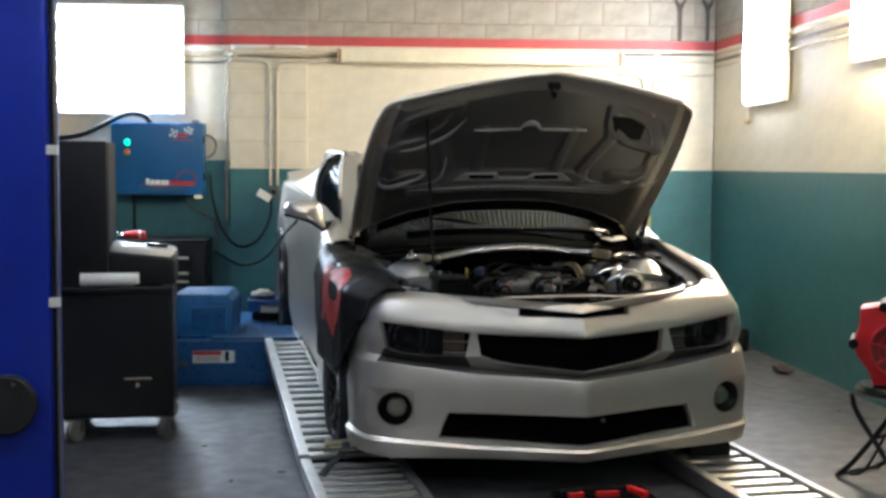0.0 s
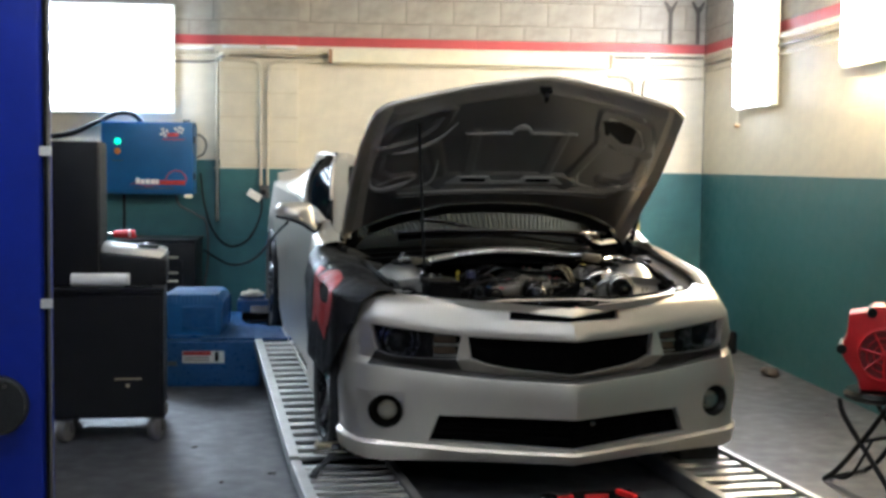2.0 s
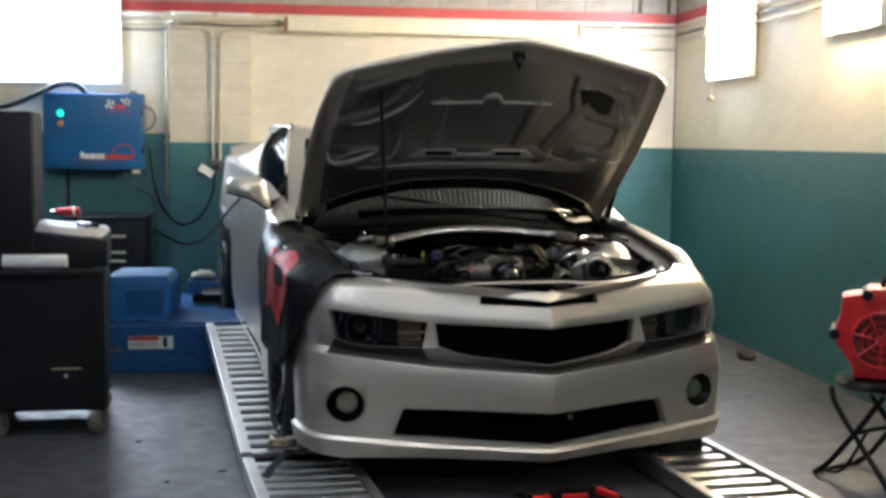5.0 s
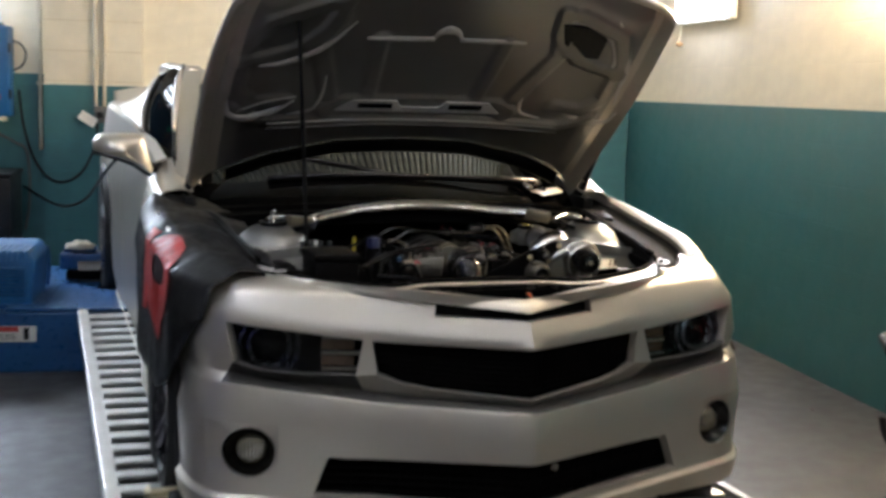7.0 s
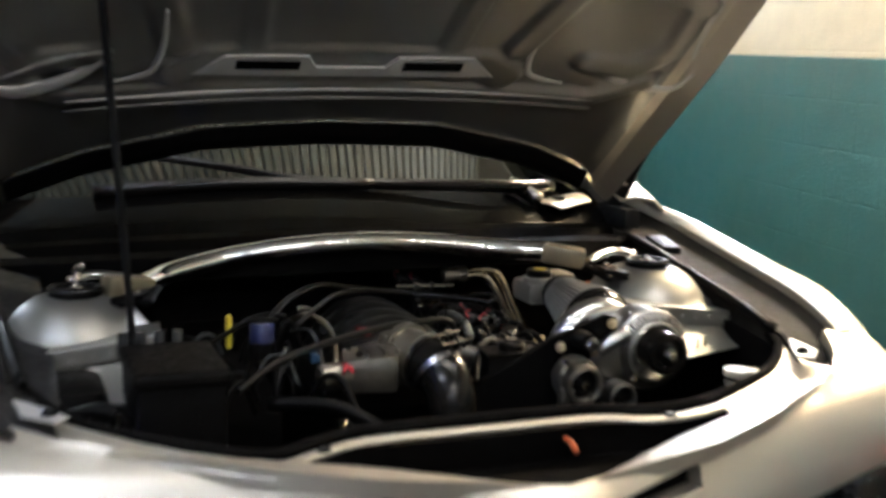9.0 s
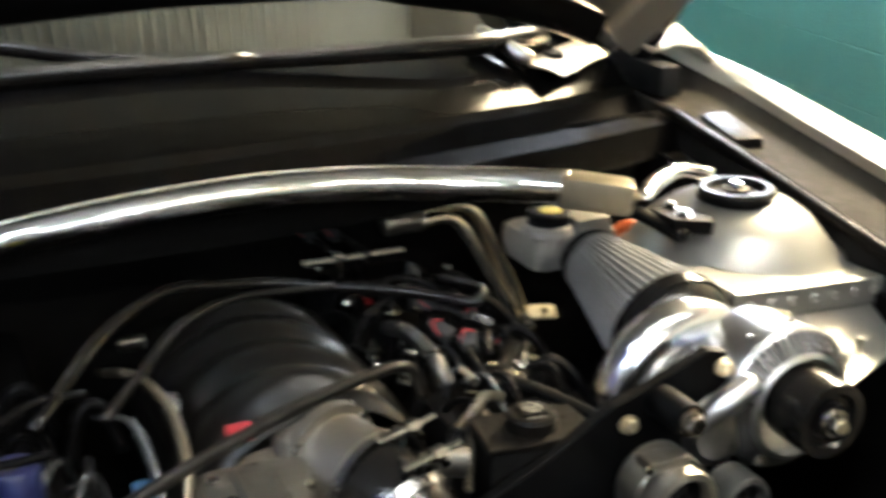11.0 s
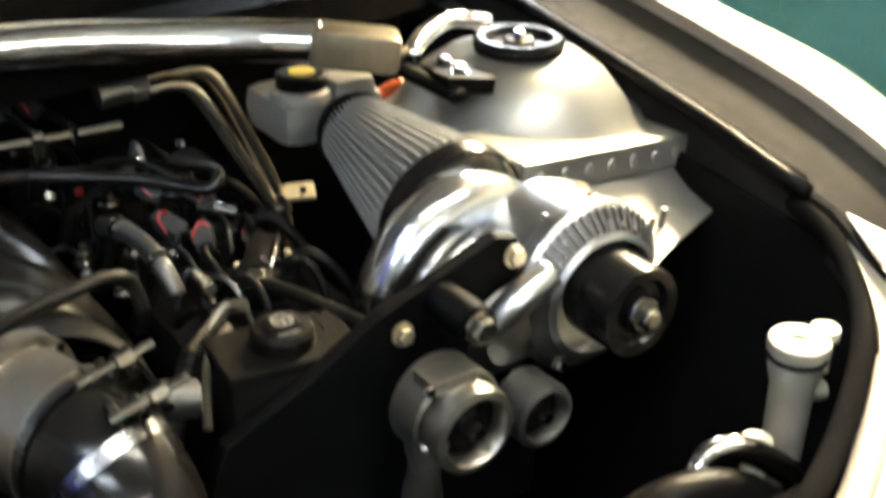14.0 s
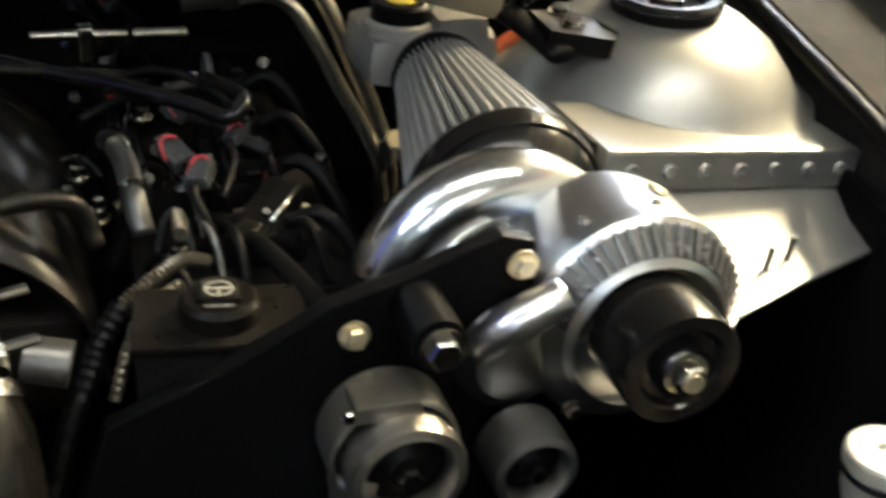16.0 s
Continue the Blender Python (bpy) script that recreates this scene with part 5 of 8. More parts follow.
part("cap", turned([(0.025, 0.0), (0.025, 0.014), (0.022, 0.018), (0.012, 0.019), (0.010, 0.0215), (0, 0.022)], 28, RM), DUSTY, ps, "dusty black cap", smooth=30)
b = box(-0.014, -0.012, 0.017, 0.014, 0.012, 0.0222, 0.004)
bmesh.ops.transform(b, matrix=RM, verts=b.verts)
part("cap_grip", b, DUSTY, ps)
ic = turned([(0.0075, 0.0225), (0.0077, 0.0229), (0.0087, 0.0229), (0.009, 0.0225)], 28, RM, cap=False)
for q in (0, 180, 270):
    join(ic, rod((0, 0, 0.0226), (0.008 * math.cos(radians(q)), 0.008 * math.sin(radians(q)), 0.0226), 0.0008, 6), RM)
part("wheel_symbol", ic, WHITE_PLASTIC, ps, "pale steering wheel symbol")
b = box(-0.009, -0.0165, 0.0192, 0.009, -0.0140, 0.0198)
bmesh.ops.transform(b, matrix=RM, verts=b.verts)
part("text_bar", b, GREY_PLASTIC, ps)
part("wire_loom", pipe([(0.170, 0.735, 0.902), (0.152, 0.735, 0.906), (0.132, 0.722, 0.902), (0.110, 0.713, 0.890)], 0.005, 8, 14, ridge=0.0008), GOLD_DARK, car, "ridged wire loom")
part("wire_loom", pipe([(0.110, 0.713, 0.890), (0.094, 0.70, 0.872), (0.083, 0.686, 0.853), (0.066, 0.665, 0.825), (0.05, 0.64, 0.78)], 0.0075, 10, 8, ridge=0.0005), BAY_BLACK, car)
part("wire_loom", pipe([(0.150, 0.728, 0.892), (0.122, 0.705, 0.888), (0.110, 0.688, 0.872), (0.098, 0.665, 0.85)], 0.004, 8, 12, ridge=0.0006), GOLD_DARK, car, "ridged wire loom")

# intake manifold: four runners over a plenum
man = part("intake_manifold", bmesh.new(), BLACK_SATIN, car, "black moulded intake manifold with curved runners")
rows = []
for j in range(57):
    y = 0.742 + 0.278 * j / 56
    end = min(1.0, (j + 0.6) / 7, (56.6 - j) / 7) ** 0.5
    row = []
    for i in range(41):
        a = i / 40
        x = -0.150 + 0.25 * a
        arch = math.sin(math.pi * min(1, max(0, a))) ** 0.42
        w = 0.5 + 0.5 * math.cos(2 * math.pi * (y + 0.10 * (a - 0.5) - 0.775) / 0.066)
        row.append((x, y + 0.012 * math.sin(math.pi * a), 0.80 + 0.148 * arch * (0.72 + 0.28 * end) + 0.008 * (w ** 0.6 - 0.6) * arch - 0.018 * (0.5 - a)))
    rows.append(row)
part("runner_cover", sheet(rows, thick=0.004), BLACK_SATIN, man, "four moulded runners side by side", smooth=60)
part("plenum", box(-0.145, 0.75, 0.78, 0.09, 1.01, 0.86, 0.02), BLACK_SATIN, man, smooth=40)

# throttle body and the big hose
tb = part("throttle_body", bmesh.new(), CAST, car, "cast aluminium throttle body with a painted mark")
TM = frame_to((-0.035, 0.70, 0.902), (0.012, 0.60, 0.892))
part("throat", turned([(0.058, 0.0), (0.058, 0.012), (0.05, 0.014), (0.049, 0.05), (0.052, 0.052), (0.052, 0.058), (0.046, 0.06)], 40, TM), CAST, tb, smooth=30)
b = box(-0.050, -0.046, -0.016, 0.046, 0.044, 0.006, 0.012)
bmesh.ops.transform(b, matrix=TM, verts=b.verts)
part("flange", b, CAST, tb, smooth=30)
b = box(-0.160, 0.612, 0.855, -0.062, 0.684, 0.924, 0.012)
for v in b.verts:
    if v.co.z > 0.89:
        v.co.z += 0.10 * (v.co.x + 0.11) + 0.12 * (v.co.y - 0.65)
bmesh.ops.transform(b, matrix=Matrix.Translation((-0.1, 0.65, 0.9)) @ Matrix.Rotation(radians(-14), 4, "Z") @ Matrix.Translation((0.1, -0.65, -0.9)), verts=b.verts)
gh = part("gear_housing", b, CAST, tb, smooth=30)
for q in ((-0.142, 0.672), (-0.10, 0.676), (-0.064, 0.668), (-0.135, 0.634), (-0.07, 0.630)):
    part("screw", turned([(0.0055, 0), (0.0055, 0.004), (0.003, 0.0055), (0, 0.0035)], 12, pose(q[0], q[1], 0.921)), STEEL, gh, smooth=30)
for k in range(2):
    x = -0.125 + 0.032 * k
    part("rib", box(x, 0.618, 0.912, x + 0.004, 0.676, 0.929, 0.0015), CAST, gh)
shoulder = prism([(-0.135, 0.668), (-0.055, 0.640), (-0.010, 0.690), (-0.045, 0.712), (-0.105, 0.706)], 0.05, Matrix.Translation((0, 0, 0.876)), bevel=0.012)
part("shoulder", shoulder, CAST, tb, "cast shoulder between the throat and the gears", smooth=40)
part("motor", turned([(0.0, 0.0), (0.018, 0.0), (0.0225, 0.004), (0.0235, 0.08), (0.027, 0.082), (0.027, 0.09)], 28, frame_to((-0.205, 0.638, 0.885), (-0.10, 0.652, 0.889))), CAST, tb, smooth=35)
for a, b in (((-0.166, 0.622, 0.9075), (-0.150, 0.618, 0.9045)), ((-0.163, 0.636, 0.9095), (-0.152, 0.606, 0.900)), ((-0.170, 0.606, 0.899), (-0.158, 0.630, 0.909))):
    part("paint_mark", rod(a, b, 0.003, 6), RED_BRIGHT, tb, "red paint mark")
for q in ((-0.042, -0.038), (0.038, -0.038), (-0.042, 0.036), (0.038, 0.036)):
    p = TM @ Vector((q[0], q[1], 0.012))
    hexbolt(p, TM @ Vector((q[0], q[1], 0.05)), 0.006, tb, washer=False)
HP = [(-0.008, 0.640, 0.897), (0.005, 0.605, 0.888), (0.012, 0.578, 0.858), (0.014, 0.562, 0.80), (0.014, 0.55, 0.70)]
part("intake_hose", pipe(HP, [0.047, 0.046, 0.044, 0.043, 0.043], 28, 8), BLACK_GLOSS, car, "glossy black intake hose", smooth=True)
for i, (c, d, tip) in enumerate((((-0.014, 0.652, 0.898), (0.000, 0.620, 0.894), (0.056, 0.648, 0.950)), ((0.001, 0.616, 0.892), (0.010, 0.590, 0.874), (0.060, 0.602, 0.946)))):
    cl = part("clamp", turned([(0.0475, 0.003), (0.049, 0.003), (0.049, 0.014), (0.0475, 0.014)], 44, frame_to(c, d), cap=False), DARK_CHROME, car, "steel T-bolt hose clamp", smooth=30)
    t = Vector(tip)
    part("clamp_bolt", rod(t + Vector((-0.06, -0.012, -0.006)), t, 0.0035, 8), STEEL, cl)
    part("clamp_nut", rod(t + Vector((-0.03, -0.006, -0.003)), t + Vector((-0.018, -0.0036, -0.0018)), 0.007, 6), STEEL, cl)
    for k in range(3):
        part("trunnion", rod(t + Vector((-0.052 + 0.016 * k, -0.014, -0.010)), t + Vector((-0.052 + 0.016 * k, 0.006, -0.007)), 0.0042, 10), STEEL, cl, smooth=30)
part("hose_fitting", rod((0.05, 0.63, 0.915), (0.075, 0.625, 0.91), 0.014), GUN, car, smooth=40)

# hoses and lines over the engine
LINES = [([(-0.27, 0.78, 0.95), (-0.19, 0.892, 0.975), (-0.11, 0.975, 0.977), (-0.04, 1.005, 0.962), (0.03, 1.002, 0.953), (0.08, 0.972, 0.95), (0.135, 0.932, 0.95), (0.18, 0.893, 0.948), (0.204, 0.869, 0.946), (0.216, 0.872, 0.953), (0.218, 0.895, 0.953), (0.20, 0.95, 0.945)], 0.0065, BLACK_GLOSS),
         ([(-0.21, 0.78, 0.945), (-0.15, 0.85, 0.962), (-0.10, 0.91, 0.97), (-0.03, 0.955, 0.965), (0.06, 0.965, 0.955), (0.15, 1.0, 0.93)], 0.0045, BLACK_SATIN),
         ([(-0.36, 0.55, 0.90), (-0.26, 0.62, 0.932), (-0.10, 0.695, 0.948), (0.03, 0.755, 0.945), (0.085, 0.775, 0.935), (0.10, 0.775, 0.90)], 0.0065, BLACK_SATIN),
         ([(-0.40, 0.70, 0.93), (-0.28, 0.80, 0.96), (-0.22, 0.82, 0.955)], 0.005, BAY_BLACK)]
for pts, r, m in LINES:
    part("hose", pipe(pts, r, 10, 7), m, car, smooth=True)
fr = part("fuel_rail", rod((0.070, 1.052, 0.950), (0.200, 1.056, 0.945), 0.0055, 10), STEEL, car, "bright metal fuel rail", smooth=40)
part("rail_clip", box(0.108, 1.046, 0.925, 0.122, 1.062, 0.957, 0.003), STEEL, fr)
part("rail_clip", box(0.150, 1.048, 0.938, 0.154, 1.064, 0.956), BAY_BLACK, fr)
vc = part("valve_cover", box(0.12, 0.74, 0.72, 0.285, 1.22, 0.868, 0.02), VOID, car, "black valve cover", smooth=30)
part("valve_cover", box(-0.38, 0.74, 0.72, -0.24, 1.22, 0.868, 0.02), VOID, car, "black valve cover", smooth=30)

# ignition coils, plugs and wiring between the manifold and the pipes
rnd = random.Random(7)
for k in range(4):
    y = 0.80 + k * 0.088
    cx = 0.215 + 0.004 * k
    coil = part("ignition_coil", box(cx - 0.030, y - 0.022, 0.860, cx + 0.030, y + 0.022, 0.892, 0.008), BAY_BLACK, car, "black ignition coil with lead", smooth=30)
    part("coil_lead", pipe([(cx + 0.02, y, 0.888), (cx + 0.045, y - 0.012, 0.900), (cx + 0.07, y - 0.03, 0.87), (cx + 0.085, y - 0.04, 0.82)], 0.0065, 8, 5), BAY_BLACK, coil, smooth=True)
    part("coil_bolt", turned([(0.006, 0), (0.006, 0.006), (0, 0.006)], 6, pose(cx + 0.02, y + 0.016, 0.892)), STEEL, coil)
    inj = part("injector", rod((0.112, y + 0.03, 0.85), (0.13, y + 0.03, 0.908), 0.008, 12), BAY_BLACK, car, "fuel injector with a plug", smooth=40)
    part("plug", box(0.120, y + 0.019, 0.898, 0.142, y + 0.039, 0.918, 0.004), BAY_BLACK, inj, smooth=30)
    part("lock", box(0.126, y + 0.017, 0.910, 0.134, y + 0.021, 0.917, 0.001), (RED_BRIGHT, GREY_PLASTIC, RED_BRIGHT, GREY_PLASTIC)[k], inj, "coloured lock tab")


def plug_with_clip(at, yaw, shade, size):
    """A wire plug with a red bowed clip and a short lead."""
    m = Matrix.Translation(at) @ Euler((0.3, -0.2, yaw)).to_matrix().to_4x4() @ Matrix.Scale(size, 4)
    b = box(-0.011, -0.015, -0.008, 0.011, 0.015, 0.008, 0.003)
    box(-0.007, 0.012, -0.006, 0.007, 0.024, 0.006, 0.002, b)
    bmesh.ops.transform(b, matrix=m, verts=b.verts)
    p = part("connector", b, shade, car, "grey wire plug with a red clip", smooth=30)
    part("clip", pipe([m @ Vector(q) for q in ((-0.012, -0.004, 0.004), (-0.008, 0.010, 0.009), (0.0, 0.015, 0.0105), (0.008, 0.011, 0.009))], 0.0018 * size, 6, 4), RED_BRIGHT, p, smooth=True)
    part("lead", pipe([m @ Vector(q) for q in ((0, -0.014, 0), (0.002, -0.03, 0.002), (0.012, -0.045, -0.012), (0.02, -0.05, -0.04))], 0.0035, 8, 5), BAY_BLACK, p, smooth=True)
    return p


for at, yaw, shade, size in (((0.165, 0.865, 0.920), 0.4, PLUG_GREY, 0.85), ((0.178, 0.826, 0.922), -0.5, PLUG_GREY, 0.75), ((0.175, 0.93, 0.925), 0.9, PLUG_GREY, 0.6), ((0.215, 0.90, 0.915), -0.9, PLUG_GREY, 0.6), ((0.235, 0.855, 0.895), -0.6, PLUG_GREY, 0.55), ((0.11, 1.15, 0.95), 0.2, PLUG_GREY, 0.8), ((0.14, 1.14, 0.948), 0.6, PLUG_GREY, 0.7)):
    plug_with_clip(at, yaw, shade, size)
tube = part("coolant_fitting", pipe([(0.118, 0.905, 0.918), (0.122, 0.878, 0.926), (0.127, 0.84, 0.927), (0.128, 0.802, 0.921), (0.132, 0.785, 0.90)], 0.0085, 14, 6), GUN, car, "dark metal coolant tube with bright collars", smooth=True)
for p, q in (((0.1225, 0.876, 0.926), (0.1232, 0.870, 0.9265)), ((0.1285, 0.809, 0.9225), (0.1287, 0.803, 0.9215))):
    part("collar", rod(p, q, 0.0108, 18), STEEL, tube, smooth=40)
box_m = Matrix.Translation((0.224, 0.816, 0.890)) @ Euler((0.15, 0.1, -0.62)).to_matrix().to_4x4()
b = box(-0.014, -0.034, -0.012, 0.014, 0.034, 0.010, 0.004)
bmesh.ops.transform(b, matrix=box_m, verts=b.verts)
mod = part("ignition_module", b, BAY_BLACK, car, "black ignition module with a metal tab", smooth=30)
b = box(-0.008, -0.044, 0.004, 0.008, -0.022, 0.0105, 0.002)
bmesh.ops.transform(b, matrix=box_m, verts=b.verts)
part("metal_tab", b, STEEL, mod)
part("metal_edge", rod(box_m @ Vector((0.012, 0.03, 0.010)), box_m @ Vector((0.012, -0.02, 0.010)), 0.003, 8), STEEL, mod, smooth=True)
for x, y, z in ((0.105, 0.83, 0.902), (0.095, 0.895, 0.905), (0.155, 0.775, 0.895), (0.15, 0.975, 0.915)):
    part("stud_bolt", turned([(0.010, -0.012), (0.010, -0.010), (0.0065, -0.010), (0.0065, -0.002), (0.004, -0.001), (0.004, 0.006), (0, 0.0065)], 14, pose(x, y, z)), STEEL, car, "plated stud with a nut", smooth=30)
for pts, r in (([(0.10, 0.93, 0.925), (0.14, 0.945, 0.935), (0.18, 0.94, 0.93), (0.215, 0.91, 0.91)], 0.004), ([(0.12, 0.98, 0.93), (0.16, 1.0, 0.935), (0.20, 0.99, 0.925), (0.235, 0.95, 0.90)], 0.004), ([(0.19, 0.80, 0.915), (0.205, 0.845, 0.925), (0.20, 0.885, 0.92)], 0.003)):
    part("wire_loom", pipe(pts, r, 8, 6, ridge=0.0004), BAY_BLACK, car, smooth=True)
for k in range(22):
    x, y = rnd.uniform(0.11, 0.28), rnd.uniform(0.78, 1.15)
    d = Vector((rnd.uniform(-0.06, 0.06), rnd.uniform(-0.10, 0.05), 0))
    z = rnd.uniform(0.875, 0.91)
    part("wire", pipe([(x, y, z - 0.03), (x + d.x * 0.3, y + d.y * 0.3, z), (x + d.x * 0.7, y + d.y * 0.7, z + 0.006), (x + d.x, y + d.y, z - 0.03)], rnd.choice((0.002, 0.003, 0.004)), 6, 5), rnd.choice((BAY_BLACK, BAY_BLACK, PLUG_GREY)), car, smooth=True)
for k in range(18):
    x, y = rnd.uniform(-0.42, -0.22), rnd.uniform(0.56, 0.95)
    d = Vector((rnd.uniform(-0.08, 0.08), rnd.uniform(-0.10, 0.10), 0))
    z = rnd.uniform(0.88, 0.95)
    part("wire", pipe([(x, y, z - 0.05), (x + d.x * 0.3, y + d.y * 0.3, z), (x + d.x * 0.7, y + d.y * 0.7, z), (x + d.x, y + d.y, z - 0.05)], rnd.choice((0.003, 0.004, 0.006)), 6, 5), rnd.choice((BAY_BLACK, BAY_BLACK, PLUG_GREY)), car, smooth=True)
for at, r in (((0.10, 1.08, 0.93), 0.006), ((0.145, 1.10, 0.93), 0.005), ((0.12, 1.02, 0.925), 0.005), ((0.10, 0.985, 0.92), 0.006), ((0.20, 1.02, 0.92), 0.005), ((0.085, 0.86, 0.90), 0.005)):
    hexbolt(at, (at[0] + 0.01, at[1] - 0.03, at[2] + 0.2), r, car, STEEL)
part("red_tab", box(-0.092, 0.767, 0.898, -0.070, 0.775, 0.904, 0.002), RED_BRIGHT, car, "red plastic tab")

# refrigerant pipes
ac = part("refrigerant_pipe", pipe([(0.255, 1.135, 0.958), (0.29, 1.138, 0.962), (0.325, 1.135, 0.957), (0.346, 1.13, 0.93), (0.367, 1.125, 0.88), (0.391, 1.118, 0.82), (0.403, 1.112, 0.775), (0.406, 1.11, 0.70)], 0.0105, 12, 7), BRASS_PIPE, car, "bent metal refrigerant pipe", smooth=True)
part("second_pipe", pipe([(0.255, 1.122, 0.951), (0.280, 1.122, 0.953), (0.303, 1.12, 0.945), (0.324, 1.115, 0.915), (0.351, 1.112, 0.862), (0.379, 1.108, 0.81), (0.392, 1.105, 0.77), (0.396, 1.10, 0.70)], 0.0085, 12, 7), BRASS_PIPE, ac, smooth=True)
part("fitting", rod((0.205, 1.130, 0.952), (0.258, 1.130, 0.957), 0.015, 12), CAST, ac, smooth=40)
part("nut", rod((0.240, 1.130, 0.955), (0.256, 1.130, 0.957), 0.018, 6), CAST, ac)
part("collar", rod((0.395, 1.115, 0.80), (0.402, 1.112, 0.776), 0.0135, 14), GUN, ac, smooth=40)
tabm = Matrix.Translation((0.405, 1.105, 0.800)) @ Matrix.Rotation(radians(-20), 4, "Z") @ Matrix.Rotation(radians(35), 4, "X")
part("tab", prism([(0.0, -0.011), (0.034, -0.011), (0.034, 0.011), (0.0, 0.011), (-0.006, 0.0)], 0.006, tabm, bevel=0.002), IVORY_DARK, ac, "pale bracket tab with a hole")
part("tab_hole", turned([(0.004, 0.0), (0.004, 0.0065)], 12, tabm @ Matrix.Translation((0.02, 0, 0.0005))), VOID, ac)

# brake fluid reservoir
bk = part("brake_reservoir", box(0.345, 0.985, 0.905, 0.47, 1.085, 0.955, 0.02), MILKY, car, "milky brake fluid reservoir", smooth=40)
part("neck", turned([(0.034, 0.0), (0.032, 0.010), (0.026, 0.012)], 28, pose(0.380, 1.015, 0.952)), MILKY, bk, smooth=40)
part("cap", turned([(0.027, 0.0), (0.027, 0.014), (0.024, 0.017), (0, 0.017)], 28, pose(0.382, 1.016, 0.962)), BAY_BLACK, bk, "black cap with a yellow label", smooth=30)
part("label", turned([(0.014, 0.0), (0.014, 0.0012), (0, 0.0012)], 20, pose(0.382, 1.014, 0.9795)), YELLOW, bk)
part("shoulder", box(0.405, 0.985, 0.93, 0.458, 1.06, 0.972, 0.014), MILKY, bk, smooth=40)
part("wire_end", pipe([(0.47, 1.04, 0.90), (0.495, 1.03, 0.93), (0.512, 1.018, 0.938)], 0.009, 8, 4), ORANGE, car, "orange wire sleeve", smooth=True)

# strut towers
for s in (1, -1):
    tow = part("strut_tower", turned([(0.0, 1.0), (0.05, 0.998), (0.075, 0.99), (0.10, 0.972), (0.122, 0.945), (0.132, 0.932), (0.142, 0.926), (0.145, 0.905), (0.145, 0.89)], 48, pose(s * 0.581, 0.915, 0)), TOWER, car, "bare silver strut tower", smooth=40)
    FT = Matrix.Translation((s * 0.575, 0.764, 0.921)) @ Matrix.Rotation(radians(6) * s, 4, "Z") @ Matrix.Rotation(radians(7.5) * s, 4, "Y")
    b = box(-0.12, -0.008, -0.017, 0.128, 0.008, 0.017, 0.004)
    bmesh.ops.transform(b, matrix=FT, verts=b.verts)
    part("flange", b, TOWER, tow)
    for k in range(7):
        part("spot_weld", turned([(0.0065, 0), (0.005, 0.002), (0.0, 0.0005)], 14, FT @ frame_to((-0.095 + k * 0.034, -0.008, 0.0), (-0.095 + k * 0.034, -0.2, 0.0))), TOWER, tow)
    rows = [[(s * x, y, z) for x, y, z in r] for r in (((0.455, 0.752, 0.918), (0.575, 0.762, 0.903), (0.70, 0.776, 0.888)), ((0.47, 0.71, 0.884), (0.585, 0.725, 0.878), (0.702, 0.75, 0.872)), ((0.50, 0.63, 0.868), (0.60, 0.675, 0.865), (0.705, 0.718, 0.862)))]
    part("apron", sheet(rows, thick=0.004), TOWER, tow, smooth=60)
    rows = [[FT @ Vector((-0.118, q, z)), FT @ Vector((0.0, q, z)), FT @ Vector((0.126, q, z))] for q, z in ((0.004, 0.0165), (0.04, 0.0165), (0.085, 0.0175))]
    part("ledge", sheet(rows, thick=0.003), TOWER, tow, smooth=60)
    part("stud", rod((s * 0.575, 0.69, 0.868), (s * 0.575, 0.687, 0.892), 0.003, 8), GUN, tow)
    part("stud", rod((s * 0.60, 0.70, 0.868), (s * 0.60, 0.697, 0.892), 0.003, 8), GUN, tow)
    cap = part("strut_mount", turned([(0.046, -0.006), (0.048, 0.006), (0.044, 0.012), (0.036, 0.012), (0.030, 0.004), (0.018, 0.003)], 40, pose(s * 0.581, 0.907, 1.0), cap=False), BAY_BLACK, tow, "black strut mount", smooth=40)
    part("strut_nut", turned([(0.017, 0.0), (0.017, 0.010), (0.008, 0.012), (0.006, 0.018), (0, 0.018)], 6, pose(s * 0.581, 0.907, 1.0)), STEEL, tow)
    part("mount_ring", turned([(0.047, 0.004), (0.0485, 0.008), (0.045, 0.013), (0.042, 0.011)], 40, pose(s * 0.581, 0.907, 1.0), cap=False), BLACK_GLOSS, tow, smooth=40)

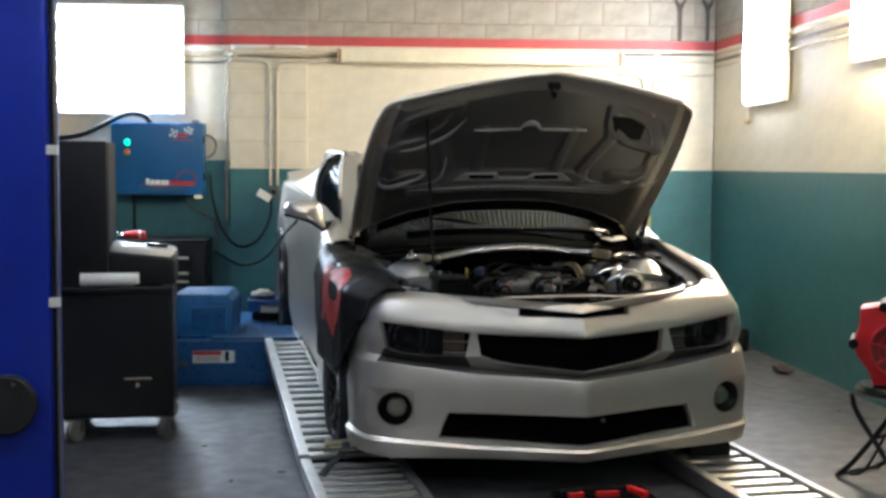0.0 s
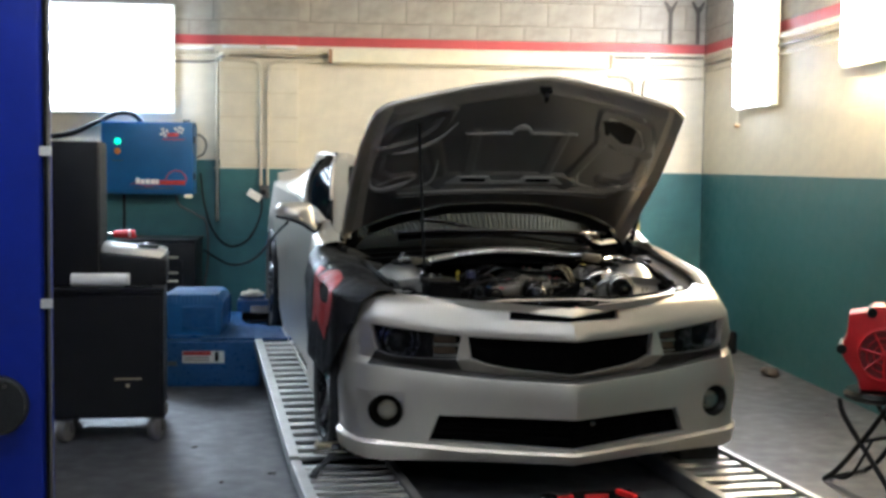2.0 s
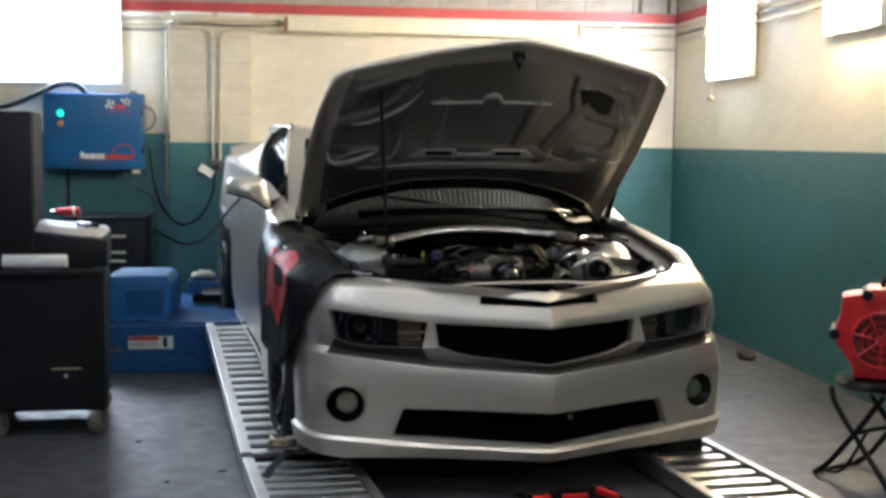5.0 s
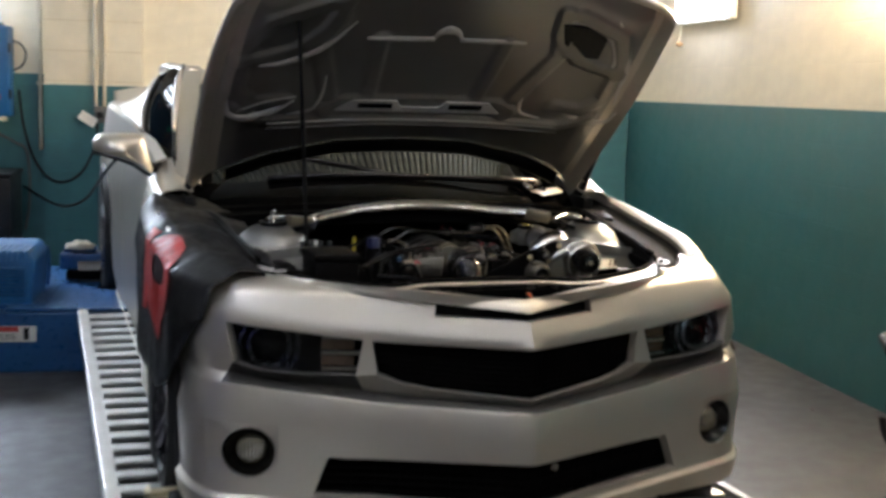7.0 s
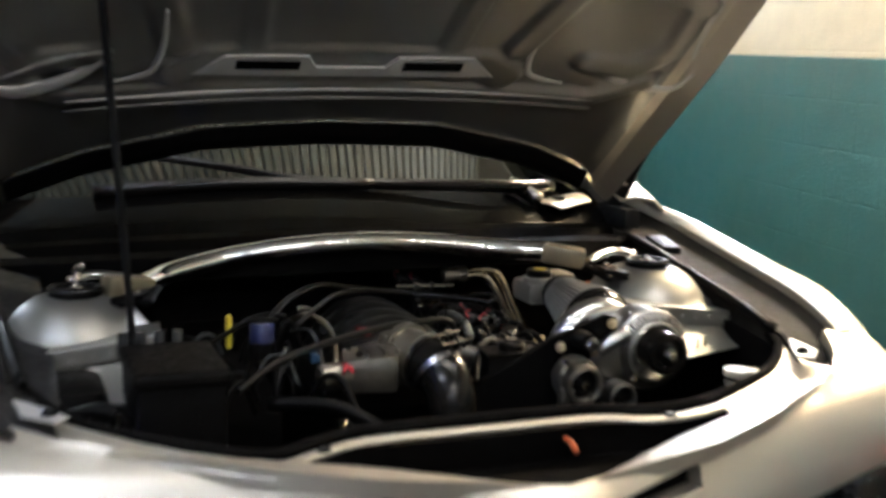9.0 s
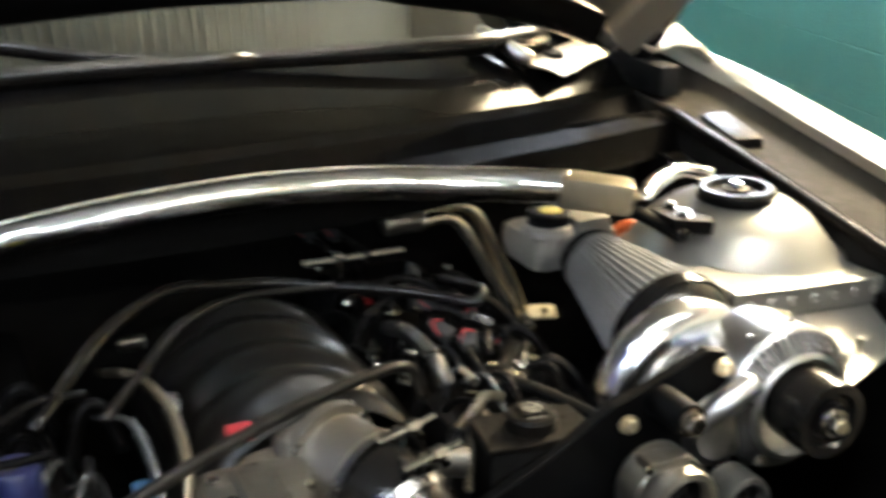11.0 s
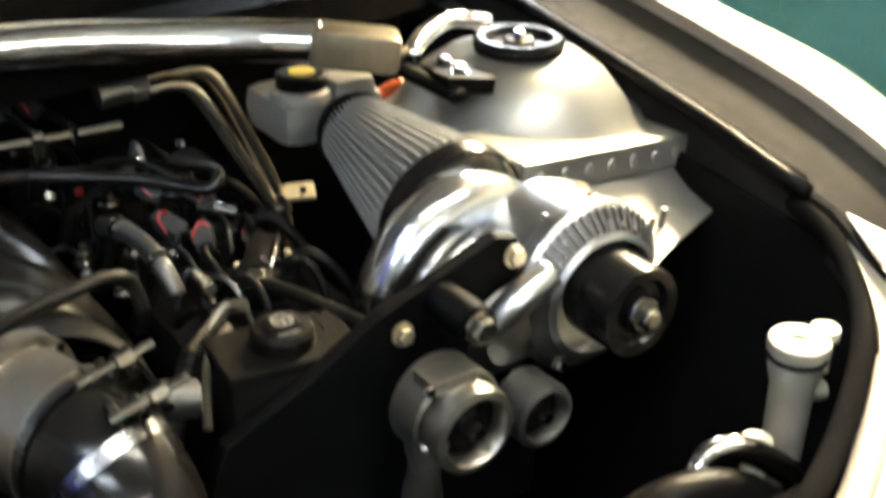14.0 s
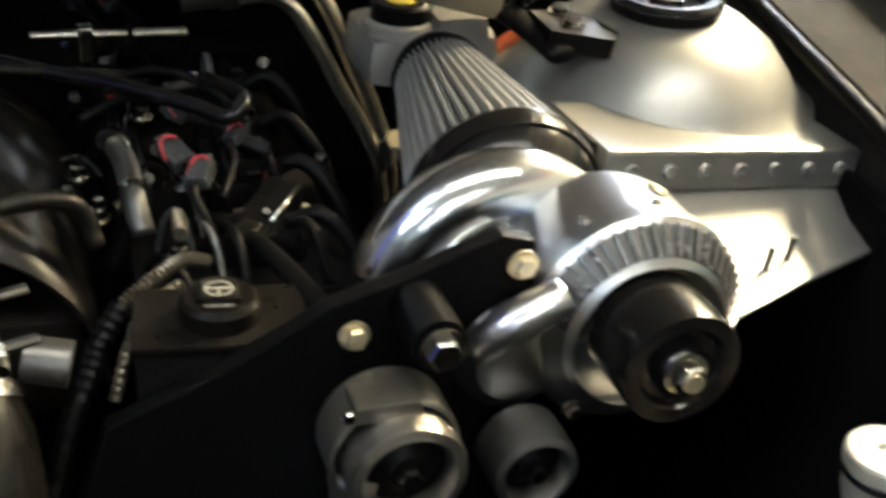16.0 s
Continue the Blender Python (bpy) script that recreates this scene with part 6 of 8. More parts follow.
# strut brace
BAR = [(-0.47, 0.96, 0.992), (-0.40, 1.05, 1.0), (-0.29, 1.085, 1.018), (-0.20, 1.075, 1.033), (-0.10, 1.062, 1.043), (0.01, 1.058, 1.046), (0.09, 1.055, 1.043), (0.17, 1.045, 1.038), (0.25, 1.028, 1.03), (0.325, 0.995, 1.027), (0.375, 0.957, 1.027)]
bar = part("strut_brace", pipe(BAR, 0.022, 24, 8, flat=0.95), BAR_METAL, car, "chromed strut brace", smooth=True)
for s in (1, -1):
    x0 = 0.366 if s > 0 else 0.45
    m = frame_to((s * x0, 0.962 if s > 0 else 0.93, 1.026 if s > 0 else 1.0), (s * (x0 + 0.09), 0.918 if s > 0 else 0.90, 1.012))
    b = box(-0.024, -0.020, -0.004, 0.024, 0.020, 0.086, 0.009)
    bmesh.ops.transform(b, matrix=m, verts=b.verts)
    part("sleeve", b, SLEEVE, bar, "brushed end sleeve", smooth=40)
    part("arm", pipe([(s * 0.452, 0.920, 1.010), (s * 0.495, 0.955, 1.016), (s * 0.545, 0.978, 1.018), (s * 0.588, 0.968, 1.010)], 0.011, 10, 5, flat=0.8), CHROME, bar, smooth=True)
    pl = prism([(-0.035, -0.03), (0.02, -0.034), (0.036, -0.01), (0.034, 0.024), (0.0, 0.034), (-0.035, 0.02)], 0.016, Matrix.Translation((s * 0.488, 0.888, 0.982)) @ Matrix.Rotation(radians(10) * s, 4, "Y"), bevel=0.0015)
    part("end_plate", pl, PLATE_BLACK, bar, "dark end plate with two bolts", smooth=30)
    part("arm", pipe([(s * 0.44, 0.92, 1.0), (s * 0.455, 0.885, 0.992), (s * 0.465, 0.85, 0.985)], 0.014, 10, 5, flat=0.5), PLATE_BLACK, bar, smooth=True)
    hexbolt((s * 0.484, 0.906, 1.0), (s * 0.484, 0.89, 1.2), 0.009, bar)
    hexbolt((s * 0.482, 0.876, 1.0), (s * 0.482, 0.86, 1.2), 0.009, bar)

# washer bottle neck with a white cap, lower hose
wb = part("filler_neck", turned([(0.017, -0.13), (0.018, -0.04), (0.022, -0.026), (0.022, -0.012), (0.019, -0.010)], 28, pose(0.514, 0.459, 0.891)), WHITE_PLASTIC, car, "white filler neck with a flat cap", smooth=40)
part("cap", turned([(0.022, -0.012), (0.025, -0.008), (0.025, 0.0), (0.0235, 0.002), (0.007, 0.002), (0.006, -0.001), (0, -0.001)], 32, pose(0.514, 0.459, 0.891)), WHITE_PLASTIC, wb, smooth=30)
part("cap_ring", turned([(0.0225, -0.016), (0.0245, -0.014), (0.0225, -0.011)], 32, pose(0.514, 0.459, 0.891), cap=False), BAY_BLACK, wb)
part("port", rod((0.512, 0.461, 0.84), (0.545, 0.452, 0.838), 0.009, 12), WHITE_PLASTIC, wb, smooth=40)
part("small_cap", turned([(0.010, -0.03), (0.010, 0), (0.013, 0.001), (0.012, 0.006), (0, 0.007)], 18, pose(0.462, 0.445, 0.82)), IVORY, car, smooth=40)
part("small_cap", turned([(0.008, -0.03), (0.008, 0), (0.012, 0.001), (0.012, 0.010), (0, 0.012)], 18, pose(0.556, 0.466, 0.876)), IVORY, car, "small pale cap", smooth=40)
part("radiator_hose", pipe([(0.24, 0.48, 0.70), (0.29, 0.45, 0.775), (0.36, 0.44, 0.808), (0.42, 0.425, 0.80), (0.47, 0.40, 0.76)], 0.021, 18, 7), BAY_BLACK, car, "black radiator hose", smooth=True)
part("hose_tube", pipe([(0.395, 0.45, 0.80), (0.42, 0.455, 0.822), (0.45, 0.44, 0.822), (0.49, 0.41, 0.79)], 0.011, 12, 7), STEEL, car, "bright metal pipe", smooth=True)
for q in ((0.40, 0.41, 0.80), (0.36, 0.40, 0.78)):
    hexbolt(q, (q[0], q[1] - 0.05, q[2] + 0.1), 0.008, car, BRASS)

# the other side: fuse box, coolant tank, battery lead
fb = part("fuse_box", box(-0.525, 0.50, 0.66, -0.385, 0.70, 0.935, 0.012), BAY_BLACK, car, "black fuse box", smooth=30)
part("lid", box(-0.53, 0.495, 0.925, -0.38, 0.705, 0.95, 0.008), BAY_BLACK, fb)
for k in range(4):
    part("terminal", rod((-0.52 + 0.03 * k, 0.72, 0.93), (-0.52 + 0.03 * k, 0.72, 0.965), 0.009, 10), PLUG_GREY, fb)
part("yellow_tag", box(-0.335, 0.78, 0.91, -0.325, 0.795, 0.97, 0.003), YELLOW, car, "yellow dipstick handle")
bc = part("sensor_cap", turned([(0.021, 0.0), (0.021, 0.03), (0.018, 0.034), (0, 0.034)], 24, pose(-0.296, 0.668, 0.948)), BLUE_CAP, car, "blue sealed cap", smooth=40)
part("collar", turned([(0.024, -0.03), (0.024, 0.0), (0.020, 0.002)], 24, pose(-0.296, 0.668, 0.948)), BAY_BLACK, bc, smooth=40)
part("clip", pipe([(-0.32, 0.668, 0.985), (-0.296, 0.66, 0.988), (-0.27, 0.668, 0.984)], 0.004, 8, 4), BAY_BLACK, bc)
part("coolant_tank", box(-0.66, 0.62, 0.80, -0.55, 0.78, 0.90, 0.03), BAY_BLACK, car, "black coolant tank", smooth=40)
part("hose", pipe([(-0.62, 0.60, 0.86), (-0.56, 0.56, 0.88), (-0.52, 0.55, 0.84)], 0.016, 12, 6), BAY_BLACK, car, smooth=True)
part("steel_pipe", rod((-0.22, 0.44, 0.80), (-0.215, 0.45, 0.87), 0.013, 14), CHROME, car, "short bright pipe", smooth=40)
part("steel_pipe", rod((-0.55, 0.52, 0.84), (-0.55, 0.525, 0.885), 0.006, 10), CHROME, car, smooth=40)
part("wiring", pipe([(-0.30, 0.60, 0.86), (-0.20, 0.55, 0.86), (-0.12, 0.50, 0.82)], 0.012, 10, 6), BAY_BLACK, car, smooth=True)
part("orange_lead", pipe([(0.119, 0.345, 0.838), (0.114, 0.315, 0.842), (0.109, 0.29, 0.838)], 0.006, 8, 4), ORANGE, car, "orange lead behind the nose", smooth=True)
part("strut_clip", pipe([(-0.575, 0.955, 1.0), (-0.573, 0.965, 1.03), (-0.565, 0.955, 1.04)], 0.008, 8, 4), STEEL, car, smooth=True)


# leads, plugs and bright fasteners beside the manifold
part("wire", pipe([(-0.185, 0.93, 0.92), (-0.168, 0.86, 0.945), (-0.150, 0.79, 0.94), (-0.150, 0.73, 0.91), (-0.165, 0.68, 0.86)], 0.0055, 8, 6), GOLD_DARK, car, smooth=True)
part("wire", pipe([(-0.21, 0.84, 0.92), (-0.185, 0.78, 0.935), (-0.178, 0.72, 0.90), (-0.19, 0.66, 0.85)], 0.004, 8, 6), PLUG_GREY, car, smooth=True)
part("connector", box(-0.118, 0.696, 0.938, -0.094, 0.712, 0.952, 0.003), RED_BRIGHT, car, "red plug lock")
part("connector", box(-0.200, 0.706, 0.893, -0.184, 0.728, 0.908, 0.003), BLUE_CLIP, car, "blue plug lock")
part("connector", box(-0.165, 0.955, 0.925, -0.135, 0.972, 0.940, 0.004), STEEL, car, "bright metal clip")
part("connector", box(-0.150, 0.822, 0.915, -0.132, 0.842, 0.930, 0.004), PLUG_GREY, car, "grey plug")
rb = random.Random(23)
for k in range(12):
    x, y, z = rb.uniform(0.115, 0.285), rb.uniform(0.76, 1.10), rb.uniform(0.872, 0.905)
    a = Vector((x, y, z))
    hexbolt(a, a + Vector((rb.uniform(-0.5, 0.5), rb.uniform(-0.9, 0.1), 1)), rb.uniform(0.004, 0.0075), car, rb.choice((STEEL, BRASS, CHROME, GUN)), washer=rb.random() < 0.5)
for k in range(7):
    x, y, z = rb.uniform(0.12, 0.28), rb.uniform(0.78, 1.06), rb.uniform(0.875, 0.91)
    d = Vector((rb.uniform(-0.02, 0.03), rb.uniform(-0.03, 0.03), rb.uniform(-0.01, 0.012)))
    part("sleeve", rod((x, y, z), (x + d.x, y + d.y, z + d.z), rb.uniform(0.004, 0.0075), 10), rb.choice((STEEL, PLUG_GREY, BRASS_PIPE, BLACK_GLOSS)), car, smooth=40)


# ---- fender cover draped over the wing ----
def cover_point(y, q):
    """q runs from 0 in the engine bay, over the crest, to 1 at the hem."""
    cx, cz = tx(CREST, y), tz(CREST, y)
    low = lerp_table([(0.36, 0.80), (0.45, 0.68), (0.55, 0.56), (0.72, 0.50), (1.0, 0.52), (1.2, 0.56), (1.36, 0.66), (1.46, 0.84)], y)
    side = lerp_table([(0.36, 0.885), (0.45, 0.932), (0.55, 0.965), (0.7, 0.975), (0.85, 0.99), (1.02, 1.0), (1.46, 0.985)], y)
    if y < 0.575:
        cx, cz = 0.80 + (y - 0.36) * 0.27, 0.915 + (y - 0.36) * 0.15
    pts = [(0.0, (0.63, cz - 0.045)), (0.12, (0.70, cz - 0.03)), (0.3, (cx - 0.10, cz + 0.004)), (0.45, (cx - 0.01, cz + 0.014)), (0.55, (side - 0.015, cz - 0.04)), (0.7, (side, cz - 0.13)), (1.0, (side + 0.004, low))]
    x = lerp_table([(a, b[0]) for a, b in pts], q)
    z = lerp_table([(a, b[1]) for a, b in pts], q)
    w = noise.noise(Vector((y * 5.0, q * 4.0, 3.1))) * 0.016 + noise.noise(Vector((y * 14.0, q * 9.0, 1.7))) * 0.006
    return Vector((-(x + (w if q > 0.4 else 0)), y + 0.02 * math.sin(q * 7), z + (w if q <= 0.5 else 0)))


fc = thing("fender_cover", CAR, "black vinyl cover with red marks draped over the wing", "cover")
part("cloth", sheet([[cover_point(0.37 + 1.08 * k / 44, i / 36) for i in range(37)] for k in range(45)], thick=0.004), VINYL, fc, smooth=True)


def mark_stroke(pts, w):
    """A painted stroke on the cover: points are (y, q)."""
    rows = []
    for i, (y, q) in enumerate(pts):
        a, b = Vector(pts[max(i - 1, 0)]), Vector(pts[min(i + 1, len(pts) - 1)])
        d = (b - a).normalized()
        n = Vector((-d.y, d.x * 1.3))
        rows.append([cover_point(y + n.x * w * s, min(1, max(0, q + n.y * w * s))) + Vector((-0.006, 0, 0.003)) for s in (-1, -0.4, 0.4, 1)])
    return part("mark", sheet(rows, thick=0.002), RED_PAINT, fc, "red painted mark")


mark_stroke([(0.99 - 0.004 * k, 0.50 + 0.032 * k) for k in range(11)], 0.034)
mark_stroke([(0.76 + 0.15 * math.cos(a * 0.3), 0.635 + 0.125 * math.sin(a * 0.3)) for a in range(22)], 0.042)
mark_stroke([(0.90 - 0.03 * k, 0.74 + 0.012 * k) for k in range(8)], 0.026)

# ---- drive-on ramps ----
def ramp(x0, x1, y0, z0, y1, z1, pitch, label):
    r = thing("ramp", CAR, label, "ramp", "ramps")
    n = int((y1 - y0) / pitch)
    tilt = math.atan2(z1 - z0, y1 - y0)
    m = Matrix.Translation((0, y0, z0)) @ Matrix.Rotation(tilt, 4, "X")
    length = math.hypot(y1 - y0, z1 - z0)
    for s, e in ((x0, x0 + 0.05), (x1 - 0.035, x1)):
        b = box(s, 0, -0.05, e, length, 0.02, 0.005)
        bmesh.ops.transform(b, matrix=m, verts=b.verts)
        part("side_rail", b, RAMP, r)
    p = length / n
    for k in range(n):
        b = box(x0 + 0.05, (k + 0.2) * p, -0.022, x1 - 0.035, (k + 0.72) * p, 0.004, 0.009)
        bmesh.ops.transform(b, matrix=m, verts=b.verts)
        part("slat", b, RAMP, r)
    b = box(x0 + 0.05, 0, -0.06, x1 - 0.035, length, -0.045)
    bmesh.ops.transform(b, matrix=m, verts=b.verts)
    part("pan", b, VOID, r)
    return r


ramp(-1.14, -0.67, -1.4, 0.095, 0.66, 0.095, 0.105, "bare aluminium ramp with cross slats")
ramp(-1.14, -0.67, 0.72, 0.10, 3.02, 0.325, 0.115, "bare aluminium ramp rising to the rollers")
ramp(0.55, 0.97, -1.4, 0.095, 0.66, 0.095, 0.125, "bare aluminium ramp with cross slats")
ramp(0.55, 0.97, 0.72, 0.10, 3.02, 0.325, 0.115, "bare aluminium ramp rising to the rollers")
ck = thing("wheel_chock", CAR, "black rubber wheel chock on the ramp", "chock")
part("wedge", prism([(0.40, 0.10), (0.60, 0.10), (0.57, 0.19), (0.46, 0.205), (0.41, 0.19)], 0.20, Matrix(((0, 0, 1, 0.665), (1, 0, 0, 0), (0, 1, 0, 0), (0, 0, 0, 1))), bevel=0.008), RUBBER, ck)
st = thing("ratchet_strap", CAR, "steel ratchet with a black tie-down strap", "strap")
rb = bmesh.new()
box(-1.02, 0.60, 0.155, -0.90, 0.68, 0.165, 0.002, rb)
box(-1.02, 0.60, 0.15, -1.01, 0.68, 0.20, 0.002, rb)
box(-0.91, 0.60, 0.15, -0.90, 0.68, 0.20, 0.002, rb)
rod((-1.03, 0.64, 0.185), (-0.89, 0.64, 0.185), 0.014, 12, rb)
part("ratchet", rb, BRASS, st, "yellowed steel ratchet")
part("handle", box(-1.05, 0.52, 0.17, -0.89, 0.55, 0.185, 0.005), STEEL, st)
part("strap", pipe([(-0.93, 0.70, 0.20), (-0.95, 0.55, 0.17), (-1.04, 0.42, 0.13), (-1.09, 0.36, 0.07), (-1.10, 0.34, 0.05)], 0.022, 8, 6, flat=0.3), RUBBER, st, smooth=True)
part("hook", pipe([(-1.09, 0.36, 0.06), (-1.12, 0.30, 0.05), (-1.10, 0.24, 0.06), (-1.07, 0.27, 0.06)], 0.012, 8, 6), BRASS, st, smooth=True)

# ---- red jack under the nose ----
jk = thing("floor_jack", pose(0.40, -0.53, 0, 0, 0, 7), "black floor jack with red bars under the bumper", "jack")
part("frame", box(-0.20, -0.30, 0.03, 0.20, 0.25, 0.075, 0.01), VOID, jk)
for x in (-0.17, 0.17):
    for y in (-0.24, 0.2):
        part("wheel", rod((x - 0.03, y, 0.035), (x + 0.03, y, 0.035), 0.035, 16), RUBBER, jk, smooth=40)
part("crossbar", box(-0.05, 0.09, 0.075, 0.05, 0.11, 0.098, 0.004), RED_GLOW, jk, "red painted bar")
b = box(-0.012, 0.0, 0.075, 0.012, 0.12, 0.10, 0.004)
bmesh.ops.transform(b, matrix=pose(0.155, 0.06, 0, 0, 0, 18), verts=b.verts)
part("side_bar", b, RED_GLOW, jk, "red painted bar")
b = box(-0.04, -0.012, 0.075, 0.03, 0.012, 0.10, 0.004)
bmesh.ops.transform(b, matrix=pose(-0.13, 0.10, 0, 0, 0, 14), verts=b.verts)
part("side_bar", b, RED_GLOW, jk, "red painted bar")
part("saddle", turned([(0.0, 0.07), (0.04, 0.07), (0.045, 0.10), (0.03, 0.105)], 20, pose(-0.14, 0.14, 0)), BLACK_MATT, jk)

# ---- the dynamometer ----
dy = thing("dynamometer", pose(-1.5, 2.6, 0), "blue chassis dynamometer with rollers beside the ramp", "machine")
part("base", box(-0.34, 0.0, 0.0, 0.325, 1.6, 0.295, 0.012), BLUE, dy, "blue steel base")
part("deck", box(-0.05, 0.02, 0.297, 0.62, 0.62, 0.315, 0.004), BLUE, dy, "blue steel deck")
hs = part("brake_housing", prism([(-0.30, 0.31), (0.065, 0.31), (0.08, 0.535), (0.055, 0.57), (0.03, 0.582), (-0.28, 0.582), (-0.30, 0.57)], 0.55, Matrix(((1, 0, 0, 0), (0, 0, 1, 0.12), (0, 1, 0, 0), (0, 0, 0, 1))), bevel=0.012), BLUE_LIGHT, dy, "lighter blue ribbed brake cover", smooth=40)
for k in range(13):
    part("rib", box(-0.285 + k * 0.027, 0.108, 0.53, -0.271 + k * 0.027, 0.36, 0.590, 0.003), BLUE_LIGHT, hs)
part("louvre_panel", box(-0.19, 0.106, 0.35, 0.04, 0.121, 0.505, 0.005), BLUE_LIGHT, hs)
for k in range(8):
    part("louvre", box(-0.18, 0.100, 0.365 + k * 0.018, 0.03, 0.108, 0.371 + k * 0.018), BLUE, hs)
part("foot_rail", box(-0.32, 0.10, 0.296, 0.13, 0.70, 0.318, 0.004), BLUE, dy)
lb = part("warning_label", box(-0.165, -0.004, 0.155, 0.10, -0.001, 0.232), WHITE, dy, "white warning label with a red heading")
part("heading", box(-0.163, -0.0065, 0.205, 0.015, -0.0042, 0.230), RED_PAINT, lb)
part("pictogram", box(0.04, -0.0065, 0.165, 0.065, -0.0042, 0.225), BLACK_MATT, lb)
for k in range(3):
    part("text_bar", box(-0.155, -0.0062, 0.168 + k * 0.011, 0.005, -0.0042, 0.172 + k * 0.011), GREY_PLASTIC, lb)
part("sign", box(-0.29, -0.004, 0.135, -0.20, -0.001, 0.165), GREY_PLASTIC, dy, "pale worn lettering")
for z in (0.25, 0.20):
    part("hose_fitting", rod((-0.32, -0.03, z), (-0.30, 0.0, z + 0.01), 0.022, 12), STEEL, dy, smooth=40)
part("roller_frame", box(0.14, 0.95, 0.31, 0.60, 1.25, 0.36, 0.008), VOID, dy, "black roller frame")
part("roller", rod((0.20, 1.1, 0.33), (1.9, 1.1, 0.33), 0.13, 32), GUN, dy, "steel roller", smooth=40)
part("bearing_block", box(0.10, 1.0, 0.36, 0.33, 1.16, 0.455, 0.015), BLUE, dy, "blue bearing block")
part("motor_cap", rod((0.12, 1.08, 0.45), (0.30, 1.08, 0.45), 0.04, 20), BLUE, dy, smooth=40)
part("brace", pipe([(0.055, 0.75, 0.32), (0.065, 0.74, 0.45), (0.06, 0.72, 0.53)], 0.02, 8, 4), BLUE, dy, smooth=True)
rag = thing("rag", pose(-1.29, 3.62, 0.49), "crumpled pale rag on the machine", "rag")
rg = bmesh.new()
bmesh.ops.create_icosphere(rg, subdivisions=3, radius=1)
for v in rg.verts:
    k = 1 + 0.45 * noise.noise(v.co * 2.2)
    v.co = Vector((v.co.x * 0.075 * k, v.co.y * 0.06 * k, max(-0.01, v.co.z * 0.035 * k)))
part("cloth", rg, CLOTH, rag, smooth=True)

# ---- computer cabinet on castors ----
cb = thing("computer_cabinet", pose(-1.865, 1.02, 0, 0, 0, 6), "black computer cabinet on castors with a paper-strewn top", "cabinet")
part("body", box(-0.295, 0, 0.125, 0.295, 0.62, 0.775, 0.006), BLACK_PAINT, cb, "black steel body", smooth=30)
part("door", box(-0.28, -0.008, 0.14, 0.28, -0.0005, 0.755, 0.004), BLACK_PAINT, cb)
part("worktop", box(-0.305, -0.03, 0.776, 0.30, 0.64, 0.80, 0.006), BLACK_PAINT, cb, "black worktop")
part("tower", box(-0.305, 0.10, 0.801, -0.035, 0.62, 1.545, 0.006), BLACK_PAINT, cb, "tall black monitor hood", smooth=30)
part("tower_edge", box(-0.034, 0.13, 0.84, -0.029, 0.60, 1.53, 0.002), BLACK_PAINT, cb)
desk = prism([(0.12, 0.801), (0.60, 0.801), (0.60, 0.95), (0.12, 0.925)], 0.34, Matrix(((0, 0, 1, -0.034), (1, 0, 0, 0), (0, 1, 0, 0), (0, 0, 0, 1))), bevel=0.005)
for v in desk.verts:
    if v.co.z > 0.88:
        v.co.z += 0.04 - 0.115 * (v.co.x + 0.034)
part("desk", desk, BLACK_PAINT, cb, "sloping black desk", smooth=30)
lk = part("lock", rod((0.115, -0.012, 0.295), (0.115, -0.004, 0.295), 0.010, 14), BRASS, cb, "brass lock", smooth=40)
part("name_bar", box(0.05, -0.0105, 0.325, 0.185, -0.0085, 0.334), IVORY_DARK, cb, "pale worn lettering")
for x in (-0.22, 0.235):
    for y in (0.06, 0.56):
        w = part("castor", bmesh.new(), RUBBER, cb, "grey castor with a steel fork")
        part("wheel", turned([(0.02, -0.02), (0.052, -0.02), (0.06, -0.012), (0.06, 0.012), (0.052, 0.02), (0.02, 0.02)], 28, Matrix.Translation((x + 0.02, y - 0.02, 0.06)) @ Matrix.Rotation(radians(90), 4, "Y") @ Matrix.Rotation(radians(35), 4, "X")), CASTOR, w, smooth=40)
        fk = bmesh.new()
        box(x - 0.015, y - 0.03, 0.05, x - 0.009, y + 0.02, 0.125, 0.002, fk)
        box(x + 0.048, y - 0.03, 0.05, x + 0.054, y + 0.02, 0.125, 0.002, fk)
        box(x - 0.03, y - 0.05, 0.115, x + 0.065, y + 0.05, 0.125, 0.002, fk)
        part("fork", fk, STEEL, w)
pr = thing("paper_roll", pose(-1.885, 1.06, 0.83, 0, 0, 4), "white paper roll lying on the worktop", "paper")
part("roll", turned([(0.012, 0), (0.034, 0), (0.035, 0.003), (0.035, 0.287), (0.034, 0.29), (0.012, 0.29)], 28, Matrix.Translation((-0.15, 0, 0.006)) @ Matrix.Rotation(radians(90), 4, "Y")), PAPER, pr, smooth=40)
part("loose_end", sheet([[(-0.148, 0.02, -0.022), (0.138, 0.02, -0.022)], [(-0.148, 0.05, -0.027), (0.138, 0.05, -0.027)]], thick=0.001), PAPER, pr)
pn = thing("pen", pose(-1.695, 1.03, 0.804, 0, 0, 12), "dark pen on the worktop", "pen")
part("barrel", rod((-0.07, 0, 0.005), (0.07, 0.01, 0.005), 0.006, 10), BLACK_GLOSS, pn, smooth=40)
rp = random.Random(3)
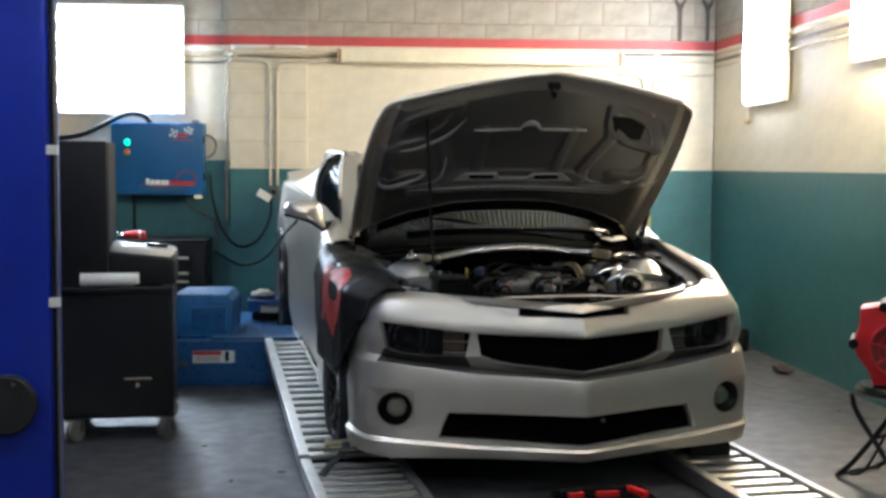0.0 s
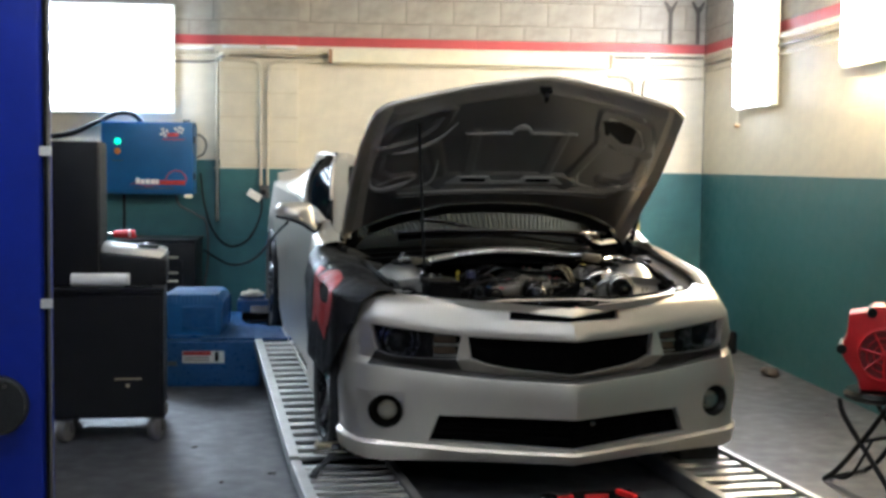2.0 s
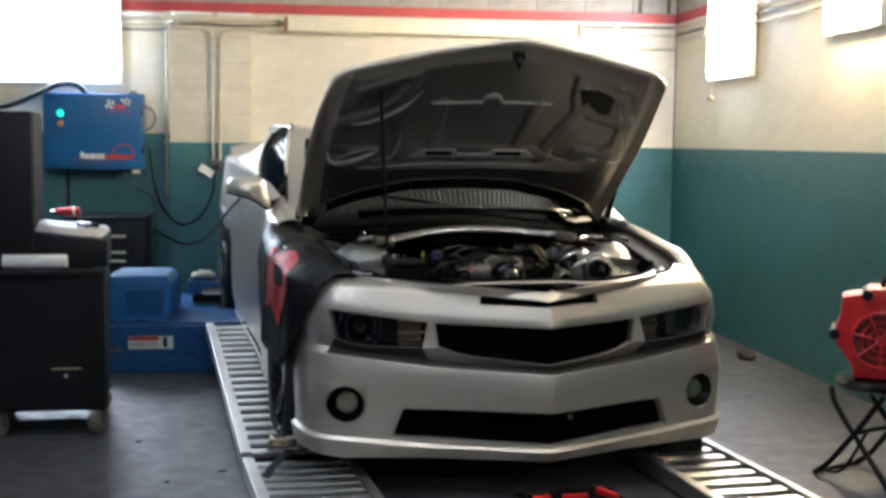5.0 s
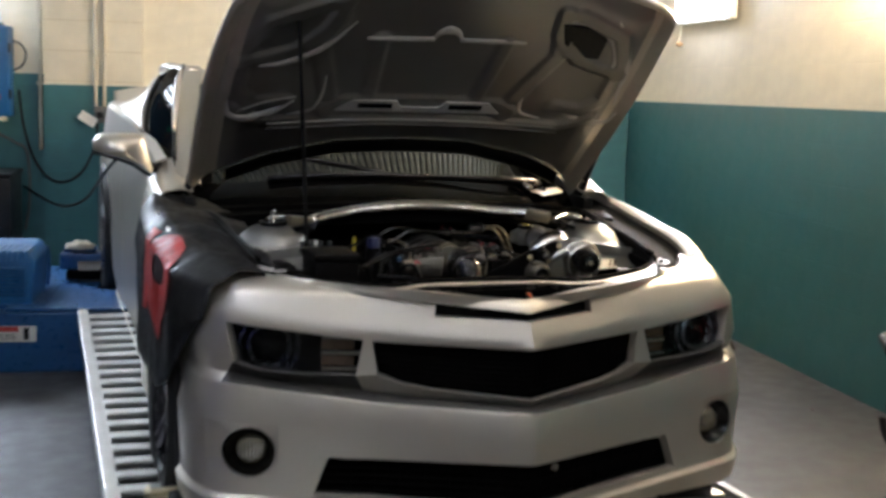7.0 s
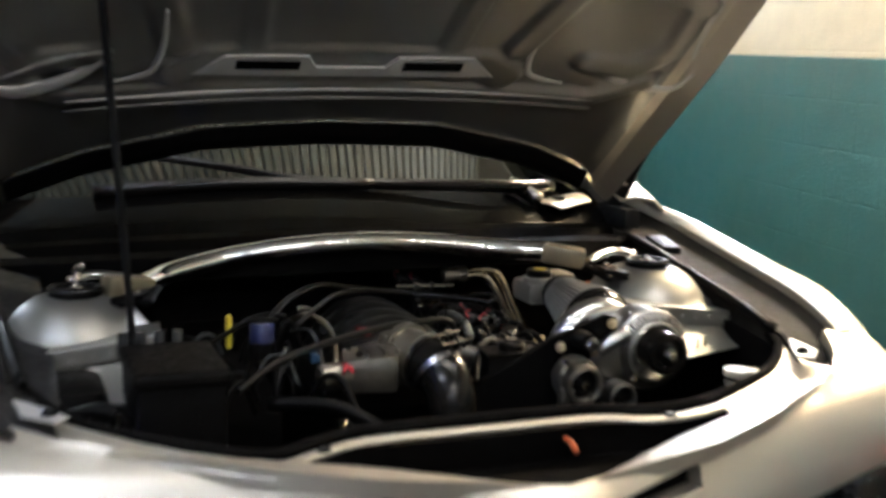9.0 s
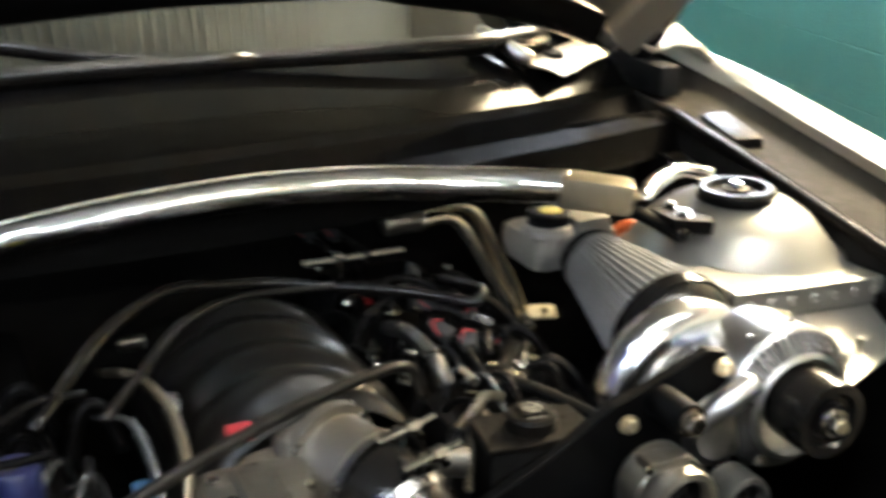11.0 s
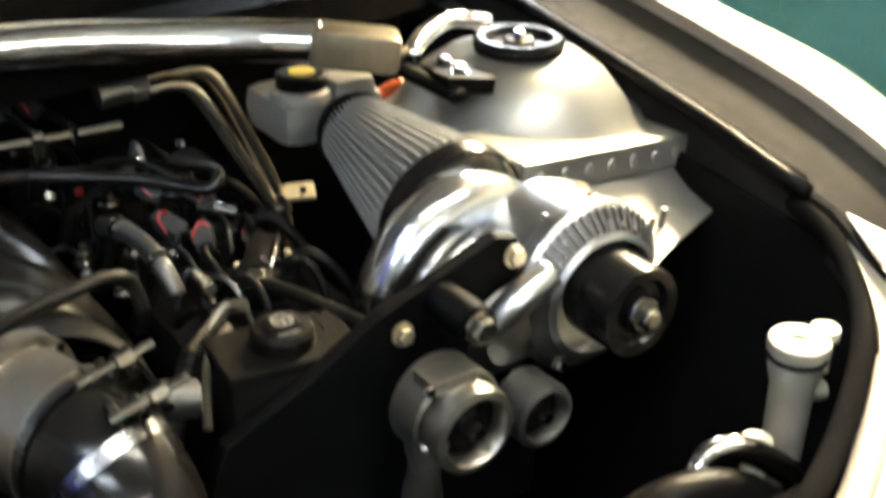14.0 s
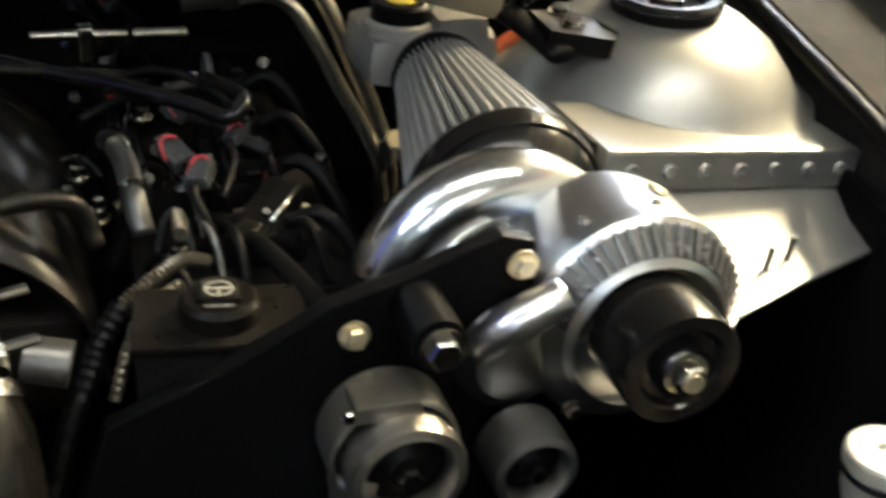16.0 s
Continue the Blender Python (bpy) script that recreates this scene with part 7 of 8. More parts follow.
for k in range(5):
    sh = thing("paper_sheet", pose(-1.755 + rp.uniform(-0.02, 0.02), 1.29 + k * 0.012, 0.968 + k * 0.004, 5, 6.5, rp.uniform(2, 9)), "white printed sheet on the sloping desk", "paper", "papers on the desk")
    part("sheet", sheet([[(-0.155, -0.12, 0), (0, -0.12, 0.001 * k), (0.155, -0.12, 0.0)], [(-0.155, 0.0, 0.001), (0, 0, 0.002), (0.155, 0.0, 0.002 * (k % 2))], [(-0.155, 0.12, 0.002), (0, 0.12, 0), (0.155, 0.12, 0.004)]], thick=0.0008), PAPER, sh, smooth=True)
    for j in range(4):
        part("text_bar", box(-0.11, -0.07 + j * 0.03, 0.0055 + 0.001 * k, 0.08, -0.063 + j * 0.03, 0.006 + 0.001 * k), GREY_PLASTIC, sh) if k == 4 else None
rm = thing("remote_control", pose(-1.69, 1.32, 0.985, 5, 6.5, 10), "black remote control on the papers", "remote")
part("case", box(-0.055, -0.02, 0.0, 0.055, 0.02, 0.022, 0.006), BLACK_GLOSS, rm, smooth=40)

# ---- tool chest by the wall ----
tc = thing("tool_chest", pose(-2.10, 4.62, 0), "black tool chest with bright drawer handles", "chest")
part("body", box(-0.30, 0.0, 0.06, 0.29, 0.5, 0.795, 0.008), BLACK_PAINT, tc, smooth=30)
part("lid", box(-0.31, -0.015, 0.797, 0.30, 0.51, 0.825, 0.006), BLACK_PAINT, tc)
for k in range(5):
    z = (0.09, 0.25, 0.41, 0.477, 0.60)[k]
    d = part("drawer", box(-0.28, -0.012, z, 0.19, -0.0005, z + 0.06, 0.003), BLACK_PAINT, tc)
    part("handle", box(-0.24, -0.034, z + 0.072, 0.158, -0.013, z + 0.088, 0.003), IVORY, d, "bright bar handle", smooth=40)
for x in (-0.24, 0.23):
    for y in (0.08, 0.42):
        part("castor", rod((x - 0.015, y, 0.035), (x + 0.015, y, 0.035), 0.035, 16), RUBBER, tc, smooth=40)
tl = thing("power_tool", pose(-2.38, 4.74, 0.825), "red power tool lying on the chest", "tool")
part("body", pipe([(-0.09, 0, 0.03), (0.0, 0, 0.035), (0.08, 0, 0.04)], [0.028, 0.034, 0.026], 12, 5), RED, tl, smooth=True)
part("handle", box(0.0, -0.02, 0.0, 0.09, 0.02, 0.024, 0.008), RED, tl, smooth=30)
part("chuck", rod((-0.14, 0, 0.028), (-0.09, 0, 0.03), 0.016, 12), STEEL, tl, smooth=40)
part("collar", rod((0.03, 0, 0.036), (0.045, 0, 0.037), 0.036, 16), WHITE, tl, smooth=40)

# ---- control box on the wall ----
bx = thing("control_box", pose(-2.24, YB, 1.175), "blue wall-mounted control box with lamps and a logo", "box")
part("case", box(-0.375, -0.235, 0.0, 0.375, -0.002, 0.595, 0.006), BOX_BLUE, bx, smooth=30)
part("door", box(-0.36, -0.250, 0.012, 0.368, -0.236, 0.585, 0.004), BOX_BLUE, bx, smooth=30)
for z, m, lab in ((0.433, GREEN_LIT, "green lit lamp"), (0.352, ORANGE_LAMP, "orange push button")):
    r = part("indicator", turned([(0.026, 0), (0.026, 0.008), (0.02, 0.010), (0.018, 0.018), (0, 0.022)], 24, Matrix.Translation((-0.24, -0.250, z)) @ Matrix.Rotation(radians(90), 4, "X")), m, bx, lab, smooth=40)
part("name_bar", box(-0.285, -0.2525, 0.272, -0.195, -0.2505, 0.279), GREY_PLASTIC, bx)
for s in (-1, 1):
    fl = bmesh.new()
    for i in range(4):
        for j in range(3):
            if (i + j) % 2 == 0:
                t = box(i * 0.018, 0, j * 0.022, i * 0.018 + 0.018, 0.002, j * 0.022 + 0.022)
                join(fl, t, Matrix.Translation((0.205 + s * 0.045 - (0.06 if s < 0 else 0.012), -0.2525, 0.485)) @ Matrix.Rotation(radians(-18 * s), 4, "Y"))
    part("chequer", fl, WHITE, bx, "chequered emblem")
part("emblem_bar", box(0.165, -0.2535, 0.475, 0.255, -0.2505, 0.505), RED_PAINT, bx)
part("emblem_bar", box(0.12, -0.2525, 0.448, 0.30, -0.2505, 0.455), RED_PAINT, bx)
for k, (x0, x1) in enumerate(((-0.092, -0.060), (-0.054, -0.022), (-0.016, 0.024), (0.030, 0.062), (0.067, 0.092))):
    part("logo_bar", box(x0, -0.2535, 0.082, x1, -0.2505, 0.122 if k else 0.134, 0.001), WHITE, bx)
part("logo_stroke", pipe([(-0.14, -0.252, 0.07), (-0.10, -0.252, 0.09), (0.0, -0.252, 0.066), (0.12, -0.252, 0.085), (0.30, -0.252, 0.105)], 0.006, 6, 6, flat=0.5), RED_PAINT, bx)
part("logo_block", box(0.10, -0.2535, 0.078, 0.31, -0.2505, 0.115, 0.002), RED_PAINT, bx)
part("logo_arc", pipe([(0.235 + 0.085 * math.cos(a), -0.252, 0.11 + 0.085 * math.sin(a)) for a in [math.pi * k / 12 for k in range(13)]], 0.005, 6, 2), RED_PAINT, bx, smooth=True)
part("logo_line", box(-0.105, -0.2525, 0.045, 0.22, -0.2505, 0.054), GREY_PLASTIC, bx)
for k in range(3):
    part("gland", rod((0.28 + k * 0.02, -0.10, 0.595), (0.28 + k * 0.02, -0.10, 0.62), 0.008, 10), BLACK_MATT, bx)
part("hinge", box(0.375, -0.24, 0.12, 0.39, -0.22, 0.18, 0.003), STEEL, bx)
part("hinge", box(0.375, -0.24, 0.42, 0.39, -0.22, 0.48, 0.003), STEEL, bx)
part("latch", box(0.30, -0.235, -0.03, 0.36, -0.20, 0.0, 0.004), IVORY, bx)


def cable(name, pts, r, m, label, category="cable"):
    t = thing(name, Matrix.Identity(4), label, category)
    part("run", pipe(pts, r, 8, 8), m, t, smooth=True)
    return t


cable("feed_cable", [(-2.28, 5.05, 1.75), (-2.36, 5.06, 1.83), (-2.50, 5.08, 1.84), (-2.68, 5.12, 1.76), (-2.95, 5.2, 1.66), (-3.4, 5.22, 1.62)], 0.022, BLACK_MATT, "thick dark cable into the control box")
cable("hanging_cable", [(-2.45, 5.1, 1.18), (-2.45, 5.12, 1.0), (-2.46, 5.15, 0.6)], 0.012, BLACK_MATT, "dark cable below the control box")
cable("loose_cable", [(-2.03, 5.15, 1.17), (-2.0, 5.17, 1.08), (-1.86, 5.18, 1.0), (-1.78, 5.2, 0.92), (-1.77, 5.2, 0.6), (-1.80, 5.2, 0.4)], 0.009, GREY_PLASTIC, "loose grey cable on the wall")
cable("wall_cable", [(-1.83, 5.2, 1.35), (-1.80, 5.2, 1.1), (-1.72, 5.18, 0.86), (-1.58, 5.1, 0.74), (-1.42, 5.05, 0.80), (-1.32, 5.08, 1.0), (-1.31, 5.10, 1.20)], 0.009, BLACK_MATT, "dark cable sagging from the socket")
cable("car_cable", [(-1.80, 5.15, 0.70), (-1.55, 4.9, 0.60), (-1.3, 4.0, 0.72), (-1.08, 2.6, 0.98), (-0.97, 1.9, 1.10)], 0.008, BLACK_MATT, "dark cable running to the car")
cable("coil_of_cable", [(-1.86, 5.2, 1.48), (-1.80, 5.19, 1.52), (-1.78, 5.19, 1.60), (-1.82, 5.2, 1.66), (-1.88, 5.2, 1.68)], 0.008, GREY_PLASTIC, "small coil of grey cable")
cable("yellow_cord", [(1.80, 4.9, 1.28), (1.83, 4.9, 1.15), (1.87, 4.9, 1.05), (1.88, 4.9, 0.5), (1.88, 4.9, 0.0)], 0.012, YELLOW_DIM, "yellow cord hanging by the wall")

# ---- pillar, paint edge and conduits ----
pl = bmesh.new()
PY0 = YB - 0.10
lv = [0, TEAL_TOP, RED_Z - 0.006, RED_Z + 0.07, H]
ring = [(-1.66, YB - 0.006), (-1.66, PY0), (-1.012, PY0), (-1.012, YB - 0.006)]
R = [[pl.verts.new((x, y, z)) for x, y in ring] for z in lv]
for k, (a, b) in enumerate(zip(R, R[1:])):
    for i in range(4):
        pl.faces.new((a[i], a[(i + 1) % 4], b[(i + 1) % 4], b[i])).material_index = k
setting("pillar", pl, [TEAL, CREAM, RED_LINE, RAW], "block pillar painted like the wall", "pillar")
setting("paint_edge", box(XR - 6.2, YB - 0.006, TEAL_TOP - 0.01, -1.662, YB + 0.003, 1.464), TEAL, "teal paint band on the wall", "wall")
for k in range(13):
    z = 0.203 * (k + 1)
    if z < 2.4:
        setting("mortar_joint", box(-1.6615, PY0 - 0.0008, z - 0.003, -1.0105, PY0 + 0.003, z + 0.003), TEAL_JOINT if z < TEAL_TOP else CREAM_JOINT, "painted mortar joint", "wall")
for z in (2.639, 2.842, 3.045):
    setting("mortar_joint", box(-1.6615, PY0 - 0.0008, z - 0.004, -1.0105, PY0 + 0.003, z + 0.004), MORTAR, "mortar joint", "wall")


def conduit(pts, r, label="painted metal conduit on the wall", m=None):
    t = thing("conduit", Matrix.Identity(4), label, "conduit", "conduits")
    part("tube", pipe(pts, r, 10, 6), m or CONDUIT, t, smooth=True)
    for p in pts[1:-1:2]:
        part("strap", box(p[0] - r * 1.8, p[1] - r * 1.1, p[2] - 0.012, p[0] + r * 1.8, p[1] + r * 1.3, p[2] + 0.012, 0.002), CONDUIT, t)
    return t


yc = YB - 0.025
yp = PY0 - 0.022
conduit([(-1.69, yc, 0.95), (-1.69, yc, 1.4), (-1.69, yc, 1.9), (-1.69, yc, 2.38)], 0.013)
conduit([(-1.319, yp, 1.25), (-1.319, yp, 1.6), (-1.319, yp, 2.0), (-1.325, yp, 2.22), (-1.36, yp, 2.28), (-1.45, yp, 2.295), (-1.66, yp, 2.30)], 0.012)
conduit([(-1.263, yp, 1.25), (-1.263, yp, 1.6), (-1.263, yp, 2.0), (-1.257, yp, 2.22), (-1.22, yp, 2.28), (-1.13, yp, 2.295), (-1.0, yp, 2.30), (-0.74, yc, 2.31)], 0.012)
conduit([(1.886, yc, 1.5), (1.886, yc, 1.9), (1.886, yc, 2.12), (1.86, yc, 2.20), (1.78, yc, 2.225), (1.66, yc, 2.23)], 0.012)
conduit([(1.975, yc, 1.5), (1.975, yc, 1.9), (1.975, yc, 2.12), (2.0, yc, 2.19), (2.08, yc, 2.215), (2.5, yc, 2.225)], 0.012)
conduit([(-3.6, yc, 2.40), (-2.4, yc, 2.40), (-1.72, yc, 2.40)], 0.016, "pale conduit below the red line", WHITE)
conduit([(-3.6, yc, 2.345), (-2.4, yc, 2.345), (-1.72, yc, 2.345), (-1.6, yp, 2.35), (-1.1, yp, 2.365), (-0.74, yc, 2.385)], 0.014)
conduit([(-3.6, yc, 2.29), (-2.4, yc, 2.29), (-1.75, yc, 2.29), (-1.6, yp, 2.335), (-1.1, yp, 2.325), (-0.74, yc, 2.345)], 0.010, "dark cable along the wall", CABLE_DARK)
conduit([(-1.64, yp, 2.41), (-1.3, yp, 2.41), (-1.02, yp, 2.41)], 0.014, "pale conduit on the pillar", WHITE)
conduit([(1.66, yc, 2.39), (2.0, yc, 2.395), (2.3, yc, 2.40), (2.49, yc - 0.02, 2.40)], 0.012, "dark cable along the wall", CABLE_DARK)
conduit([(1.66, yc, 2.345), (2.0, yc, 2.335), (2.3, yc, 2.34), (2.49, yc - 0.02, 2.335)], 0.012)
xs = XR - 0.025
conduit([(xs, 5.15, 2.395), (xs, 4.4, 2.395), (xs, 3.2, 2.395), (xs, 1.5, 2.395), (xs, -1.0, 2.395)], 0.014, "grey conduit along the side wall")
conduit([(xs, 5.15, 2.335), (xs, 4.4, 2.335), (xs, 3.2, 2.335), (xs, 1.5, 2.335), (xs, -1.0, 2.335)], 0.012, "dark cable along the side wall", CABLE_DARK)
conduit([(xs, 5.15, 2.275), (xs, 4.4, 2.275), (xs, 3.2, 2.275), (xs, 1.5, 2.275)], 0.011, "grey conduit along the side wall")
so = thing("wall_socket", pose(-1.29, PY0, 1.20), "grey wall socket with a white tag hanging from it", "socket")
part("plate", box(-0.04, -0.045, -0.055, 0.045, -0.001, 0.055, 0.005), GREY_PLASTIC, so)
part("plug", box(-0.02, -0.08, -0.02, 0.02, -0.046, 0.02, 0.005), BLACK_MATT, so)
b = box(-0.065, -0.006, -0.035, 0.055, 0.0, 0.03, 0.003)
bmesh.ops.transform(b, matrix=pose(-0.075, -0.05, -0.03, 0, 32, 0), verts=b.verts)
part("tag", b, PAPER, so, "white paper tag")

# ---- unlit lamp housing below the red line ----
lh = thing("lamp_housing", pose(0.46, YB, 2.35), "long cream lamp housing, unlit, on the wall", "lamp")
part("channel", prism([(-0.06, -0.10), (0.052, -0.10), (0.058, -0.02), (0.058, 0.0), (-0.06, 0.0)], 2.37, Matrix(((0, 0, 1, -1.185), (0, 1, 0, -0.002), (1, 0, 0, 0), (0, 0, 0, 1))), bevel=0.004), IVORY, lh, smooth=30)
part("lower_edge", box(-1.19, -0.108, -0.066, 1.19, -0.098, -0.052, 0.002), IVORY_DARK, lh)
for s in (-1, 1):
    e = part("end_cap", box(s * 1.20 - 0.016, -0.105, -0.058, s * 1.20 + 0.016, -0.002, 0.058, 0.004), RUST, lh, "rusty end cap")
    for z in (-0.03, 0.03):
        part("socket", box(s * 1.225 - 0.012, -0.09, z - 0.014, s * 1.225 + 0.012, -0.05, z + 0.014, 0.003), IVORY, e)
for z0, x in ((2.52, 2.20), (2.52, 2.445)):
    stn = thing("steel_strap", pose(x, YB - 0.012, z0), "dark rusty steel strap on the block wall", "bracket", "steel straps")
    part("bar", prism([(-0.016, 0.0), (0.016, 0.0), (0.018, 0.26), (0.06, 0.36), (0.045, 0.37), (0.0, 0.31), (-0.045, 0.37), (-0.06, 0.36), (-0.018, 0.26)], 0.008, Matrix(((1, 0, 0, 0), (0, 0, -1, 0.004), (0, 1, 0, 0), (0, 0, 0, 1)))), RUST_DARK, stn)

# ---- pull cord of the side lamp ----
pc = thing("pull_cord", pose(XR - 0.06, 4.15, 1.76), "short pull cord with a brown wooden knob", "cord")
part("cord", rod((0, 0, 0.03), (0, -0.02, 0.2), 0.004, 6), IVORY, pc)
part("knob", turned([(0.0, 0), (0.02, 0.006), (0.026, 0.02), (0.018, 0.036), (0, 0.04)], 16), WOOD, pc, smooth=True)

# ---- blue lift post ----
po = thing("lift_post", pose(-2.025, -0.40, 0), "tall blue steel lift post with a black rubber disc", "post")
part("column", prism([(-0.25, -0.2), (0.22, -0.2), (0.235, -0.185), (0.235, -0.165), (0.18, -0.16), (0.18, 0.2), (-0.25, 0.2)], 3.55, Matrix.Translation((0, 0, 0.02)), bevel=0.006), LIFT_BLUE, po, smooth=30)
part("foot", box(-0.3, -0.25, 0.0, 0.30, 0.25, 0.02, 0.004), LIFT_BLUE, po)
part("edge_strip", box(0.236, -0.20, 0.03, 0.250, -0.17, 3.4, 0.004), BLACK_MATT, po, "black edge strip")
part("edge_cable", pipe([(0.256, -0.19, 0.05), (0.254, -0.19, 0.8), (0.258, -0.19, 1.6), (0.254, -0.19, 3.2)], 0.005, 8, 6), CASTOR, po, "pale cable", smooth=True)
for z in (1.48, 0.905):
    part("tag", box(0.225, -0.214, z - 0.018, 0.268, -0.199, z + 0.018, 0.003), PAPER, po, "white tag")
pad = part("disc", turned([(0.0, 0), (0.105, 0), (0.112, 0.006), (0.112, 0.04), (0.10, 0.05)], 36, Matrix.Translation((0.068, -0.205, 0.52)) @ Matrix.Rotation(radians(-90), 4, "X") @ Matrix.Translation((0, 0, -0.045))), RUBBER, po, "black rubber disc", smooth=30)
part("disc_bolt", turned([(0.012, 0), (0.012, 0.01), (0, 0.012)], 6, Matrix.Translation((0.10, -0.25, 0.60)) @ Matrix.Rotation(radians(90), 4, "X")), STEEL, pad)

# ---- red blower on a folding stool ----
bl = thing("blower", pose(1.80, 0.0, 0.455, 0, 0, -25), "red plastic blower with a spoked grille", "blower")
out = [(-0.10, 0.0), (0.13, 0.0), (0.17, 0.06), (0.205, 0.16), (0.185, 0.30), (0.13, 0.365), (0.05, 0.385), (-0.055, 0.385), (-0.075, 0.36), (-0.16, 0.345), (-0.165, 0.25), (-0.195, 0.18), (-0.17, 0.13), (-0.115, 0.055)]
part("housing", prism(out, 0.20, Matrix(((1, 0, 0, 0), (0, 0, 1, -0.10), (0, 1, 0, 0), (0, 0, 0, 1))), bevel=0.012), RED, bl, "red moulded housing", smooth=30)
ax = Matrix.Translation((0.0, -0.10, 0.165)) @ Matrix.Rotation(radians(90), 4, "X")
gr = part("grille", turned([(0.122, -0.002), (0.128, 0.006), (0.115, 0.010), (0.108, 0.0), (0.106, -0.006)], 40, ax, cap=False), RED, bl, smooth=40)
part("recess", turned([(0.0, 0.001), (0.108, 0.001)], 40, ax, cap=False), DEEP_RED, gr, "dark red recess")
for k in range(7):
    a = 2 * math.pi * k / 7 + 0.22
    part("spoke", pipe([ax @ Vector((0.015 * math.cos(a), 0.015 * math.sin(a), 0.008)), ax @ Vector((0.11 * math.cos(a), 0.11 * math.sin(a), 0.006))], 0.006, 6, 2, smooth=False), RED, gr)
for r in (0.045, 0.075):
    part("ring", turned([(r, 0.002), (r + 0.003, 0.006), (r + 0.006, 0.002)], 36, ax, cap=False), RED, gr)
part("hub", turned([(0.022, 0.0), (0.022, 0.010), (0, 0.014)], 20, ax), RED, gr, smooth=40)
for x, z in ((-0.185, 0.185), (-0.06, 0.355), (0.19, 0.30), (0.20, 0.10)):
    part("bumper", rod((x, -0.115, z), (x, 0.11, z), 0.022, 14), BLACK_MATT, bl, smooth=40)
part("carry_handle", pipe([(0.0, -0.03, 0.385), (0.02, -0.03, 0.42), (0.10, -0.03, 0.42), (0.13, -0.03, 0.37)], 0.012, 8, 5), BLACK_MATT, bl, smooth=True)
part("nozzle", box(0.17, -0.07, 0.28, 0.26, 0.07, 0.37, 0.01), WHITE, bl, "pale nozzle")
sl = thing("folding_stool", pose(1.80, 0.0, 0, 0, 0, -62), "black folding stool with crossed tube legs", "stool")
part("seat", turned([(0.0, 0.40), (0.15, 0.40), (0.172, 0.412), (0.178, 0.43), (0.165, 0.448), (0.0, 0.452)], 40), BLACK_GLOSS, sl, "round black padded seat", smooth=40)
for y in (-0.13, 0.13):
    part("leg", pipe([(-0.14, y, 0.40), (-0.10, y, 0.31), (0.12, y * 1.1, 0.08), (0.17, y * 1.1, 0.012)], 0.012, 10, 5), BLACK_PAINT, sl, smooth=True)
    part("leg", pipe([(0.12, y, 0.40), (0.02, y, 0.26), (-0.12, y * 1.1, 0.08), (-0.20, y * 1.1, 0.012)], 0.012, 10, 5), BLACK_PAINT, sl, smooth=True)
for x, z in ((-0.20, 0.014), (0.17, 0.014), (0.0, 0.225)):
    part("stretcher", rod((x, -0.14, z), (x, 0.14, z), 0.010, 10), BLACK_PAINT, sl, smooth=40)
part("rung", pipe([(-0.19, -0.14, 0.03), (-0.05, -0.15, 0.06), (0.06, -0.14, 0.25)], 0.007, 8, 5), BLACK_PAINT, sl, smooth=True)

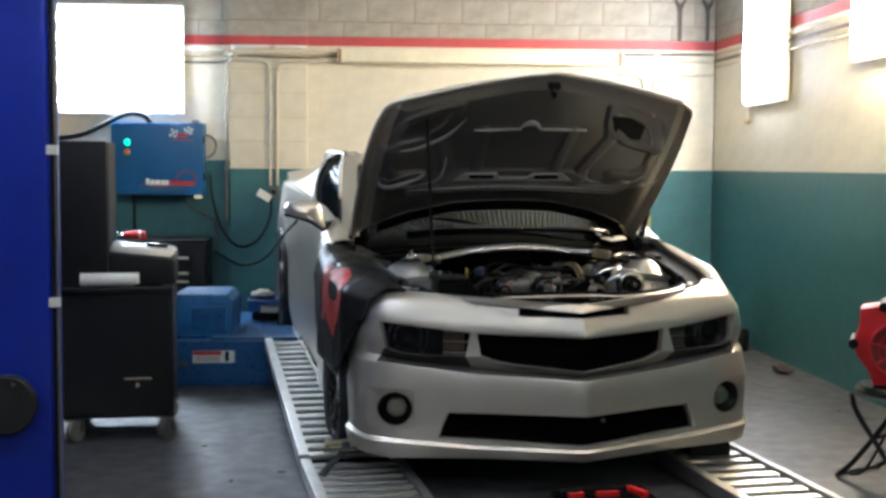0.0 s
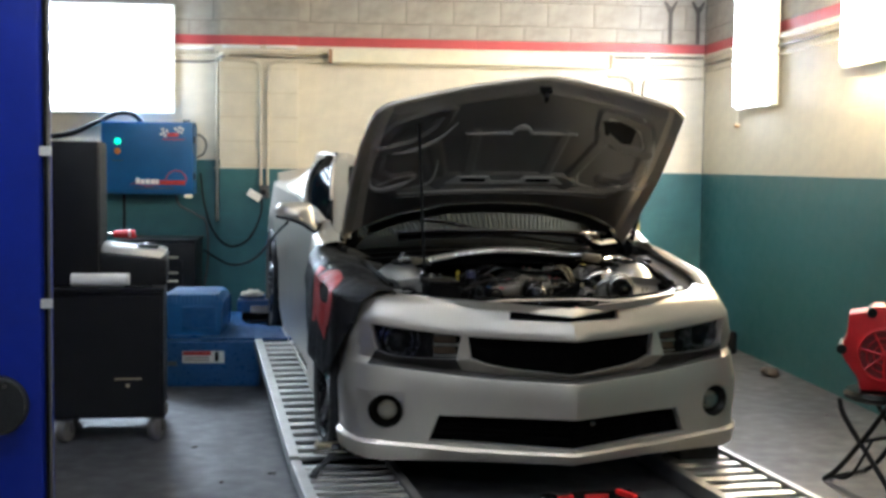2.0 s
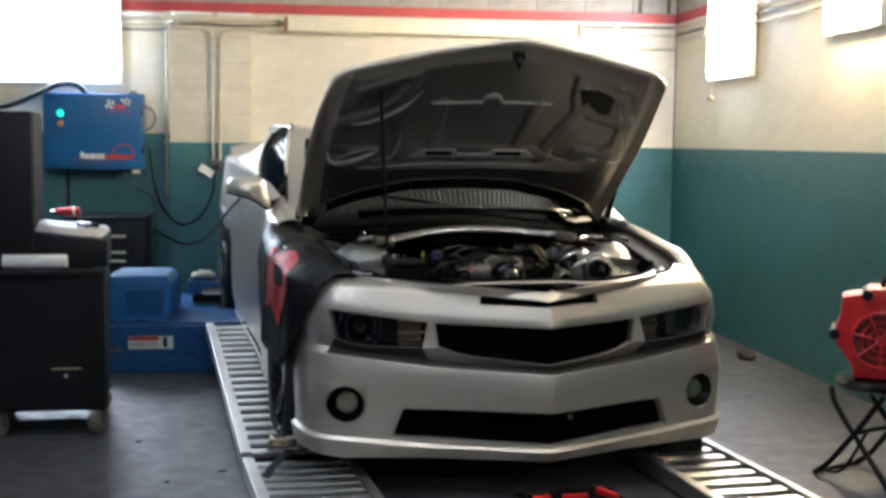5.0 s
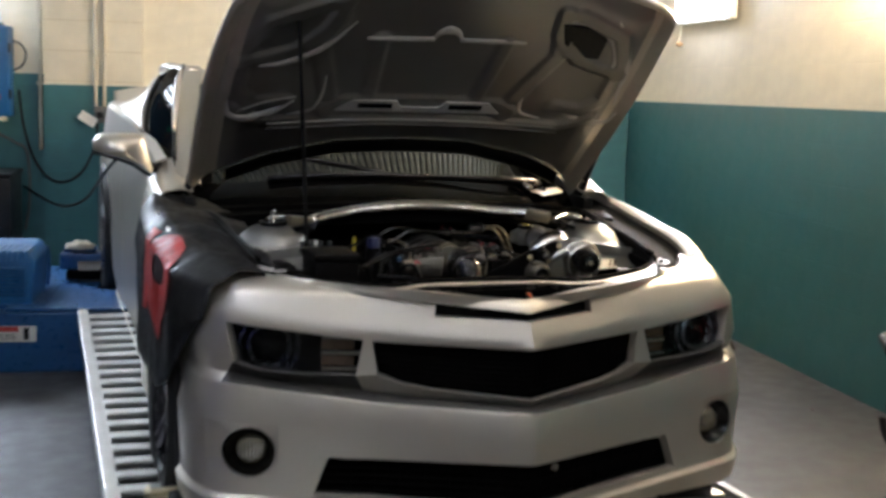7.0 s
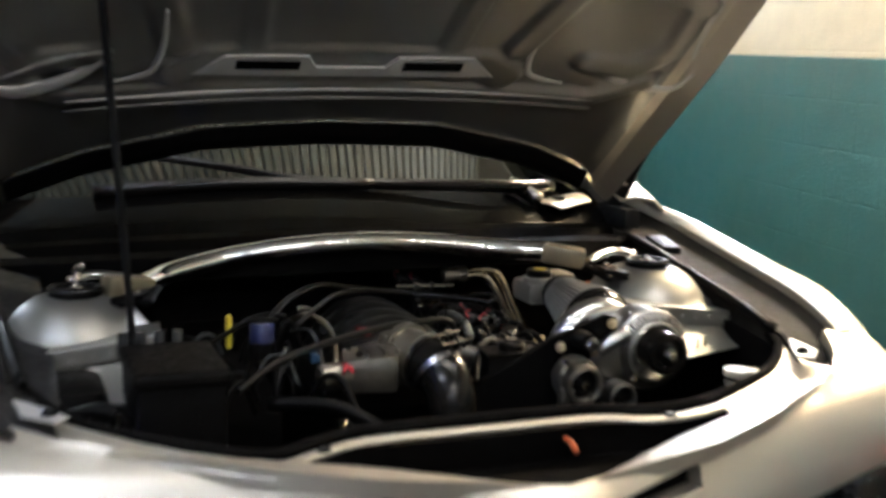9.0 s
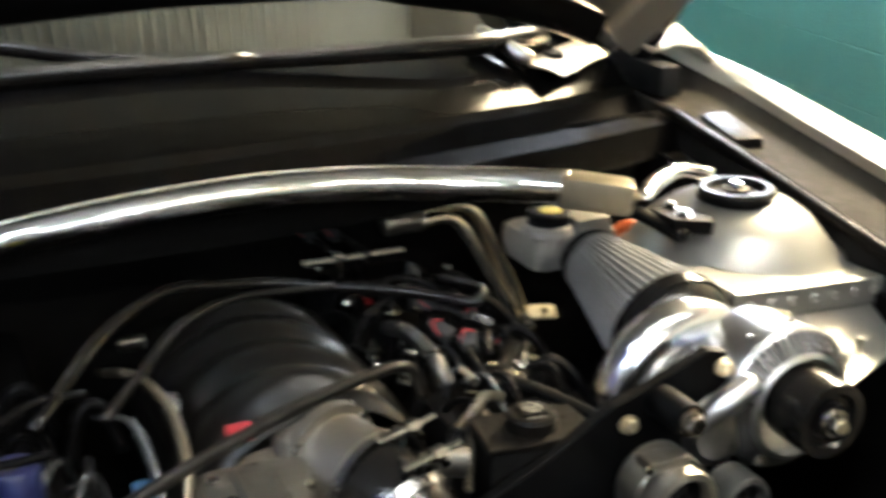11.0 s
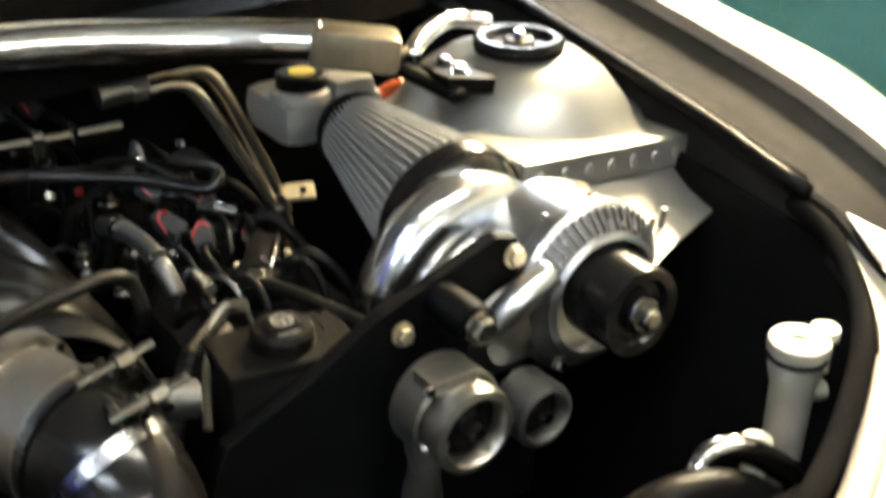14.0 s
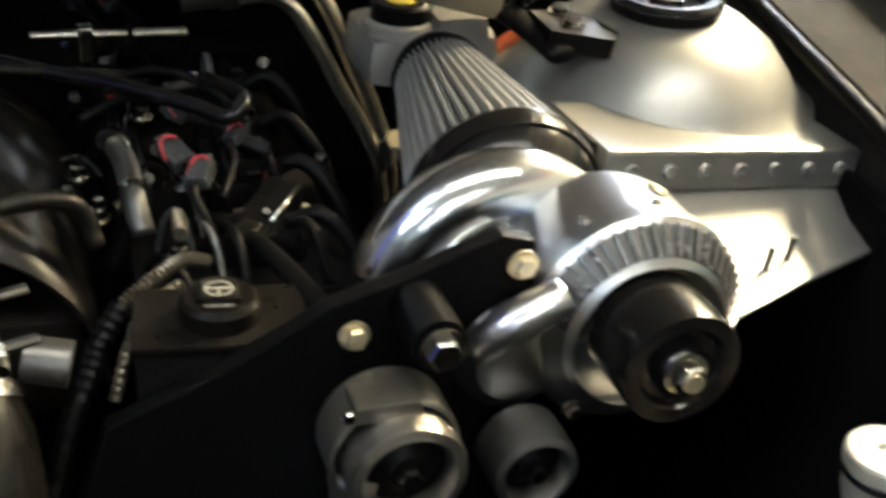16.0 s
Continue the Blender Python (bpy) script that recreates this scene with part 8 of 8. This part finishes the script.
# ---- things by the side wall ----
db = thing("old_glove", pose(2.36, 2.98, 0.0, 0, 0, 80), "brown crumpled work glove on the floor", "glove")
rg = bmesh.new()
bmesh.ops.create_icosphere(rg, subdivisions=3, radius=1)
for v in rg.verts:
    k = 1 + 0.4 * noise.noise(v.co * 1.8 + Vector((4, 0, 0)))
    v.co = Vector((v.co.x * 0.13 * k, v.co.y * 0.06 * k, max(0.0, 0.02 + v.co.z * 0.03 * k)))
part("cloth", rg, BROWN, db, smooth=True)
cn = thing("black_can", pose(2.38, 4.0, 0), "small black can by the wall", "can")
part("tin", turned([(0.0, 0), (0.07, 0), (0.075, 0.01), (0.075, 0.15), (0.06, 0.17), (0, 0.172)], 28), BLACK_MATT, cn, smooth=40)
rl = random.Random(11)
for k in range(7):
    x, y = ((2.2, 1.6), (1.55, 1.75), (-0.98, 0.35), (-1.2, 0.2), (2.3, 0.9), (1.7, 2.3), (-1.4, 0.9))[k]
    cp = thing("litter", pose(x, y, 0, 0, 0, rl.uniform(0, 180)), "small dark scrap of litter on the floor", "litter", "litter on the floor")
    part("scrap", prism([(-0.018, -0.007), (0.012, -0.009), (0.02, 0.003), (-0.003, 0.008)], 0.004), BROWN, cp)


# ---- the blocks of the walls, each one a piece ----
def lay_blocks(parent, length, place, first, skip=lambda u, z: False):
    """Courses of blocks along a wall; place(u, z) gives the pose of a block u metres along."""
    shapes = {}
    z = 0.0
    row = 0
    cuts = [TEAL_TOP, RED_Z, RED_Z + 0.078]
    while z < H - 0.01:
        top = min(z + COURSE, H)
        levels = [z] + [c for c in cuts if z + 0.012 < c < top - 0.012] + [top]
        for lo, hi in zip(levels, levels[1:]):
            mid = (lo + hi) / 2
            m = TEAL if mid < TEAL_TOP else CREAM if mid < RED_Z else RED_LINE if mid < RED_Z + 0.078 else RAW
            u = first + (BLOCK / 2 if row % 2 else 0) - BLOCK
            while u < length:
                a, b = max(u, 0), min(u + BLOCK, length)
                if b - a > 0.02 and not skip((a + b) / 2, mid):
                    key = (round(b - a, 3), round(hi - lo, 3), m.name)
                    if key not in shapes:
                        shapes[key] = block_mesh(b - a, hi - lo, m)
                    ob = new("block", shapes[key])
                    ob.parent = parent
                    ob.matrix_basis = place(a, lo)
                u += BLOCK
        z = top
        row += 1


lay_blocks(back, 6.2, lambda u, z: pose(XR - 6.2 + u, YB + 0.004, z), 0.13, lambda u, z: z > 3.1)
lay_blocks(side, 5.6, lambda u, z: pose(XR + 0.004, YB - u, z, 0, 0, -90), 0.2, lambda u, z: z > 3.1)
